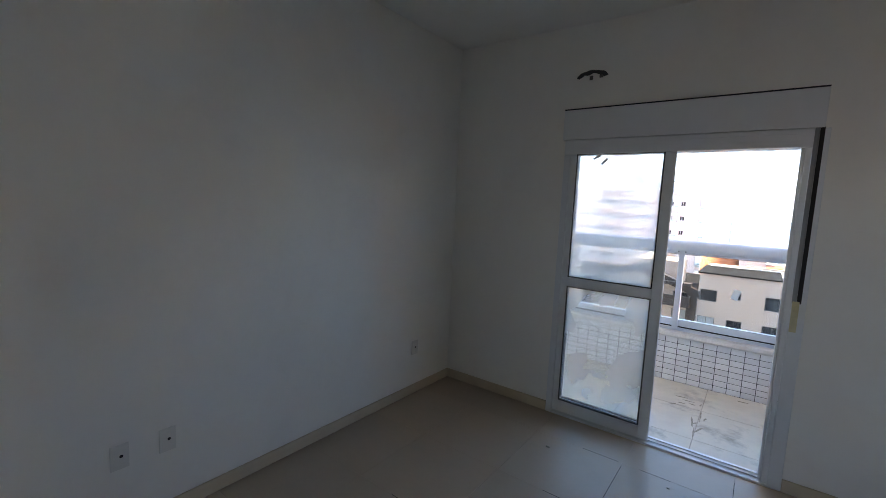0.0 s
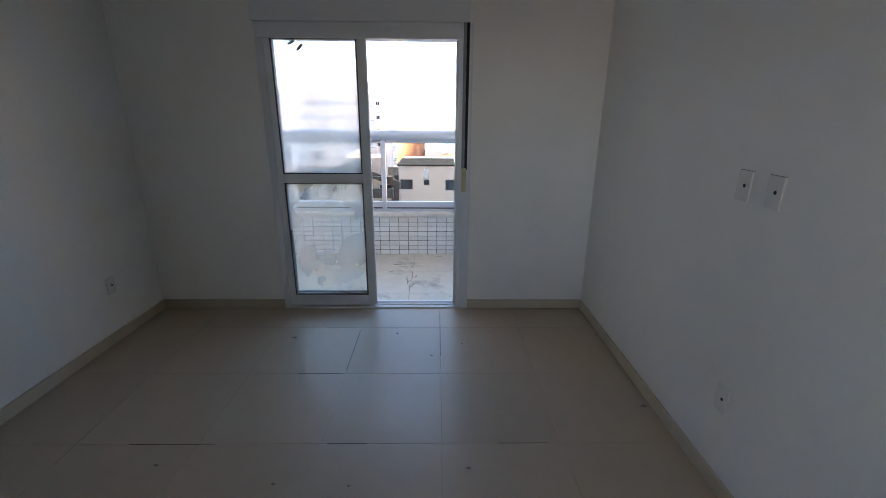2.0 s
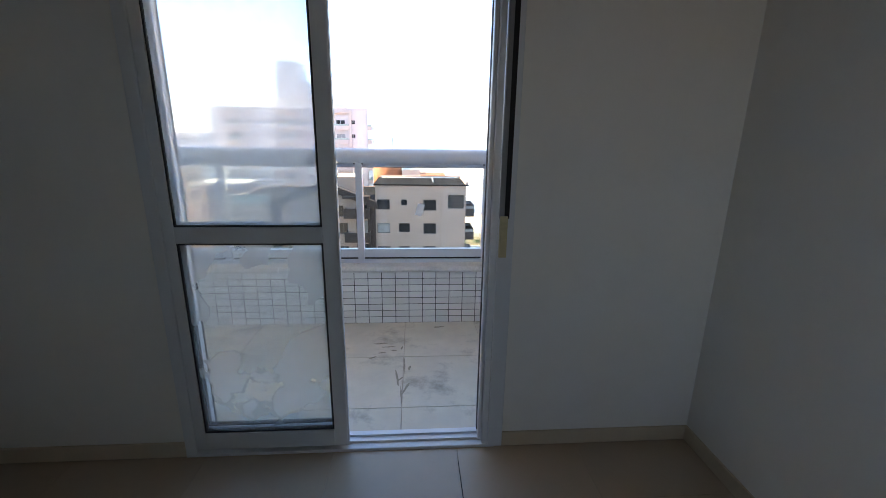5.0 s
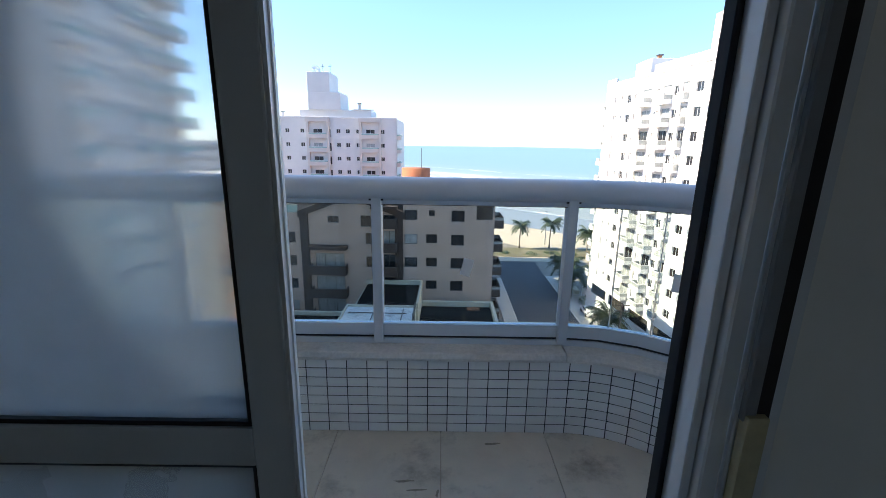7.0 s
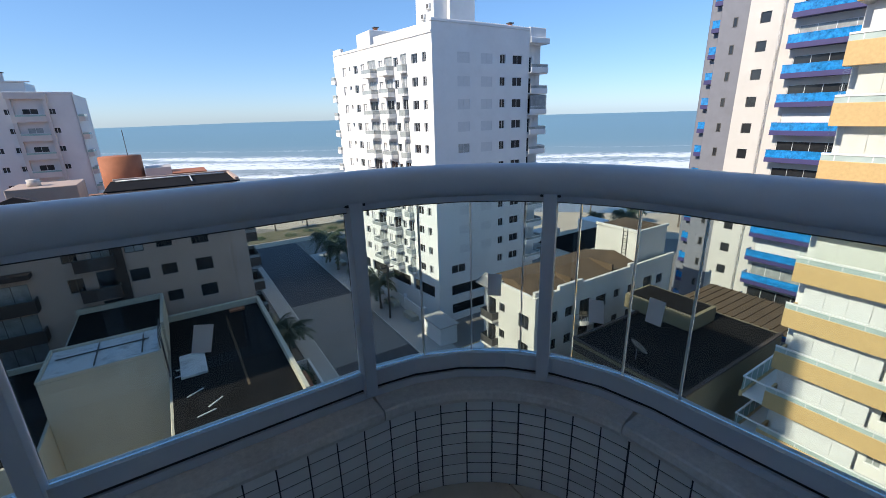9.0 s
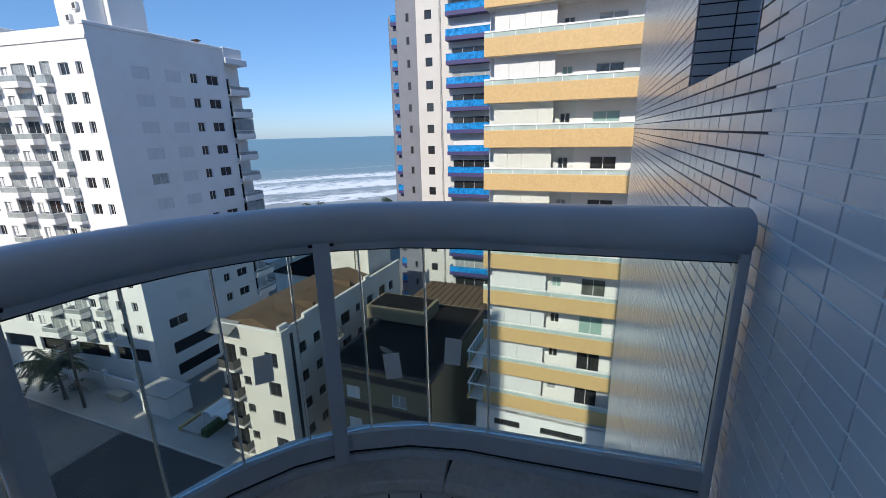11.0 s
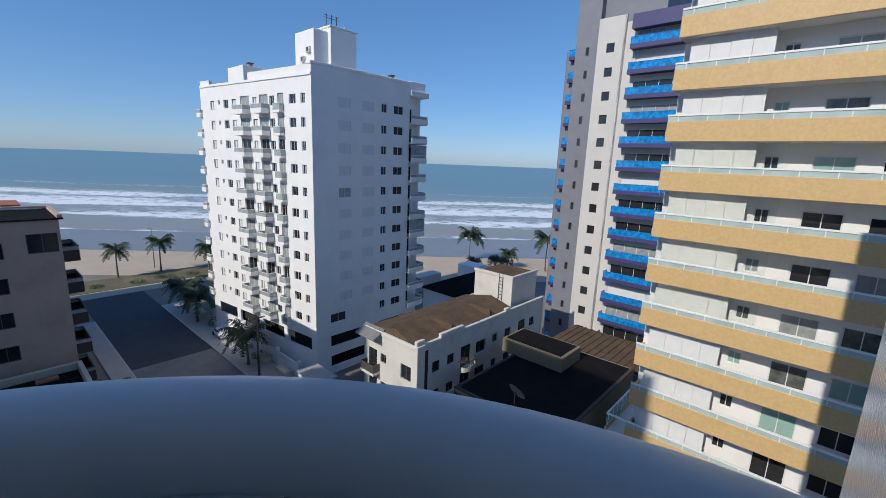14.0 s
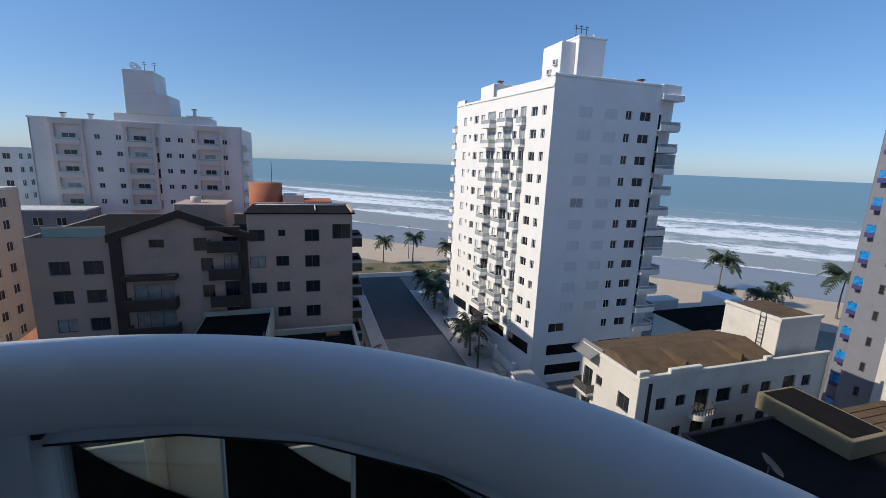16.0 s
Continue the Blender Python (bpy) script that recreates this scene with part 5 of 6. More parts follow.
for q in ((a, b, f, e), (c, d, e, f), (d, a, e), (b, c, f), (a, d, c, b)):
    bm.faces.new(q)
part("roof", bm, M_ROOFB, cb, "weathered brown fibre-cement roof")
part("stair_tower", bevel(boxes((CX1 - 5.5, CX1 - 0.2, CY0 + 1.0, CY1 - 0.5, CTOP - 0.2, CTOP + 3.2)), 0.05, 1), M_PALECREAM, cb)
part("roof", boxes((CX1 - 5.2, CX1 - 0.5, CY0 + 1.3, CY1 - 0.8, CTOP + 3.2, CTOP + 3.3)), M_ROOFB, cb)

part("stair_parapet", bevel(boxes((CX1 - 5.6, CX1 - 0.1, CY0 + 0.9, CY0 + 1.2, CTOP + 3.2, CTOP + 3.5), (CX1 - 5.6, CX1 - 5.3, CY0 + 1.2, CY1 - 0.4, CTOP + 3.2, CTOP + 3.5)), 0.03, 1), M_PALECREAM, cb)
for u0, u1, h in ((0.0, 1.0, 0.85), (3.0, 6.2, 0.75), (13.2, 14.0, 0.7)):
    part("parapet_step", bevel(boxes((CX0 + u0, CX0 + u1, CY0 - 0.12, CY0 + 0.22, CTOP + 0.2, CTOP + h)), 0.12, 2), M_PALECREAM, cb)
# near-black strip on the wall paints the shade of a corner recess
part("corner_slot_shade", boxes((CX0 + 0.9, CX0 + 1.5, CY0 - 0.03, CY0 - 0.001, G, CTOP - 0.3)), M_HOLE, cb)
part("corner_pier", bevel(boxes((CX0 - 0.05, CX0 + 0.9, CY0 - 0.25, CY0 - 0.001, G, CTOP + 0.4)), 0.08, 2), M_PALECREAM, cb)
bm = bmesh.new()
q = [(CX0 - 1.0, CY1 - 2.4, CTOP - 0.1), (CX0 + 0.3, CY1 - 2.4, CTOP + 0.55), (CX0 + 0.3, CY1 + 0.3, CTOP + 0.55), (CX0 - 1.0, CY1 + 0.3, CTOP - 0.1)]
t = [bm.verts.new(p) for p in q]
k = [bm.verts.new((p[0], p[1], p[2] - 0.14)) for p in q]
bm.faces.new(t)
bm.faces.new(k[::-1])
for i in range(4):
    bm.faces.new((t[i], k[i], k[(i + 1) % 4], t[(i + 1) % 4]))
part("canopy", bm, M_COBBLE, cb, "grey tiled canopy over the end balconies")
part("ladder", boxes((CX1 - 5.62, CX1 - 5.56, CY0 + 2.2, CY0 + 2.26, CTOP, CTOP + 3.7), (CX1 - 5.62, CX1 - 5.56, CY0 + 2.7, CY0 + 2.76, CTOP, CTOP + 3.7), *[(CX1 - 5.61, CX1 - 5.57, CY0 + 2.26, CY0 + 2.7, CTOP + 0.3 + 0.4 * i, CTOP + 0.34 + 0.4 * i) for i in range(8)]), M_FRAMED, cb)
for u in (5.0, 11.0):
    part("roof_ridge", boxes((CX0 + u, CX0 + u + 0.22, CY0 + 0.4, CY0 + 3.4, CTOP + 0.3, CTOP + 0.95)), M_ROOFB, cb)

# ---- low block with the dark roof ----
db = thing("dark_roofed_block", "low yellowish block with brown bands and a flat dark roof", "building")
DX0, DX1, DY0, DY1, DTOP = 26.4, 41.0, 11.8, 21.2, -17.0
L = Face(DX0, DY1, "-x")
holes, wins = [], []
for i in range(3):
    zt = -18.6 - 3.0 * i
    for u in (2.4, 6.6):
        holes.append((u - 0.65, u + 0.65, zt - 1.2, zt))
        wins.append((u, zt - 1.2, 1.3, 1.2))
bm = bmesh.new()
L.wall(bm, DY1 - DY0, G, DTOP, holes, 0.2)
part("wall", bm, M_YELLOWISH, db)
for j, (u, z, w, h) in enumerate(wins):
    window(db, L, u, z, w, h, M_CURTAIN if j % 2 else M_SHUT, M_FRAMEW, 2, 0.15)
walls(db, M_YELLOWISH, (DX0, DX1, DY0, DY0 + 0.2, G, DTOP), (DX0, DX1, DY1 - 0.2, DY1, G, DTOP), (DX1 - 0.2, DX1, DY0 + 0.2, DY1 - 0.2, G, DTOP))
dark_core(db, DX0 + 0.5, DX1 - 0.5, DY0 + 0.5, DY1 - 0.5, G, DTOP - 0.3)
part("roof", boxes((DX0 + 0.25, DX1 - 0.2, DY0 + 0.25, DY1 - 0.25, DTOP - 0.2, DTOP)), M_ROOFD, db)
part("parapet", bevel(boxes((DX0 - 0.05, DX0 + 0.25, DY0 - 0.05, DY1 + 0.05, DTOP, DTOP + 0.16), (DX0 + 0.25, DX1, DY0 - 0.05, DY0 + 0.25, DTOP, DTOP + 0.16), (DX0 + 0.25, DX1, DY1 - 0.25, DY1 + 0.05, DTOP, DTOP + 0.16)), 0.04, 1), M_BROWNB, db)
for i in range(3):
    part("band", boxes((DX0 - 0.08, DX0, DY0, DY1, -20.6 - 3.0 * i, -20.0 - 3.0 * i)), M_BROWNB, db)
part("band", boxes((DX0 - 0.08, DX0, DY0, DY1, -17.9, -17.3)), M_BROWNB, db)
part("roof_box", bevel(boxes((35.2, 39.0, 16.2, 22.6, DTOP, DTOP + 1.4)), 0.05, 1), M_YELLOWISH, db)
part("roof_box_cover", boxes((35.5, 38.7, 16.5, 22.3, DTOP + 1.4, DTOP + 1.45)), M_ROOFD, db)

lean = part("lean_to_roof", boxes((DX1, DX1 + 6.5, DY0 - 1.5, DY1 - 0.5, DTOP - 0.15, DTOP)), M_ROOFB, db, "brown ribbed sheet roof")
for q in range(14):
    part("roof_rib", boxes((DX1, DX1 + 6.5, DY0 - 1.4 + 0.74 * q, DY0 - 1.25 + 0.74 * q, DTOP, DTOP + 0.09)), M_ROOFB, lean)

# ---- yellow-banded apartment building ----
yb = thing("ochre_banded_building", "white apartment building with long ochre balconies and glass rails", "building")
YX, YY0, YY1 = 30.2, -9.0, 8.9
YD = 1.5
F = Face(YX + YD, YY1, "-x")
holes, wins = [], []
YTOP = [1.13 + 2.9 * k for k in range(5, -8, -1)]
for k, zt in enumerate(YTOP):
    z0 = zt - 1.05
    for u, w, h, s, gl in ((5.2, 0.7, 0.8, 1.3, M_DGLASS), (7.8, 1.7, 2.1, 0.05, M_DGLASS), (10.4, 1.6, 1.2, 0.9, M_DGLASS), (14.0, 1.6, 2.1, 0.05, M_DGLASS)):
        holes.append((u - w / 2, u + w / 2, z0 + s, z0 + s + h))
        wins.append((u, z0 + s, w, h, (M_DGLASS, M_CURTAIN, M_GGLASS, M_DGLASS, M_SMOKE)[(k * 3 + int(u)) % 5]))
bm = bmesh.new()
F.wall(bm, YY1 - YY0, -22.5, 18.5, holes, 0.2)
part("wall", bm, M_WHITE, yb)
for u, z, w, h, gl in wins:
    window(yb, F, u, z, w, h, gl, M_FRAMEW, 2, 0.15)
for k, zt in enumerate(YTOP):
    part("balcony_slab", boxes((YX + 0.15, YX + YD, YY0, YY1, zt - 1.15, zt - 1.0)), M_WHITE, yb)
    b = part("balcony_front", bevel(boxes((YX, YX + 0.15, YY0, YY1, zt - 1.15, zt)), 0.02, 1), M_OCHRE, yb, "ochre mosaic balcony front")
    part("rail_panel", boxes((YX + 0.06, YX + 0.08, YY0, YY1, zt, zt + 0.3)), M_CGLASS, b)
    for q in range(4):
        c = 0.55 + 1.0 * q
        part("screen_panel", bevel(boxes((YX + 0.60 + 0.02 * (q % 2), YX + 0.64 + 0.02 * (q % 2), YY1 - c - 0.99, YY1 - c, zt - 1.0, zt + 1.74)), 0.008, 1), M_SHUT, yb, "white folding balcony screen")
    part("handrail", boxes((YX + 0.02, YX + 0.12, YY0, YY1, zt + 0.3, zt + 0.40)), M_WHITE, b)
    for q in range(12):
        part("rail_post", boxes((YX + 0.045, YX + 0.095, YY1 - 0.6 - 1.5 * q, YY1 - 0.55 - 1.5 * q, zt, zt + 0.3)), M_FRAMEW, b)
    if k in (5, 6, 7, 8):
        e = part("glazing", boxes((YX + 0.06, YX + 0.075, YY1 - 6.0, YY1 - 0.1, zt + 0.38, zt + 1.72)), M_CLEAR, yb, "clear balcony glazing")
        e.visible_shadow = False
    part("balcony_side", boxes((YX + 0.15, YX + YD, YY1 - 0.15, YY1, zt - 1.0, zt)), M_OCHRE, yb)
    if k > 10:                                     # the lowest balconies run on round the end
        run = part("side_terrace", boxes((YX + 0.15, YX + 6.0, YY1 + 0.01, YY1 + 1.2, zt - 1.15, zt - 1.0)), M_WHITE, yb)
        part("side_front", boxes((YX, YX + 6.0, YY1 + 1.2, YY1 + 1.35, zt - 1.15, zt - 0.75)), M_OCHRE, run)
        part("rail_panel", boxes((YX + 0.05, YX + 6.0, YY1 + 1.26, YY1 + 1.28, zt - 0.75, zt + 0.3)), M_GGLASS, run)
        part("handrail", boxes((YX, YX + 6.0, YY1 + 1.22, YY1 + 1.32, zt + 0.3, zt + 0.4)), M_WHITE, run)
        part("handrail", boxes((YX, YX + 0.1, YY1, YY1 + 1.22, zt + 0.3, zt + 0.4)), M_WHITE, run)
        for q in range(7):
            part("rail_post", boxes((YX + 0.3 + 0.9 * q, YX + 0.36 + 0.9 * q, YY1 + 1.24, YY1 + 1.30, zt - 0.75, zt + 0.3)), M_FRAMEW, run)
    if k % 3 == 1:
        ac = part("air_conditioner", bevel(boxes((YX + 1.14, YX + 1.46, YY1 - 9.4, YY1 - 8.6, zt - 0.95, zt - 0.4)), 0.02, 1), M_SHUT, yb)
        part("fan_grille", boxes((YX + 1.125, YX + 1.139, YY1 - 9.2, YY1 - 8.9, zt - 0.85, zt - 0.5)), M_FRAMED, ac)
walls(yb, M_WHITE, (YX + YD + 0.1, YX + 14, YY1 - 0.2, YY1, G, 18.5), (YX + 13.8, YX + 14, YY0, YY1 - 0.2, G, 18.5), (YX + YD + 0.1, YX + 13.8, YY0, YY0 + 0.2, G, 18.5))
part("roof", boxes((YX + 1.8, YX + 14, YY0, YY1, 18.5, 18.8)), M_ROOFW, yb)
dark_core(yb, YX + 2.3, YX + 13.5, YY0 + 0.5, YY1 - 0.5, G, 18.0)
F = Face(YX - 0.2, YY1 + 0.5, "-x")
holes = [(1.5, 3.6, -22.0, -21.4), (5.2, 8.4, -22.0, -21.4), (1.5, 3.6, -25.0, -24.4), (5.2, 8.4, -25.0, -24.4), (10.0, 13.0, -22.0, -21.4)]
bm = bmesh.new()
F.wall(bm, 18.4, G, -20.4, holes, 0.2)
part("podium_wall", bm, M_WHITE, yb)
for a, b, c, d in holes:
    window(yb, F, (a + b) / 2, c, b - a, d - c, M_DGLASS, M_FRAMED, 4, 0.15)
part("podium_roof", boxes((YX - 0.2, YX + 1.9, YY0, YY1 + 0.5, -20.7, -20.45), (YX - 0.1, YX + 1.9, YY1 + 0.3, YY1 + 0.5, G, -20.7)), M_ROOFW, yb)

# ---- blue-balconied tower ----
bt = thing("blue_balcony_tower", "tall grey and white tower with deep blue balconies and blue glass", "building")
TX = 57.5
F = Face(TX, 22.5, "-x")
BROW = [15.6 - 2.85 * i for i in range(16)]
holes, wins = [], []
for z in BROW:
    holes.append((1.4, 7.4, z - 0.35, z + 1.7))
    wins.append((4.4, z - 0.35, 6.0, 2.05, M_DGLASS))
bm = bmesh.new()
F.wall(bm, 12.0, G, 18.5, holes, 0.2)
part("wall", bm, M_CREAMW, bt)
for i, (u, z, w, h, gl) in enumerate(wins):
    window(bt, F, u, z, w, h, M_SHUT if i % 5 == 1 else (M_CURTAIN if i % 3 == 0 else M_DGLASS), M_FRAMEW, 4, 0.15)
for z in BROW:
    balcony(bt, F, 1.0, 8.0, z - 0.35, 1.2, M_BLUE, M_BGLASS, M_BGLASS, 0.35, 0.75)
part("top_fascia", boxes((TX - 1.2, TX, 14.5, 21.5, 17.3, 18.9)), M_BLUE, bt)
F2 = Face(TX - 0.3, 25.9, "-x")
holes = [(1.2, 2.2, z - 0.4, z + 0.7) for z in BROW]
bm = bmesh.new()
F2.wall(bm, 3.4, G, 19.3, holes, 0.2)
part("wall", bm, M_CREAMW, bt)
for a, b, c, d in holes:
    window(bt, F2, (a + b) / 2, c, b - a, d - c, M_DGLASS, M_FRAMED, 1, 0.15)
walls(bt, M_WHITE, (TX - 0.3, TX, 22.5, 22.7, G, 19.3), (TX - 0.1, TX + 12, 10.5, 10.7, G, 18.5))
part("grey_shaft", bevel(boxes((TX, TX + 14, 25.9, 29.0, G, 23.0)), 0.05, 1), M_GREYT, bt, "grey mosaic shaft")
part("grey_shaft", bevel(boxes((TX + 1.2, TX + 14, 29.0, 30.9, G, 16.6)), 0.45, 3), M_GREYT, bt, "grey mosaic shaft")
part("grey_shaft", bevel(boxes((TX + 1.0, TX + 14, 18.5, 25.9, G, 24.5)), 0.05, 1), M_GREYT, bt, "grey mosaic shaft")
part("unlit_interior", boxes((TX + 0.4, TX + 12, 11.0, 18.5, G, 18.3)), M_HOLE, bt)
F4 = Face(TX, 29.0, "-x")
for z in BROW:
    window(bt, F4, 1.7, z - 0.3, 0.45, 1.0, M_DGLASS, M_FRAMED, 1, 0.01)
for q in range(6):
    part("roof_rail_post", boxes((TX + 0.2, TX + 0.26, 26.1 + 0.55 * q, 26.16 + 0.55 * q, 23.0, 24.1)), M_FRAMED, bt)
part("roof_rail", boxes((TX + 0.2, TX + 0.26, 26.0, 29.0, 24.1, 24.16)), M_FRAMED, bt)
F3 = Face(TX + 1.2, 30.2, "-x")
for z in BROW:
    balcony(bt, F3, 0.1, 1.1, z - 0.35, 0.7, M_BLUE, M_BGLASS, M_BGLASS, 0.35, 0.75)

# ---- low house with the pale box and dark flat roofs ----
lh = thing("flat_roofed_house", "low cream building with dark flat roofs and a raised pale box", "building")
part("wall", bevel(boxes((-9.2, -2.2, 34.6, 39.5, G, -15.0)), 0.05, 1), M_CREAM, lh)
part("roof", boxes((-9.0, -2.4, 34.8, 39.3, -15.0, -14.96)), M_ROOFW, lh, "worn white painted roof")
part("wall", bevel(boxes((-8.6, -2.0, 39.5, 47.0, G, -15.2)), 0.05, 1), M_CREAM, lh)
part("roof", boxes((-8.4, -2.2, 39.7, 46.8, -15.2, -15.1)), M_ROOFD, lh)
part("wall", bevel(boxes((-2.2, 6.2, 27.0, 46.0, G, -17.4)), 0.05, 1), M_CREAM, lh)
part("roof", boxes((-2.0, 5.9, 27.2, 45.7, -17.4, -17.3)), M_ROOFD, lh)
part("parapet", bevel(boxes((5.9, 6.25, 26.9, 46.1, -17.4, -16.7), (-2.2, 5.9, 45.7, 46.1, -17.4, -16.7)), 0.04, 1), M_CREAM, lh)
part("wall", bevel(boxes((-19.0, -9.2, 31.0, 44.0, G, -18.0)), 0.05, 1), M_CREAM, lh)
part("roof", boxes((-18.8, -9.4, 31.2, 43.8, -18.0, -17.9)), M_ROOFD, lh)

# ---- tall white tower at the edge of the view ----
et = thing("white_balcony_tower", "tall white tower with stacked curved balconies", "building")
EX = -28.0
F = Face(EX, 33.0, "+x")
holes, wins = [], []
for i in range(18):
    zt = 18.6 - 2.9 * i
    for u in (3.4, 6.2, 9.6):
        holes.append((u - 0.6, u + 0.6, zt - 1.2, zt))
        wins.append((u, zt - 1.2, 1.2, 1.2))
bm = bmesh.new()
F.wall(bm, 14.0, G, 24.0, [h for h in holes if h[2] > G], 0.2)
part("wall", bm, M_WHITE2, et)
for u, z, w, h in wins:
    if z > G:
        window(et, F, u, z, w, h, M_DGLASS, M_FRAMEW, 2, 0.15)
for i in range(16):
    balcony(et, F, 7.2, 8.8, 16.7 - 2.9 * i, 0.9, M_WHITE2, M_GGLASS, M_FRAMEW, 0.5, 0.5)
    balcony(et, F, 10.8, 14.6, 16.7 - 2.9 * i, 1.3, M_WHITE2, M_GGLASS, M_FRAMEW, 0.5, 0.5)
    balcony(et, F, -0.4, 2.0, 16.7 - 2.9 * i, 1.3, M_WHITE2, M_GGLASS, M_FRAMEW, 0.5, 0.5)
walls(et, M_WHITE2, (EX - 16, EX, 32.8, 33.0, G, 24.0), (EX - 16, EX, 47.0, 47.2, G, 24.0), (EX - 16, EX, 33, 47, 24.0, 24.3))
dark_core(et, EX - 15, EX - 0.5, 33.4, 46.6, G, 23.8)


# ---- the tall neighbour to the west, whose shade falls on the low roofs ----
sn = thing("neighbour_tower", "tall plain white apartment tower to the west", "building")
F = Face(-24.0, 9.3, "+x")
holes = [(u, u + 1.3, z, z + 1.3) for u in (1.6, 4.6, 8.4, 11.6) for z in [24.0 - 2.9 * i for i in range(17)]]
bm = bmesh.new()
F.wall(bm, 14.7, G, 27.5, holes, 0.2)
part("wall", bm, M_WHITE2, sn)
for a, b, c, d in holes:
    window(sn, F, (a + b) / 2, c, b - a, d - c, M_DGLASS, M_FRAMEW, 2, 0.15)
walls(sn, M_WHITE2, (-42.0, -24.0, 9.3, 9.5, G, 27.5), (-42.0, -24.0, 23.8, 24.0, G, 27.5), (-42.2, -42.0, 9.3, 24.0, G, 27.5))
part("roof", boxes((-42.0, -24.0, 9.5, 23.8, 27.2, 27.4)), M_ROOFW, sn)
dark_core(sn, -41.5, -24.5, 9.8, 23.5, G, 27.0)


# ---- palms, shrubs and street things ----
def palm_mesh(seed, length, n=36):
    """A palm crown: arching fronds with drooping leaflets."""
    r = random.Random(seed)
    bm = bmesh.new()
    for i in range(n):
        az = 2 * math.pi * i / n + r.uniform(-0.2, 0.2)
        rise = r.uniform(-0.2, 1.9)
        ln = length * r.uniform(0.8, 1.1)
        d = Vector((math.cos(az), math.sin(az), 0))
        side = Vector((-d.y, d.x, 0))
        pts = []
        for k in range(8):
            t = k / 7
            pts.append(d * (ln * t * (1 - 0.15 * t)) + Vector((0, 0, ln * (rise * t * 0.55 - 0.72 * t * t))))
        for a, b in zip(pts, pts[1:]):
            w = 0.035
            v = [bm.verts.new(p) for p in (a + side * w, a - side * w, b - side * w, b + side * w)]
            bm.faces.new(v)
        for k in range(1, 8):
            for h in (0.0, 0.5):
                p = pts[k - 1].lerp(pts[k], h)
                q = pts[k - 1].lerp(pts[k], min(h + 0.48, 1))
                fl = length * 0.3 * math.sin(math.pi * (0.12 + 0.8 * (k + h) / 8))
                for s in (-1, 1):
                    tip = p + side * (s * fl * 0.75) + d * (fl * 0.45) + Vector((0, 0, -fl * r.uniform(0.35, 0.8)))
                    bm.faces.new([bm.verts.new(c) for c in (p, q, tip)])
    return mesh("crown", bm, M_FROND)


CROWNS = [palm_mesh(s, l) for s, l in ((1, 2.9), (2, 2.5), (3, 3.3))]


def palm(x, y, height, crown=0, lean=0.0, scale=1.0, z=G, label="coconut palm with a ragged crown on a slim trunk"):
    t = thing("palm_tree", label, "tree", "palms", (x, y, z))
    bm = bmesh.new()
    last = None
    for k in range(7):
        a = k / 6
        p = (lean * a * a * height, 0.15 * math.sin(a * 3), a * height)
        if last:
            cyl(bm, last, p, 0.20 - 0.10 * (a - 1 / 6) + (0.08 if k == 1 else 0), 0.20 - 0.10 * a, 8, False)
        last = p
    part("trunk", bm, M_TRUNK, t, "", True)
    piece("crown", CROWNS[crown], t, pose(last[0], last[1], last[2] - 0.1, 0, 0, x * 37) @ Matrix.Scale(scale, 4))


for x, y, h, c, l, s in ((100.7, 78.9, 8.0, 2, 0.05, 1.6), (107.7, 57.1, 9.5, 2, 0.05, 1.7), (95, 64, 4.0, 1, 0.0, 1.7), (103, 66.5, 4.5, 0, 0.0, 1.2), (92.5, 70.5, 3.0, 1, 0.0, 1.1),
                         (21.9, 118.9, 7.0, 0, 0.02, 1.2), (30.6, 119.3, 7.6, 2, 0.03, 1.15), (38.6, 110.5, 7.0, 0, -0.03, 1.3), (51.5, 112.0, 6.0, 1, 0.0, 1.0),
                         (25.6, 84.5, 5.6, 2, 0.02, 1.35), (25.4, 78.8, 5.4, 0, 0.04, 1.35), (24.9, 57.5, 5.0, 2, -0.04, 1.15), (9.4, 50.5, 4.2, 1, 0.02, 1.35), (8.6, 54.5, 3.2, 0, 0.0, 1.1), (10.2, 36.5, 2.6, 1, 0.0, 1.2)):
    palm(x, y, h, c, l, s)


def shrub(x, y, z, r, h, seed):
    rr = random.Random(seed)
    bm = bmesh.new()
    for i in range(240):
        a, b = rr.uniform(0, 2 * math.pi), rr.random() ** 0.5
        k = rr.random()
        p = Vector((math.cos(a) * b * r, math.sin(a) * b * r, h * k * (1 - 0.5 * b * b)))
        u = Vector((rr.uniform(-1, 1), rr.uniform(-1, 1), rr.uniform(-0.4, 1))).normalized() * rr.uniform(0.12, 0.3)
        w = u.orthogonal().normalized() * 0.08
        bm.faces.new([bm.verts.new(c) for c in (p - w, p + w, p + u)])
    ob = tagged(part("shrub", bm, M_BUSH), "leafy green shrub in a yard", "shrub", "shrubs")
    ob.location = (x, y, z)


for i, (x, y, r, h) in enumerate(((9.0, 47.0, 1.6, 2.2), (9.6, 44.0, 1.3, 1.8), (9.0, 38.5, 1.6, 1.6), (9.8, 34.0, 1.4, 1.5), (12.5, 111.5, 1.5, 1.0), (17, 112.5, 1.3, 0.8), (24, 111.5, 1.6, 1.0), (29, 113, 1.4, 0.8), (35, 111.8, 1.5, 1.0), (26.5, 88, 1.6, 1.5), (8.4, 29.5, 1.3, 1.7), (8.9, 31.5, 1.1, 1.3), (8.2, 36.0, 1.2, 1.6), (8.6, 45.4, 1.5, 2.4), (27.2, 75.5, 1.2, 1.6), (27.2, 64.0, 1.0, 1.5), (26.9, 58.6, 1.0, 1.3))):
    shrub(x, y, G, r, h, i)

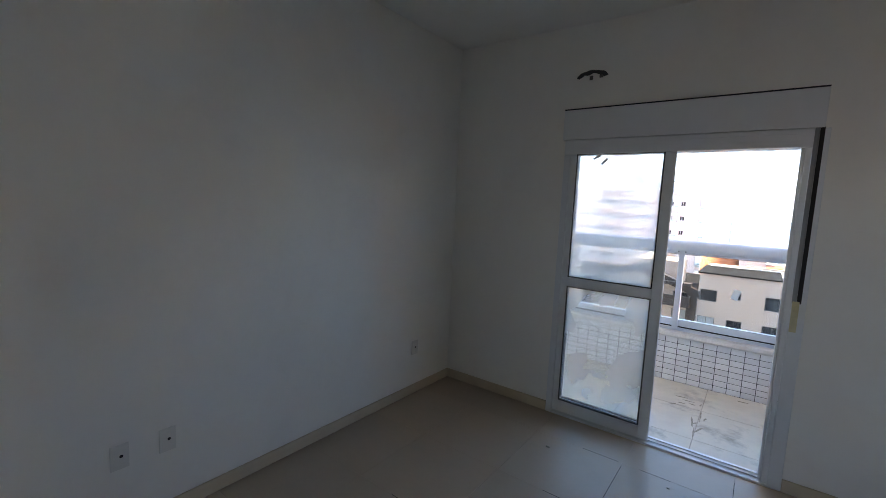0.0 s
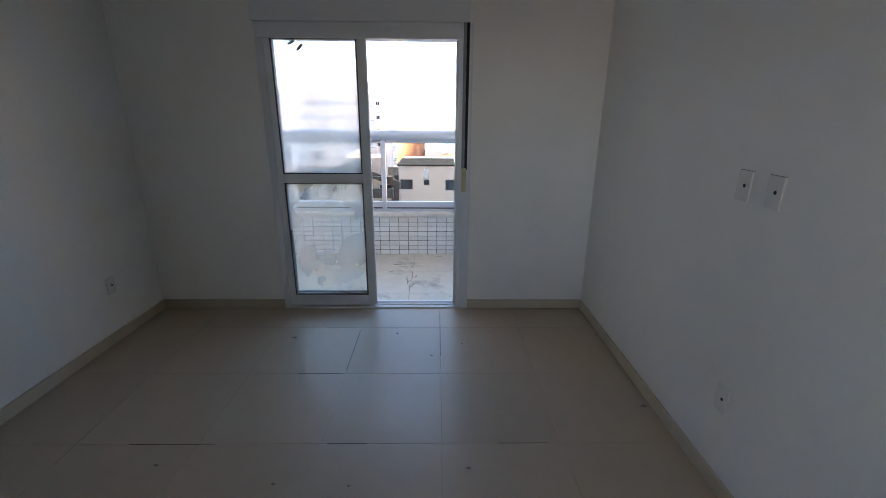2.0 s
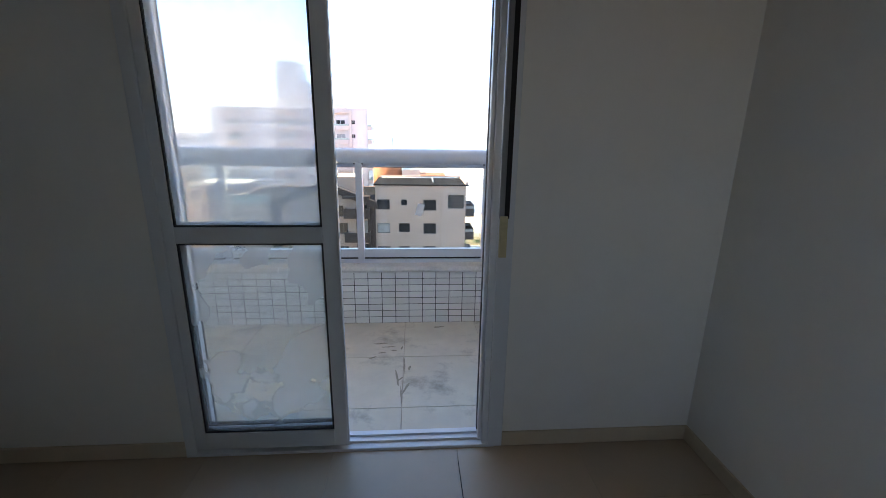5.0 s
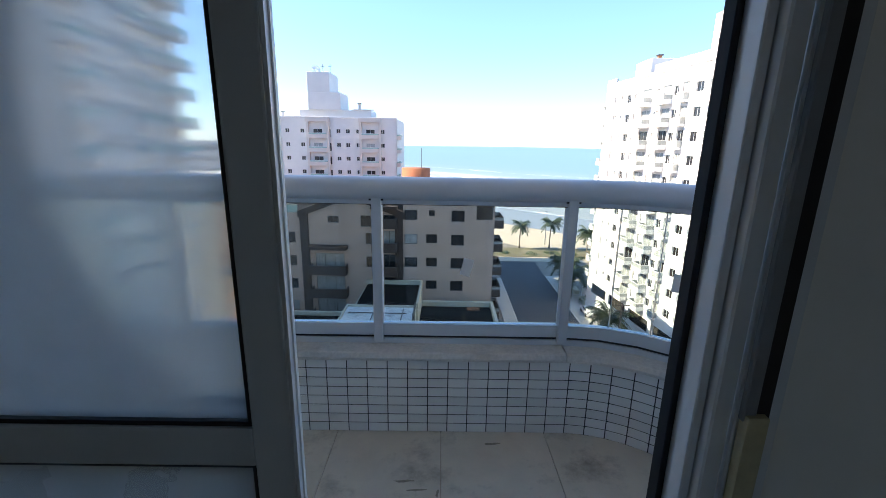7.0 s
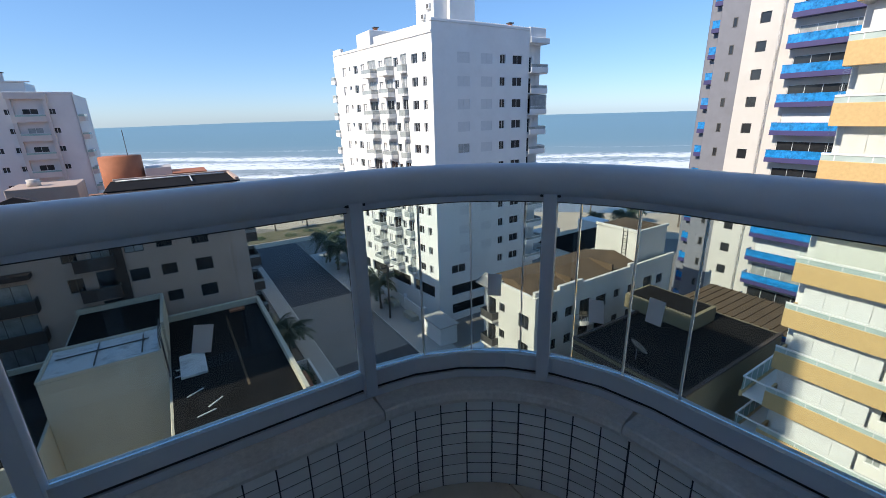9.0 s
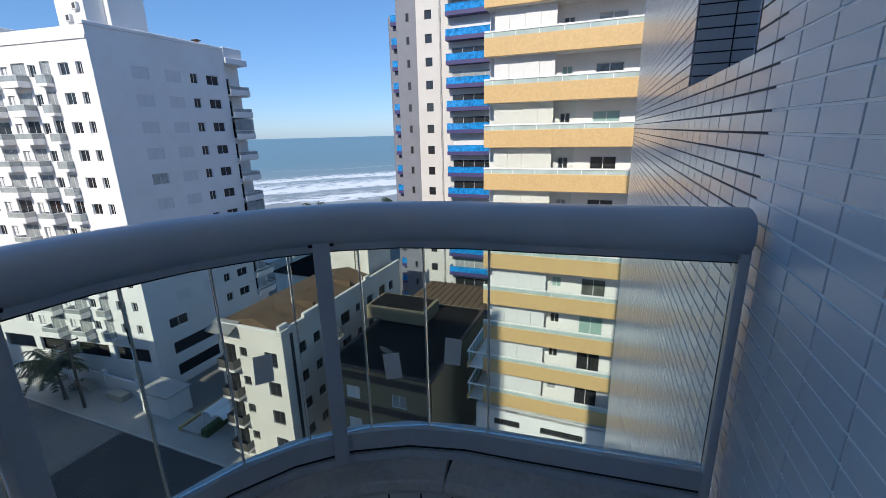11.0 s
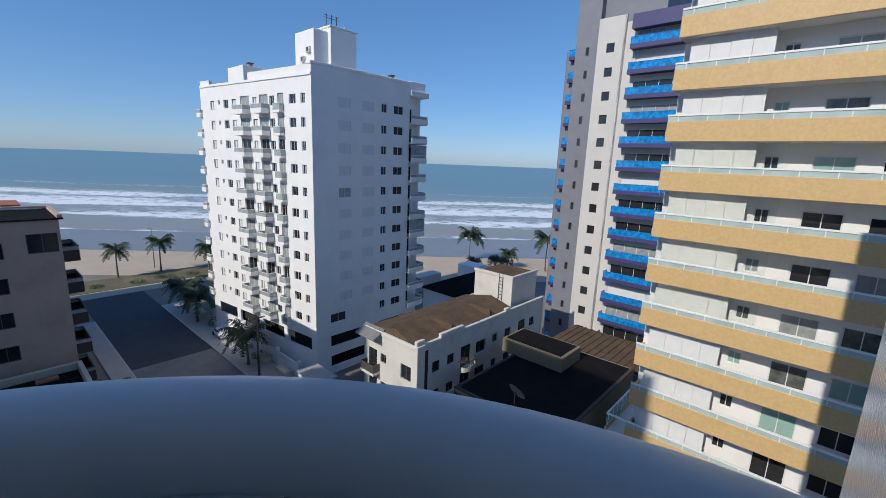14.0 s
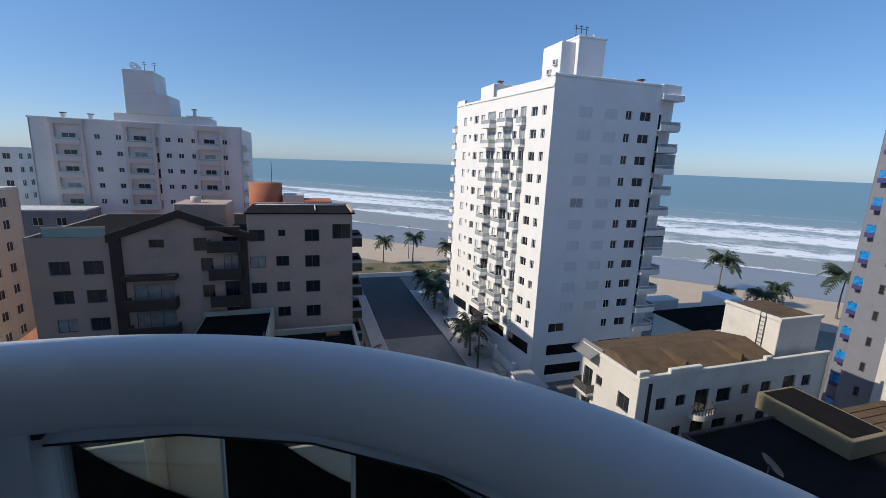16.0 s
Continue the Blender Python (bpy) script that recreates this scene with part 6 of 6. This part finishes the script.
# street pole with cross-arms
up = thing("utility_pole", "dark wooden utility pole with cross-arms", "pole", "", (24.6, 53.6, G))
bm = bmesh.new()
cyl(bm, (0, 0, 0), (0, 0, 8.6), 0.16, 0.11, 10)
part("pole", bm, M_WOODP, up, "", True)
for z, l in ((8.2, 1.1), (7.4, 0.9)):
    part("cross_arm", bevel(boxes((-l, l, -0.06, 0.06, z - 0.07, z + 0.07)), 0.01, 1), M_WOODP, up)
    for x in (-l + 0.1, 0.45, l - 0.1):
        bm = bmesh.new()
        cyl(bm, (x, 0, z + 0.07), (x, 0, z + 0.25), 0.05, 0.03, 8)
        part("insulator", bm, M_FRAMEW, up)
sl = thing("street_lamp", "slim grey street lamp post by the beach", "lamp", "street lamps", (30.4, 124.0, G))
bm = bmesh.new()
cyl(bm, (0, 0, 0), (0, 0, 10), 0.12, 0.08, 8)
part("post", bm, M_GREYT, sl, "", True)
part("lamp_head", bevel(boxes((-0.7, 0.1, -0.1, 0.1, 9.9, 10.05)), 0.02, 1), M_GREYT, sl)

# garden walls and gates along the street
gw = thing("garden_wall", "white rendered garden wall with gate piers along the pavement", "wall")
part("wall", bevel(boxes((27.9, 28.15, 49.0, 80.0, G, G + 2.1)), 0.03, 1), M_WHITE, gw)
for i in range(6):
    part("pier", bevel(boxes((27.8, 28.3, 49 + 6 * i, 49.5 + 6 * i, G, G + 2.6)), 0.03, 1), M_WHITE, gw)
    part("planter", bevel(boxes((26.6, 27.7, 50.4 + 6 * i, 53.2 + 6 * i, G, G + 0.9)), 0.03, 1), M_CREAM, gw)
gh = thing("gatehouse", "small white gatehouse with a flat concrete roof", "building")
part("wall", bevel(boxes((26.4, 29.0, 42.2, 46.6, G, G + 2.7)), 0.03, 1), M_WHITE, gh)
part("canopy", bevel(boxes((26.2, 29.2, 42.0, 46.8, G + 2.7, G + 2.85)), 0.03, 1), M_PAVE, gh)
yw = thing("yard_wall", "low white yard wall along the pavement", "wall")
part("wall", bevel(boxes((10.4, 10.7, 27.0, 47.0, G, G + 1.6)), 0.03, 1), M_WHITE, yw)
part("wall", bevel(boxes((6.4, 10.4, 46.9, 47.1, G, G + 1.6)), 0.03, 1), M_WHITE, yw)
for y0, y1, m in ((28.0, 33.0, M_GRASS), (34.2, 38.4, M_BED), (44.0, 46.5, M_BED)):
    fb = thing("flower_bed", "brick-edged flower bed of red earth in a yard" if m is M_BED else "grass bed with a kerb in a yard", "flower bed", "flower beds")
    part("kerb", bevel(boxes((7.0, 10.1, y0, y1, G - 0.05, G + 0.3)), 0.02, 1), M_TERRA, fb)
    part("soil", boxes((7.15, 9.95, y0 + 0.15, y1 - 0.15, G + 0.25, G + 0.34)), m, fb)
ys = thing("yard_shed", "low shed with a terracotta tile roof in a yard", "building")
part("wall", bevel(boxes((6.6, 9.0, 39.6, 43.0, G, G + 2.3)), 0.03, 1), M_CREAM, ys)
part("roof", bevel(boxes((6.4, 9.3, 39.3, 43.3, G + 2.3, G + 2.5)), 0.03, 1), M_TERRA, ys)
rp = thing("hedged_ramp", "concrete ramp with a clipped hedge and yellow kerb", "ramp")
part("ramp", bevel(boxes((25.5, 31.5, 37.0, 39.4, G, G + 0.5)), 0.03, 1), M_PAVE, rp)
part("hedge", bevel(boxes((25.6, 31.4, 36.0, 36.8, G, G + 1.0)), 0.1, 2), M_BUSH, rp)
part("kerb", bevel(boxes((25.4, 31.6, 39.5, 39.8, G, G + 0.7)), 0.03, 1), M_OCHRE, rp)
vr = thing("vaulted_carport", "white vaulted carport beside the cream block", "carport")
for i in range(3):
    bm = bmesh.new()
    y = 32.4 + 1.5 * i
    rings = []
    for k in range(9):
        a = math.pi * k / 8
        rings.append([bm.verts.new((x, y + 0.75 - 0.75 * math.cos(a), G + 2.4 + 0.5 * math.sin(a))) for x in (26.0, 30.5)])
    for a, b in zip(rings, rings[1:]):
        bm.faces.new((a[0], a[1], b[1], b[0]))
    part("vault", bm, M_WHITE, vr, "", True)
for x in (26.2, 30.3):
    for y in (32.4, 36.9):
        part("post", boxes((x - 0.08, x + 0.08, y - 0.08, y + 0.08, G, G + 2.45)), M_WHITE, vr)

# beach-front buildings behind the cream block
bh = thing("beach_house", "low white beach house with a dark hipped roof", "house")
part("wall", boxes((60, 76, 46, 58, G, G + 4.5)), M_WHITE, bh)
bm = bmesh.new()
a = [bm.verts.new(p) for p in ((59.4, 45.4, G + 4.5), (76.6, 45.4, G + 4.5), (76.6, 58.6, G + 4.5), (59.4, 58.6, G + 4.5))]
e, f = bm.verts.new((64, 52, G + 7.4)), bm.verts.new((72, 52, G + 7.4))
for q in ((a[0], a[1], f, e), (a[2], a[3], e, f), (a[3], a[0], e), (a[1], a[2], f), (a[3], a[2], a[1], a[0])):
    bm.faces.new(q)
part("roof", bm, M_ROOFD, bh, "dark hipped roof")
part("upper_room", bevel(boxes((74, 78, 56, 61, G, G + 6.6)), 0.04, 1), M_WHITE, bh)
bw = thing("beach_terrace", "pale walled terrace by the sand", "terrace")
part("wall", bevel(boxes((66, 74, 66, 69, G, G + 3.4)), 0.04, 1), M_BEIGE, bw)
part("floor", boxes((52, 66, 64, 78, G, G + 0.12)), M_PAVE, bw)

# dish aerial on the dark roof
sd = thing("satellite_dish", "grey mesh satellite dish on the dark roof", "dish", "", (27.9, 16.4, DTOP))
bm = bmesh.new()
rings = [[bm.verts.new((0.75 * k / 4 * math.cos(2 * math.pi * i / 20), 0.75 * k / 4 * math.sin(2 * math.pi * i / 20), 0.05 + 0.22 * (k / 4) ** 2)) for i in range(20)] for k in range(1, 5)]
for a, b in zip(rings, rings[1:]):
    for i in range(20):
        bm.faces.new((a[i], a[(i + 1) % 20], b[(i + 1) % 20], b[i]))
d = part("dish", bm, M_FRAMED, sd, "", True)
d.matrix_basis = pose(0, 0, 0.9, 35, 10, 30)
bm = bmesh.new()
cyl(bm, (0, 0, 0), (0, 0, 0.95), 0.04, n=8)
part("mast", bm, M_GREYT, sd)

# roof odds and ends of the low house
part("hatch", bevel(boxes((-1.4, 0.4, 34.0, 37.6, -17.3, -17.1)), 0.02, 1), M_ROOFW, lh, "pale sheet lying on the dark roof")
r = random.Random(8)
for i in range(5):
    ob = part("plank", boxes((-0.6, 0.6, -0.05, 0.05, 0, 0.05)), M_ROOFW, lh)
    ob.matrix_basis = pose(r.uniform(-1.6, 0.5), r.uniform(28, 36), -17.3, 0, 0, r.uniform(0, 60))
part("roof_seam", boxes((2.7, 2.88, 30.5, 44.0, -17.3, -17.285)), M_ROOFB, lh)
for x0, x1, y0, y1 in ((-9.2, -2.2, 34.6, 34.75), (-9.2, -2.2, 39.35, 39.5), (-9.2, -9.05, 34.75, 39.35), (-2.35, -2.2, 34.75, 39.35)):
    part("roof_edge", boxes((x0, x1, y0, y1, -14.99, -14.78)), M_CREAM, lh)
for a, b in (((-8.6, 37.6), (-3.0, 37.6)), ((-6.2, 35.2), (-6.2, 38.9)), ((-3.4, 35.4), (-3.4, 38.6))):
    bm = bmesh.new()
    cyl(bm, (*a, -14.86), (*b, -14.86), 0.05, n=6)
    part("roof_pipe", bm, M_FRAMED, lh, "", True)
for y in (35.0, 36.2, 37.4, 38.6):
    part("edge_rail_post", boxes((-2.26, -2.2, y, y + 0.06, -14.78, -13.9)), M_FRAMED, lh)
part("edge_rail", boxes((-2.26, -2.2, 35.0, 38.66, -13.9, -13.84)), M_FRAMED, lh)
part("parapet", bevel(boxes((-8.6, -2.0, 46.8, 47.05, -15.2, -14.6)), 0.03, 1), M_CREAM, lh)
part("parapet", bevel(boxes((-2.25, -2.0, 39.6, 46.8, -15.2, -14.6)), 0.03, 1), M_CREAM, lh)
part("parapet", bevel(boxes((-19.0, -9.2, 43.7, 44.0, -17.9, -17.4)), 0.03, 1), M_CREAM, lh)
part("broken_tiles", boxes((3.2, 4.6, 44.6, 45.2, -17.3, -17.12)), M_TERRA, lh, "heap of broken terracotta tiles")
part("ladder", boxes((-2.15, -2.08, 35.2, 35.28, -18, -14.2), (-2.15, -2.08, 35.8, 35.88, -18, -14.2), *[(-2.14, -2.09, 35.28, 35.8, -17.7 + 0.4 * i, -17.66 + 0.4 * i) for i in range(9)]), M_FRAMED, lh)

# roof furniture of the towers
def chimney(parent, x, y, z, h=1.2, mat=None):
    p = part("vent", boxes((x - 0.25, x + 0.25, y - 0.25, y + 0.25, z, z + h)), mat or M_WHITE, parent)
    part("vent_cap", boxes((x - 0.4, x + 0.4, y - 0.4, y + 0.4, z + h, z + h + 0.15)), M_FRAMED, p)


chimney(wt, 31.0, 66.0, WTOP + 1.3, 0.9, M_TERRA)
chimney(wt, 46.5, 53.0, WTOP - 1.2, 3.0, M_TERRA)
for x, z in ((-38.6, PTOP), (-34.6, PTOP), (-29.6, PTOP), (-18.2, PTOP + 1.9)):
    chimney(pt, x, PY + 1.5, z + 0.2, 1.1, M_WHITE2)
for bld, x, y, z in ((wt, 36.0, 54.0, 17.6), (wt, 36.8, 54.0, 17.6), (wt, 37.6, 54.0, 17.6), (pt, -26.4, PY + 4, PTOP + 9.4), (pt, -24.8, PY + 4, PTOP + 9.4)):
    bm = bmesh.new()
    cyl(bm, (x, y, z), (x, y, z + 2.0), 0.05, n=6)
    bx(bm, x - 0.4, x + 0.4, y - 0.02, y + 0.02, z + 1.5, z + 1.56)
    bx(bm, x - 0.3, x + 0.3, y - 0.02, y + 0.02, z + 1.8, z + 1.86)
    part("antenna", bm, M_FRAMED, bld)
for bld, x, y, z, s in ((wt, 38.6, 53.6, 17.5, 0.6), (pt, -27.6, PY + 3, PTOP + 9.4, 0.9)):
    bm = bmesh.new()
    rings = [[bm.verts.new((s * k / 4 * math.cos(2 * math.pi * i / 16), s * k / 4 * math.sin(2 * math.pi * i / 16), 0.25 * s * (k / 4) ** 2)) for i in range(16)] for k in range(1, 5)]
    for a, b in zip(rings, rings[1:]):
        for i in range(16):
            bm.faces.new((a[i], a[(i + 1) % 16], b[(i + 1) % 16], b[i]))
    ob = part("roof_dish", bm, M_WHITE, bld, "", True)
    ob.matrix_basis = pose(x, y, z + 0.7, 60, 0, 40)
    bm = bmesh.new()
    cyl(bm, (x, y, z), (x, y, z + 0.7), 0.05, n=6)
    part("dish_mast", bm, M_FRAMED, bld)

# blocks at the far left of the town
for name, lab, x0, x1, y0, y1, top, mat in (("cream_side_block", "cream apartment block with rows of windows", -50, -36.0, 66, 74, -4.6, M_CREAM),
                                            ("far_white_block", "far white apartment block", -80, -58, 118, 130, 0.4, M_WHITE2),
                                            ("far_banded_block", "far grey block with stacked balconies", -44, -33, 84, 90, -9.0, M_GREYT)):
    b = thing(name, lab, "building")
    f = Face(x0, y0, "-y")
    g = Face(x1, y0, "+x")
    for fc, wd in ((f, x1 - x0), (g, y1 - y0)):
        hs = []
        z = top - 2.3
        while z > G + 1:
            u = 1.6
            while u < wd - 1.2:
                hs.append((u - 0.7, u + 0.7, z, z + 1.3))
                u += 3.1
            z -= 2.9
        bm = bmesh.new()
        fc.wall(bm, wd, G, top, hs, 0.2)
        part("wall", bm, mat, b)
        for a, c, d0, d1 in hs:
            window(b, fc, (a + c) / 2, d0, c - a, d1 - d0, M_DGLASS, M_FRAMEW, 2, 0.15)
    walls(b, mat, (x0, x0 + 0.2, y0 + 0.01, y1, G, top), (x0, x1, y1 - 0.2, y1, G, top))
    part("roof", boxes((x0, x1, y0, y1, top, top + 0.25)), M_ROOFW, b)
    dark_core(b, x0 + 0.5, x1 - 0.5, y0 + 0.5, y1 - 0.5, G, top - 0.2)

# low roofs between the towers, left of the low house
for i, (x0, x1, y0, y1, h, mat) in enumerate(((-27.5, -23.2, 49, 55, 6.0, M_TERRA), (-30, -23.5, 57, 63, 7.0, M_TERRA), (-27, -22.5, 26.5, 29.6, 5.0, M_ROOFW))):
    b = thing("low_house", "low white house with a tiled pitched roof" if mat is M_TERRA else "low white house with a worn flat roof", "house", "low houses")
    part("wall", boxes((x0, x1, y0, y1, G, G + h)), M_WHITE, b)
    bm = bmesh.new()
    q = [bm.verts.new(p) for p in ((x0 - 0.4, y0 - 0.4, G + h), (x1 + 0.4, y0 - 0.4, G + h), (x1 + 0.4, y1 + 0.4, G + h), (x0 - 0.4, y1 + 0.4, G + h))]
    rh = 1.8 if mat is M_TERRA else 0.3
    e, f = bm.verts.new((x0 + 1.5, (y0 + y1) / 2, G + h + rh)), bm.verts.new((x1 - 1.5, (y0 + y1) / 2, G + h + rh))
    for t in ((q[0], q[1], f, e), (q[2], q[3], e, f), (q[3], q[0], e), (q[1], q[2], f), (q[3], q[2], q[1], q[0])):
        bm.faces.new(t)
    part("roof", bm, mat, b)


# a parked car in the side yard
def car(x, y, z, rz, label):
    c = thing("car", label, "car", "parked cars", (x, y, z))
    c.rotation_euler = (0, 0, radians(rz))
    bm = bmesh.new()
    prof = ((-2.0, 0.35), (-2.0, 0.85), (-1.7, 0.95), (-1.2, 1.45), (0.5, 1.45), (1.1, 0.98), (1.95, 0.85), (2.0, 0.35))
    a = [bm.verts.new((px, -0.8, pz)) for px, pz in prof]
    b = [bm.verts.new((px, 0.8, pz)) for px, pz in prof]
    bm.faces.new(a)
    bm.faces.new(b[::-1])
    for i in range(len(prof)):
        j = (i + 1) % len(prof)
        bm.faces.new((a[i], b[i], b[j], a[j]))
    part("body", bevel(bm, 0.06, 2), M_CARW, c)
    part("side_window", boxes((-1.2, 0.6, -0.805, -0.8, 1.0, 1.35), (-1.2, 0.6, 0.8, 0.805, 1.0, 1.35)), M_DGLASS, c)
    bm = bmesh.new()
    bm.faces.new([bm.verts.new(p) for p in ((0.55, -0.68, 1.42), (1.07, -0.68, 1.01), (1.07, 0.68, 1.01), (0.55, 0.68, 1.42))])
    bmesh.ops.translate(bm, verts=bm.verts, vec=(0.03, 0, 0.03))
    part("windscreen", bm, M_DGLASS, c)
    for px in (-1.25, 1.25):
        for py in (-0.75, 0.75):
            bm = bmesh.new()
            cyl(bm, (px, py - 0.1, 0.32), (px, py + 0.1, 0.32), 0.32, n=16)
            part("wheel", bm, M_RUBBER, c, "", True)


car(-25.5, 46.0, G + 0.0, 60, "pale blue-white parked car in a yard")
car(26.0, 70.0, G + 0.15, 90, "white parked car on the pavement")


# glazed canopy over a roof terrace, below the pale tower
tc = thing("terrace_canopy", "white beamed terrace canopy with pale green glass", "canopy")
for i in range(3):
    bm = bmesh.new()
    for a, b in (((-21.5 - 2.2 * i, 30, -19.0), (-19.5 - 2.2 * i, 38, -17.2)), ((-19.5 - 2.2 * i, 38, -17.2), (-19.5 - 2.2 * i, 43, -18.6))):
        cyl(bm, a, b, 0.16, n=4)
    part("beam", bm, M_WHITE, tc)
    if i < 2:
        bm = bmesh.new()
        bm.faces.new([bm.verts.new(p) for p in ((-21.5 - 2.2 * i, 30, -19.0), (-19.5 - 2.2 * i, 38, -17.2), (-21.7 - 2.2 * i, 38, -17.2), (-23.7 - 2.2 * i, 30, -19.0))])
        part("roof_pane", bm, M_GGLASS, tc)
part("wall", boxes((-27.6, -19.4, 31, 43, G, -19.2)), M_WHITE, tc)

# the town grid lies a little askew to the flat, and a little higher
TOWN = Matrix.Translation((0, 0, 0.45)) @ Matrix.Rotation(radians(-0.75), 4, "Z")
for ob in list(scene.collection.objects):
    if ob.parent is None and ob not in flat:
        ob.matrix_basis = TOWN @ ob.matrix_basis

# ---- tiles, piece by piece ----
TILE = 0.60
room = rect(XL + 0.012, XR - 0.012, YB, -0.0125)
cache = {}


def lay(name, x0, y0, size, region, z0, z1, mat, parent, gap):
    nx0, nx1 = int((min(p[0] for p in region) - x0) // size), int((max(p[0] for p in region) - x0) // size)
    ny0, ny1 = int((min(p[1] for p in region) - y0) // size), int((max(p[1] for p in region) - y0) // size)
    for i in range(nx0, nx1 + 1):
        for j in range(ny0, ny1 + 1):
            x, y = x0 + size * i, y0 + size * j
            full = rect(x + gap / 2, x + size - gap / 2, y + gap / 2, y + size - gap / 2)
            poly = clip(full, region)
            if len(poly) < 3:
                continue
            area = abs(sum(p[0] * q[1] - q[0] * p[1] for p, q in zip(poly, poly[1:] + poly[:1]))) / 2
            if area < 0.0015:
                continue
            local = [(p[0] - x, p[1] - y) for p in poly]
            key = (name, tuple((round(a, 4), round(b, 4)) for a, b in local))
            if key not in cache:
                cache[key] = mesh(name, slab(local, z0, z1), mat)
            piece("tile", cache[key], parent, pose(x, y, 0))


lay("floor_tile", 0.318, -0.356, TILE, room, -0.008, 0.0, M_PORC, floor, 0.0022)
area = [(XW, OUT + 0.001), (CX + RIN + 0.09, OUT + 0.001)] + [(x, y) for x, y, z in rim(RIN + 0.03, 0)][::-1][1:]
lay("balcony_tile", 0.637, 0.932, 0.58, area, -0.03, -0.02, M_BALC, balcony_floor, 0.004)

# parapet tiles: rows of small glazed pieces with dark joints
PW, PH = 0.11, 0.0556
at, total = along(RIN, 0.0)
n = int(total / PW)


def tile_mesh(w, h, t):
    e = 0.0008
    bm = bmesh.new()
    back = [bm.verts.new((x, 0, z)) for x, z in ((-w / 2, 0), (w / 2, 0), (w / 2, h), (-w / 2, h))]
    front = [bm.verts.new((x, -t, z)) for x, z in ((-w / 2 + e, e), (w / 2 - e, e), (w / 2 - e, h - e), (-w / 2 + e, h - e))]
    bm.faces.new(front)
    for i in range(4):
        bm.faces.new((back[i], back[(i + 1) % 4], front[(i + 1) % 4], front[i]))
    return bm


def plain_tiles(name, places, w, h, t, mat, parent):
    """Many tiles joined: places gives a matrix for each."""
    bm = tile_mesh(w, h, t)
    base = [v.co.copy() for v in bm.verts]
    bm.verts.index_update()
    faces = [[v.index for v in f.verts] for f in bm.faces]
    bm.free()
    vs, fs = [], []
    for m in places:
        k = len(vs)
        vs += [tuple(m @ c) for c in base]
        fs += [[k + i for i in f] for f in faces]
    me = bpy.data.meshes.new(name)
    me.from_pydata(vs, [], fs)
    me.materials.append(mat)
    ob = new(name, me)
    ob.parent = parent
    return tagged(ob, "", "", "", "stuff")


one = mesh("parapet_tile", tile_mesh(PW - 0.0048, PH - 0.0045, 0.0025), M_TILE)
far = []
for i in range(n):
    p, rz = at((i + 0.5) * PW)
    for j in range(8):
        m = pose(p.x, p.y, -0.020 + PH * j, 0, 0, rz)
        m = m @ Matrix.Translation((0, 0.0, 0.002))
        if i >= n - 37:
            piece("tile", one, parapet, m)
        else:
            far.append(m)
plain_tiles("tile_field", far, PW - 0.0048, PH - 0.0045, 0.0025, M_TILE, parapet)

# facade tiles
facade = tagged(new("facade_cladding"), "glossy white tile cladding with dark joints on the facade", "cladding", kind="structure")
FW, FH = 0.165, 0.0556
one = mesh("facade_tile", tile_mesh(FW - 0.0065, FH - 0.0062, 0.003), M_FTILE)
far, near = [], 0
x = DR + 0.05
cols = int((FEND - x) / FW)
for i in range(cols + 1):
    for j in range(-170, 120):
        z = 0.02 + FH * j
        xc = x + FW * (i + 0.5)
        if xc < 3.585 and xc > 2.45 and 1.75 < z < 2.99:
            continue
        if xc > FEND - 0.05 or (xc < 2.2 and not -0.02 < z < 2.82):
            continue
        m = pose(xc, OUT - 0.02, z, 0, 0, 180)
        if 1.9 < xc < 3.7 and 0.6 < z < 2.0 and near < 300:
            near += 1
            piece("tile", one, facade, m)
        else:
            far.append(m)
# the recess's side wall
for j in range(26):
    for k in range(2):
        far.append(pose(3.585, OUT - 0.10 - FW * k, 1.79 + FH * j, 0, 0, -90))
plain_tiles("tile_field", far, FW - 0.0065, FH - 0.0062, 0.003, M_FTILE, facade)
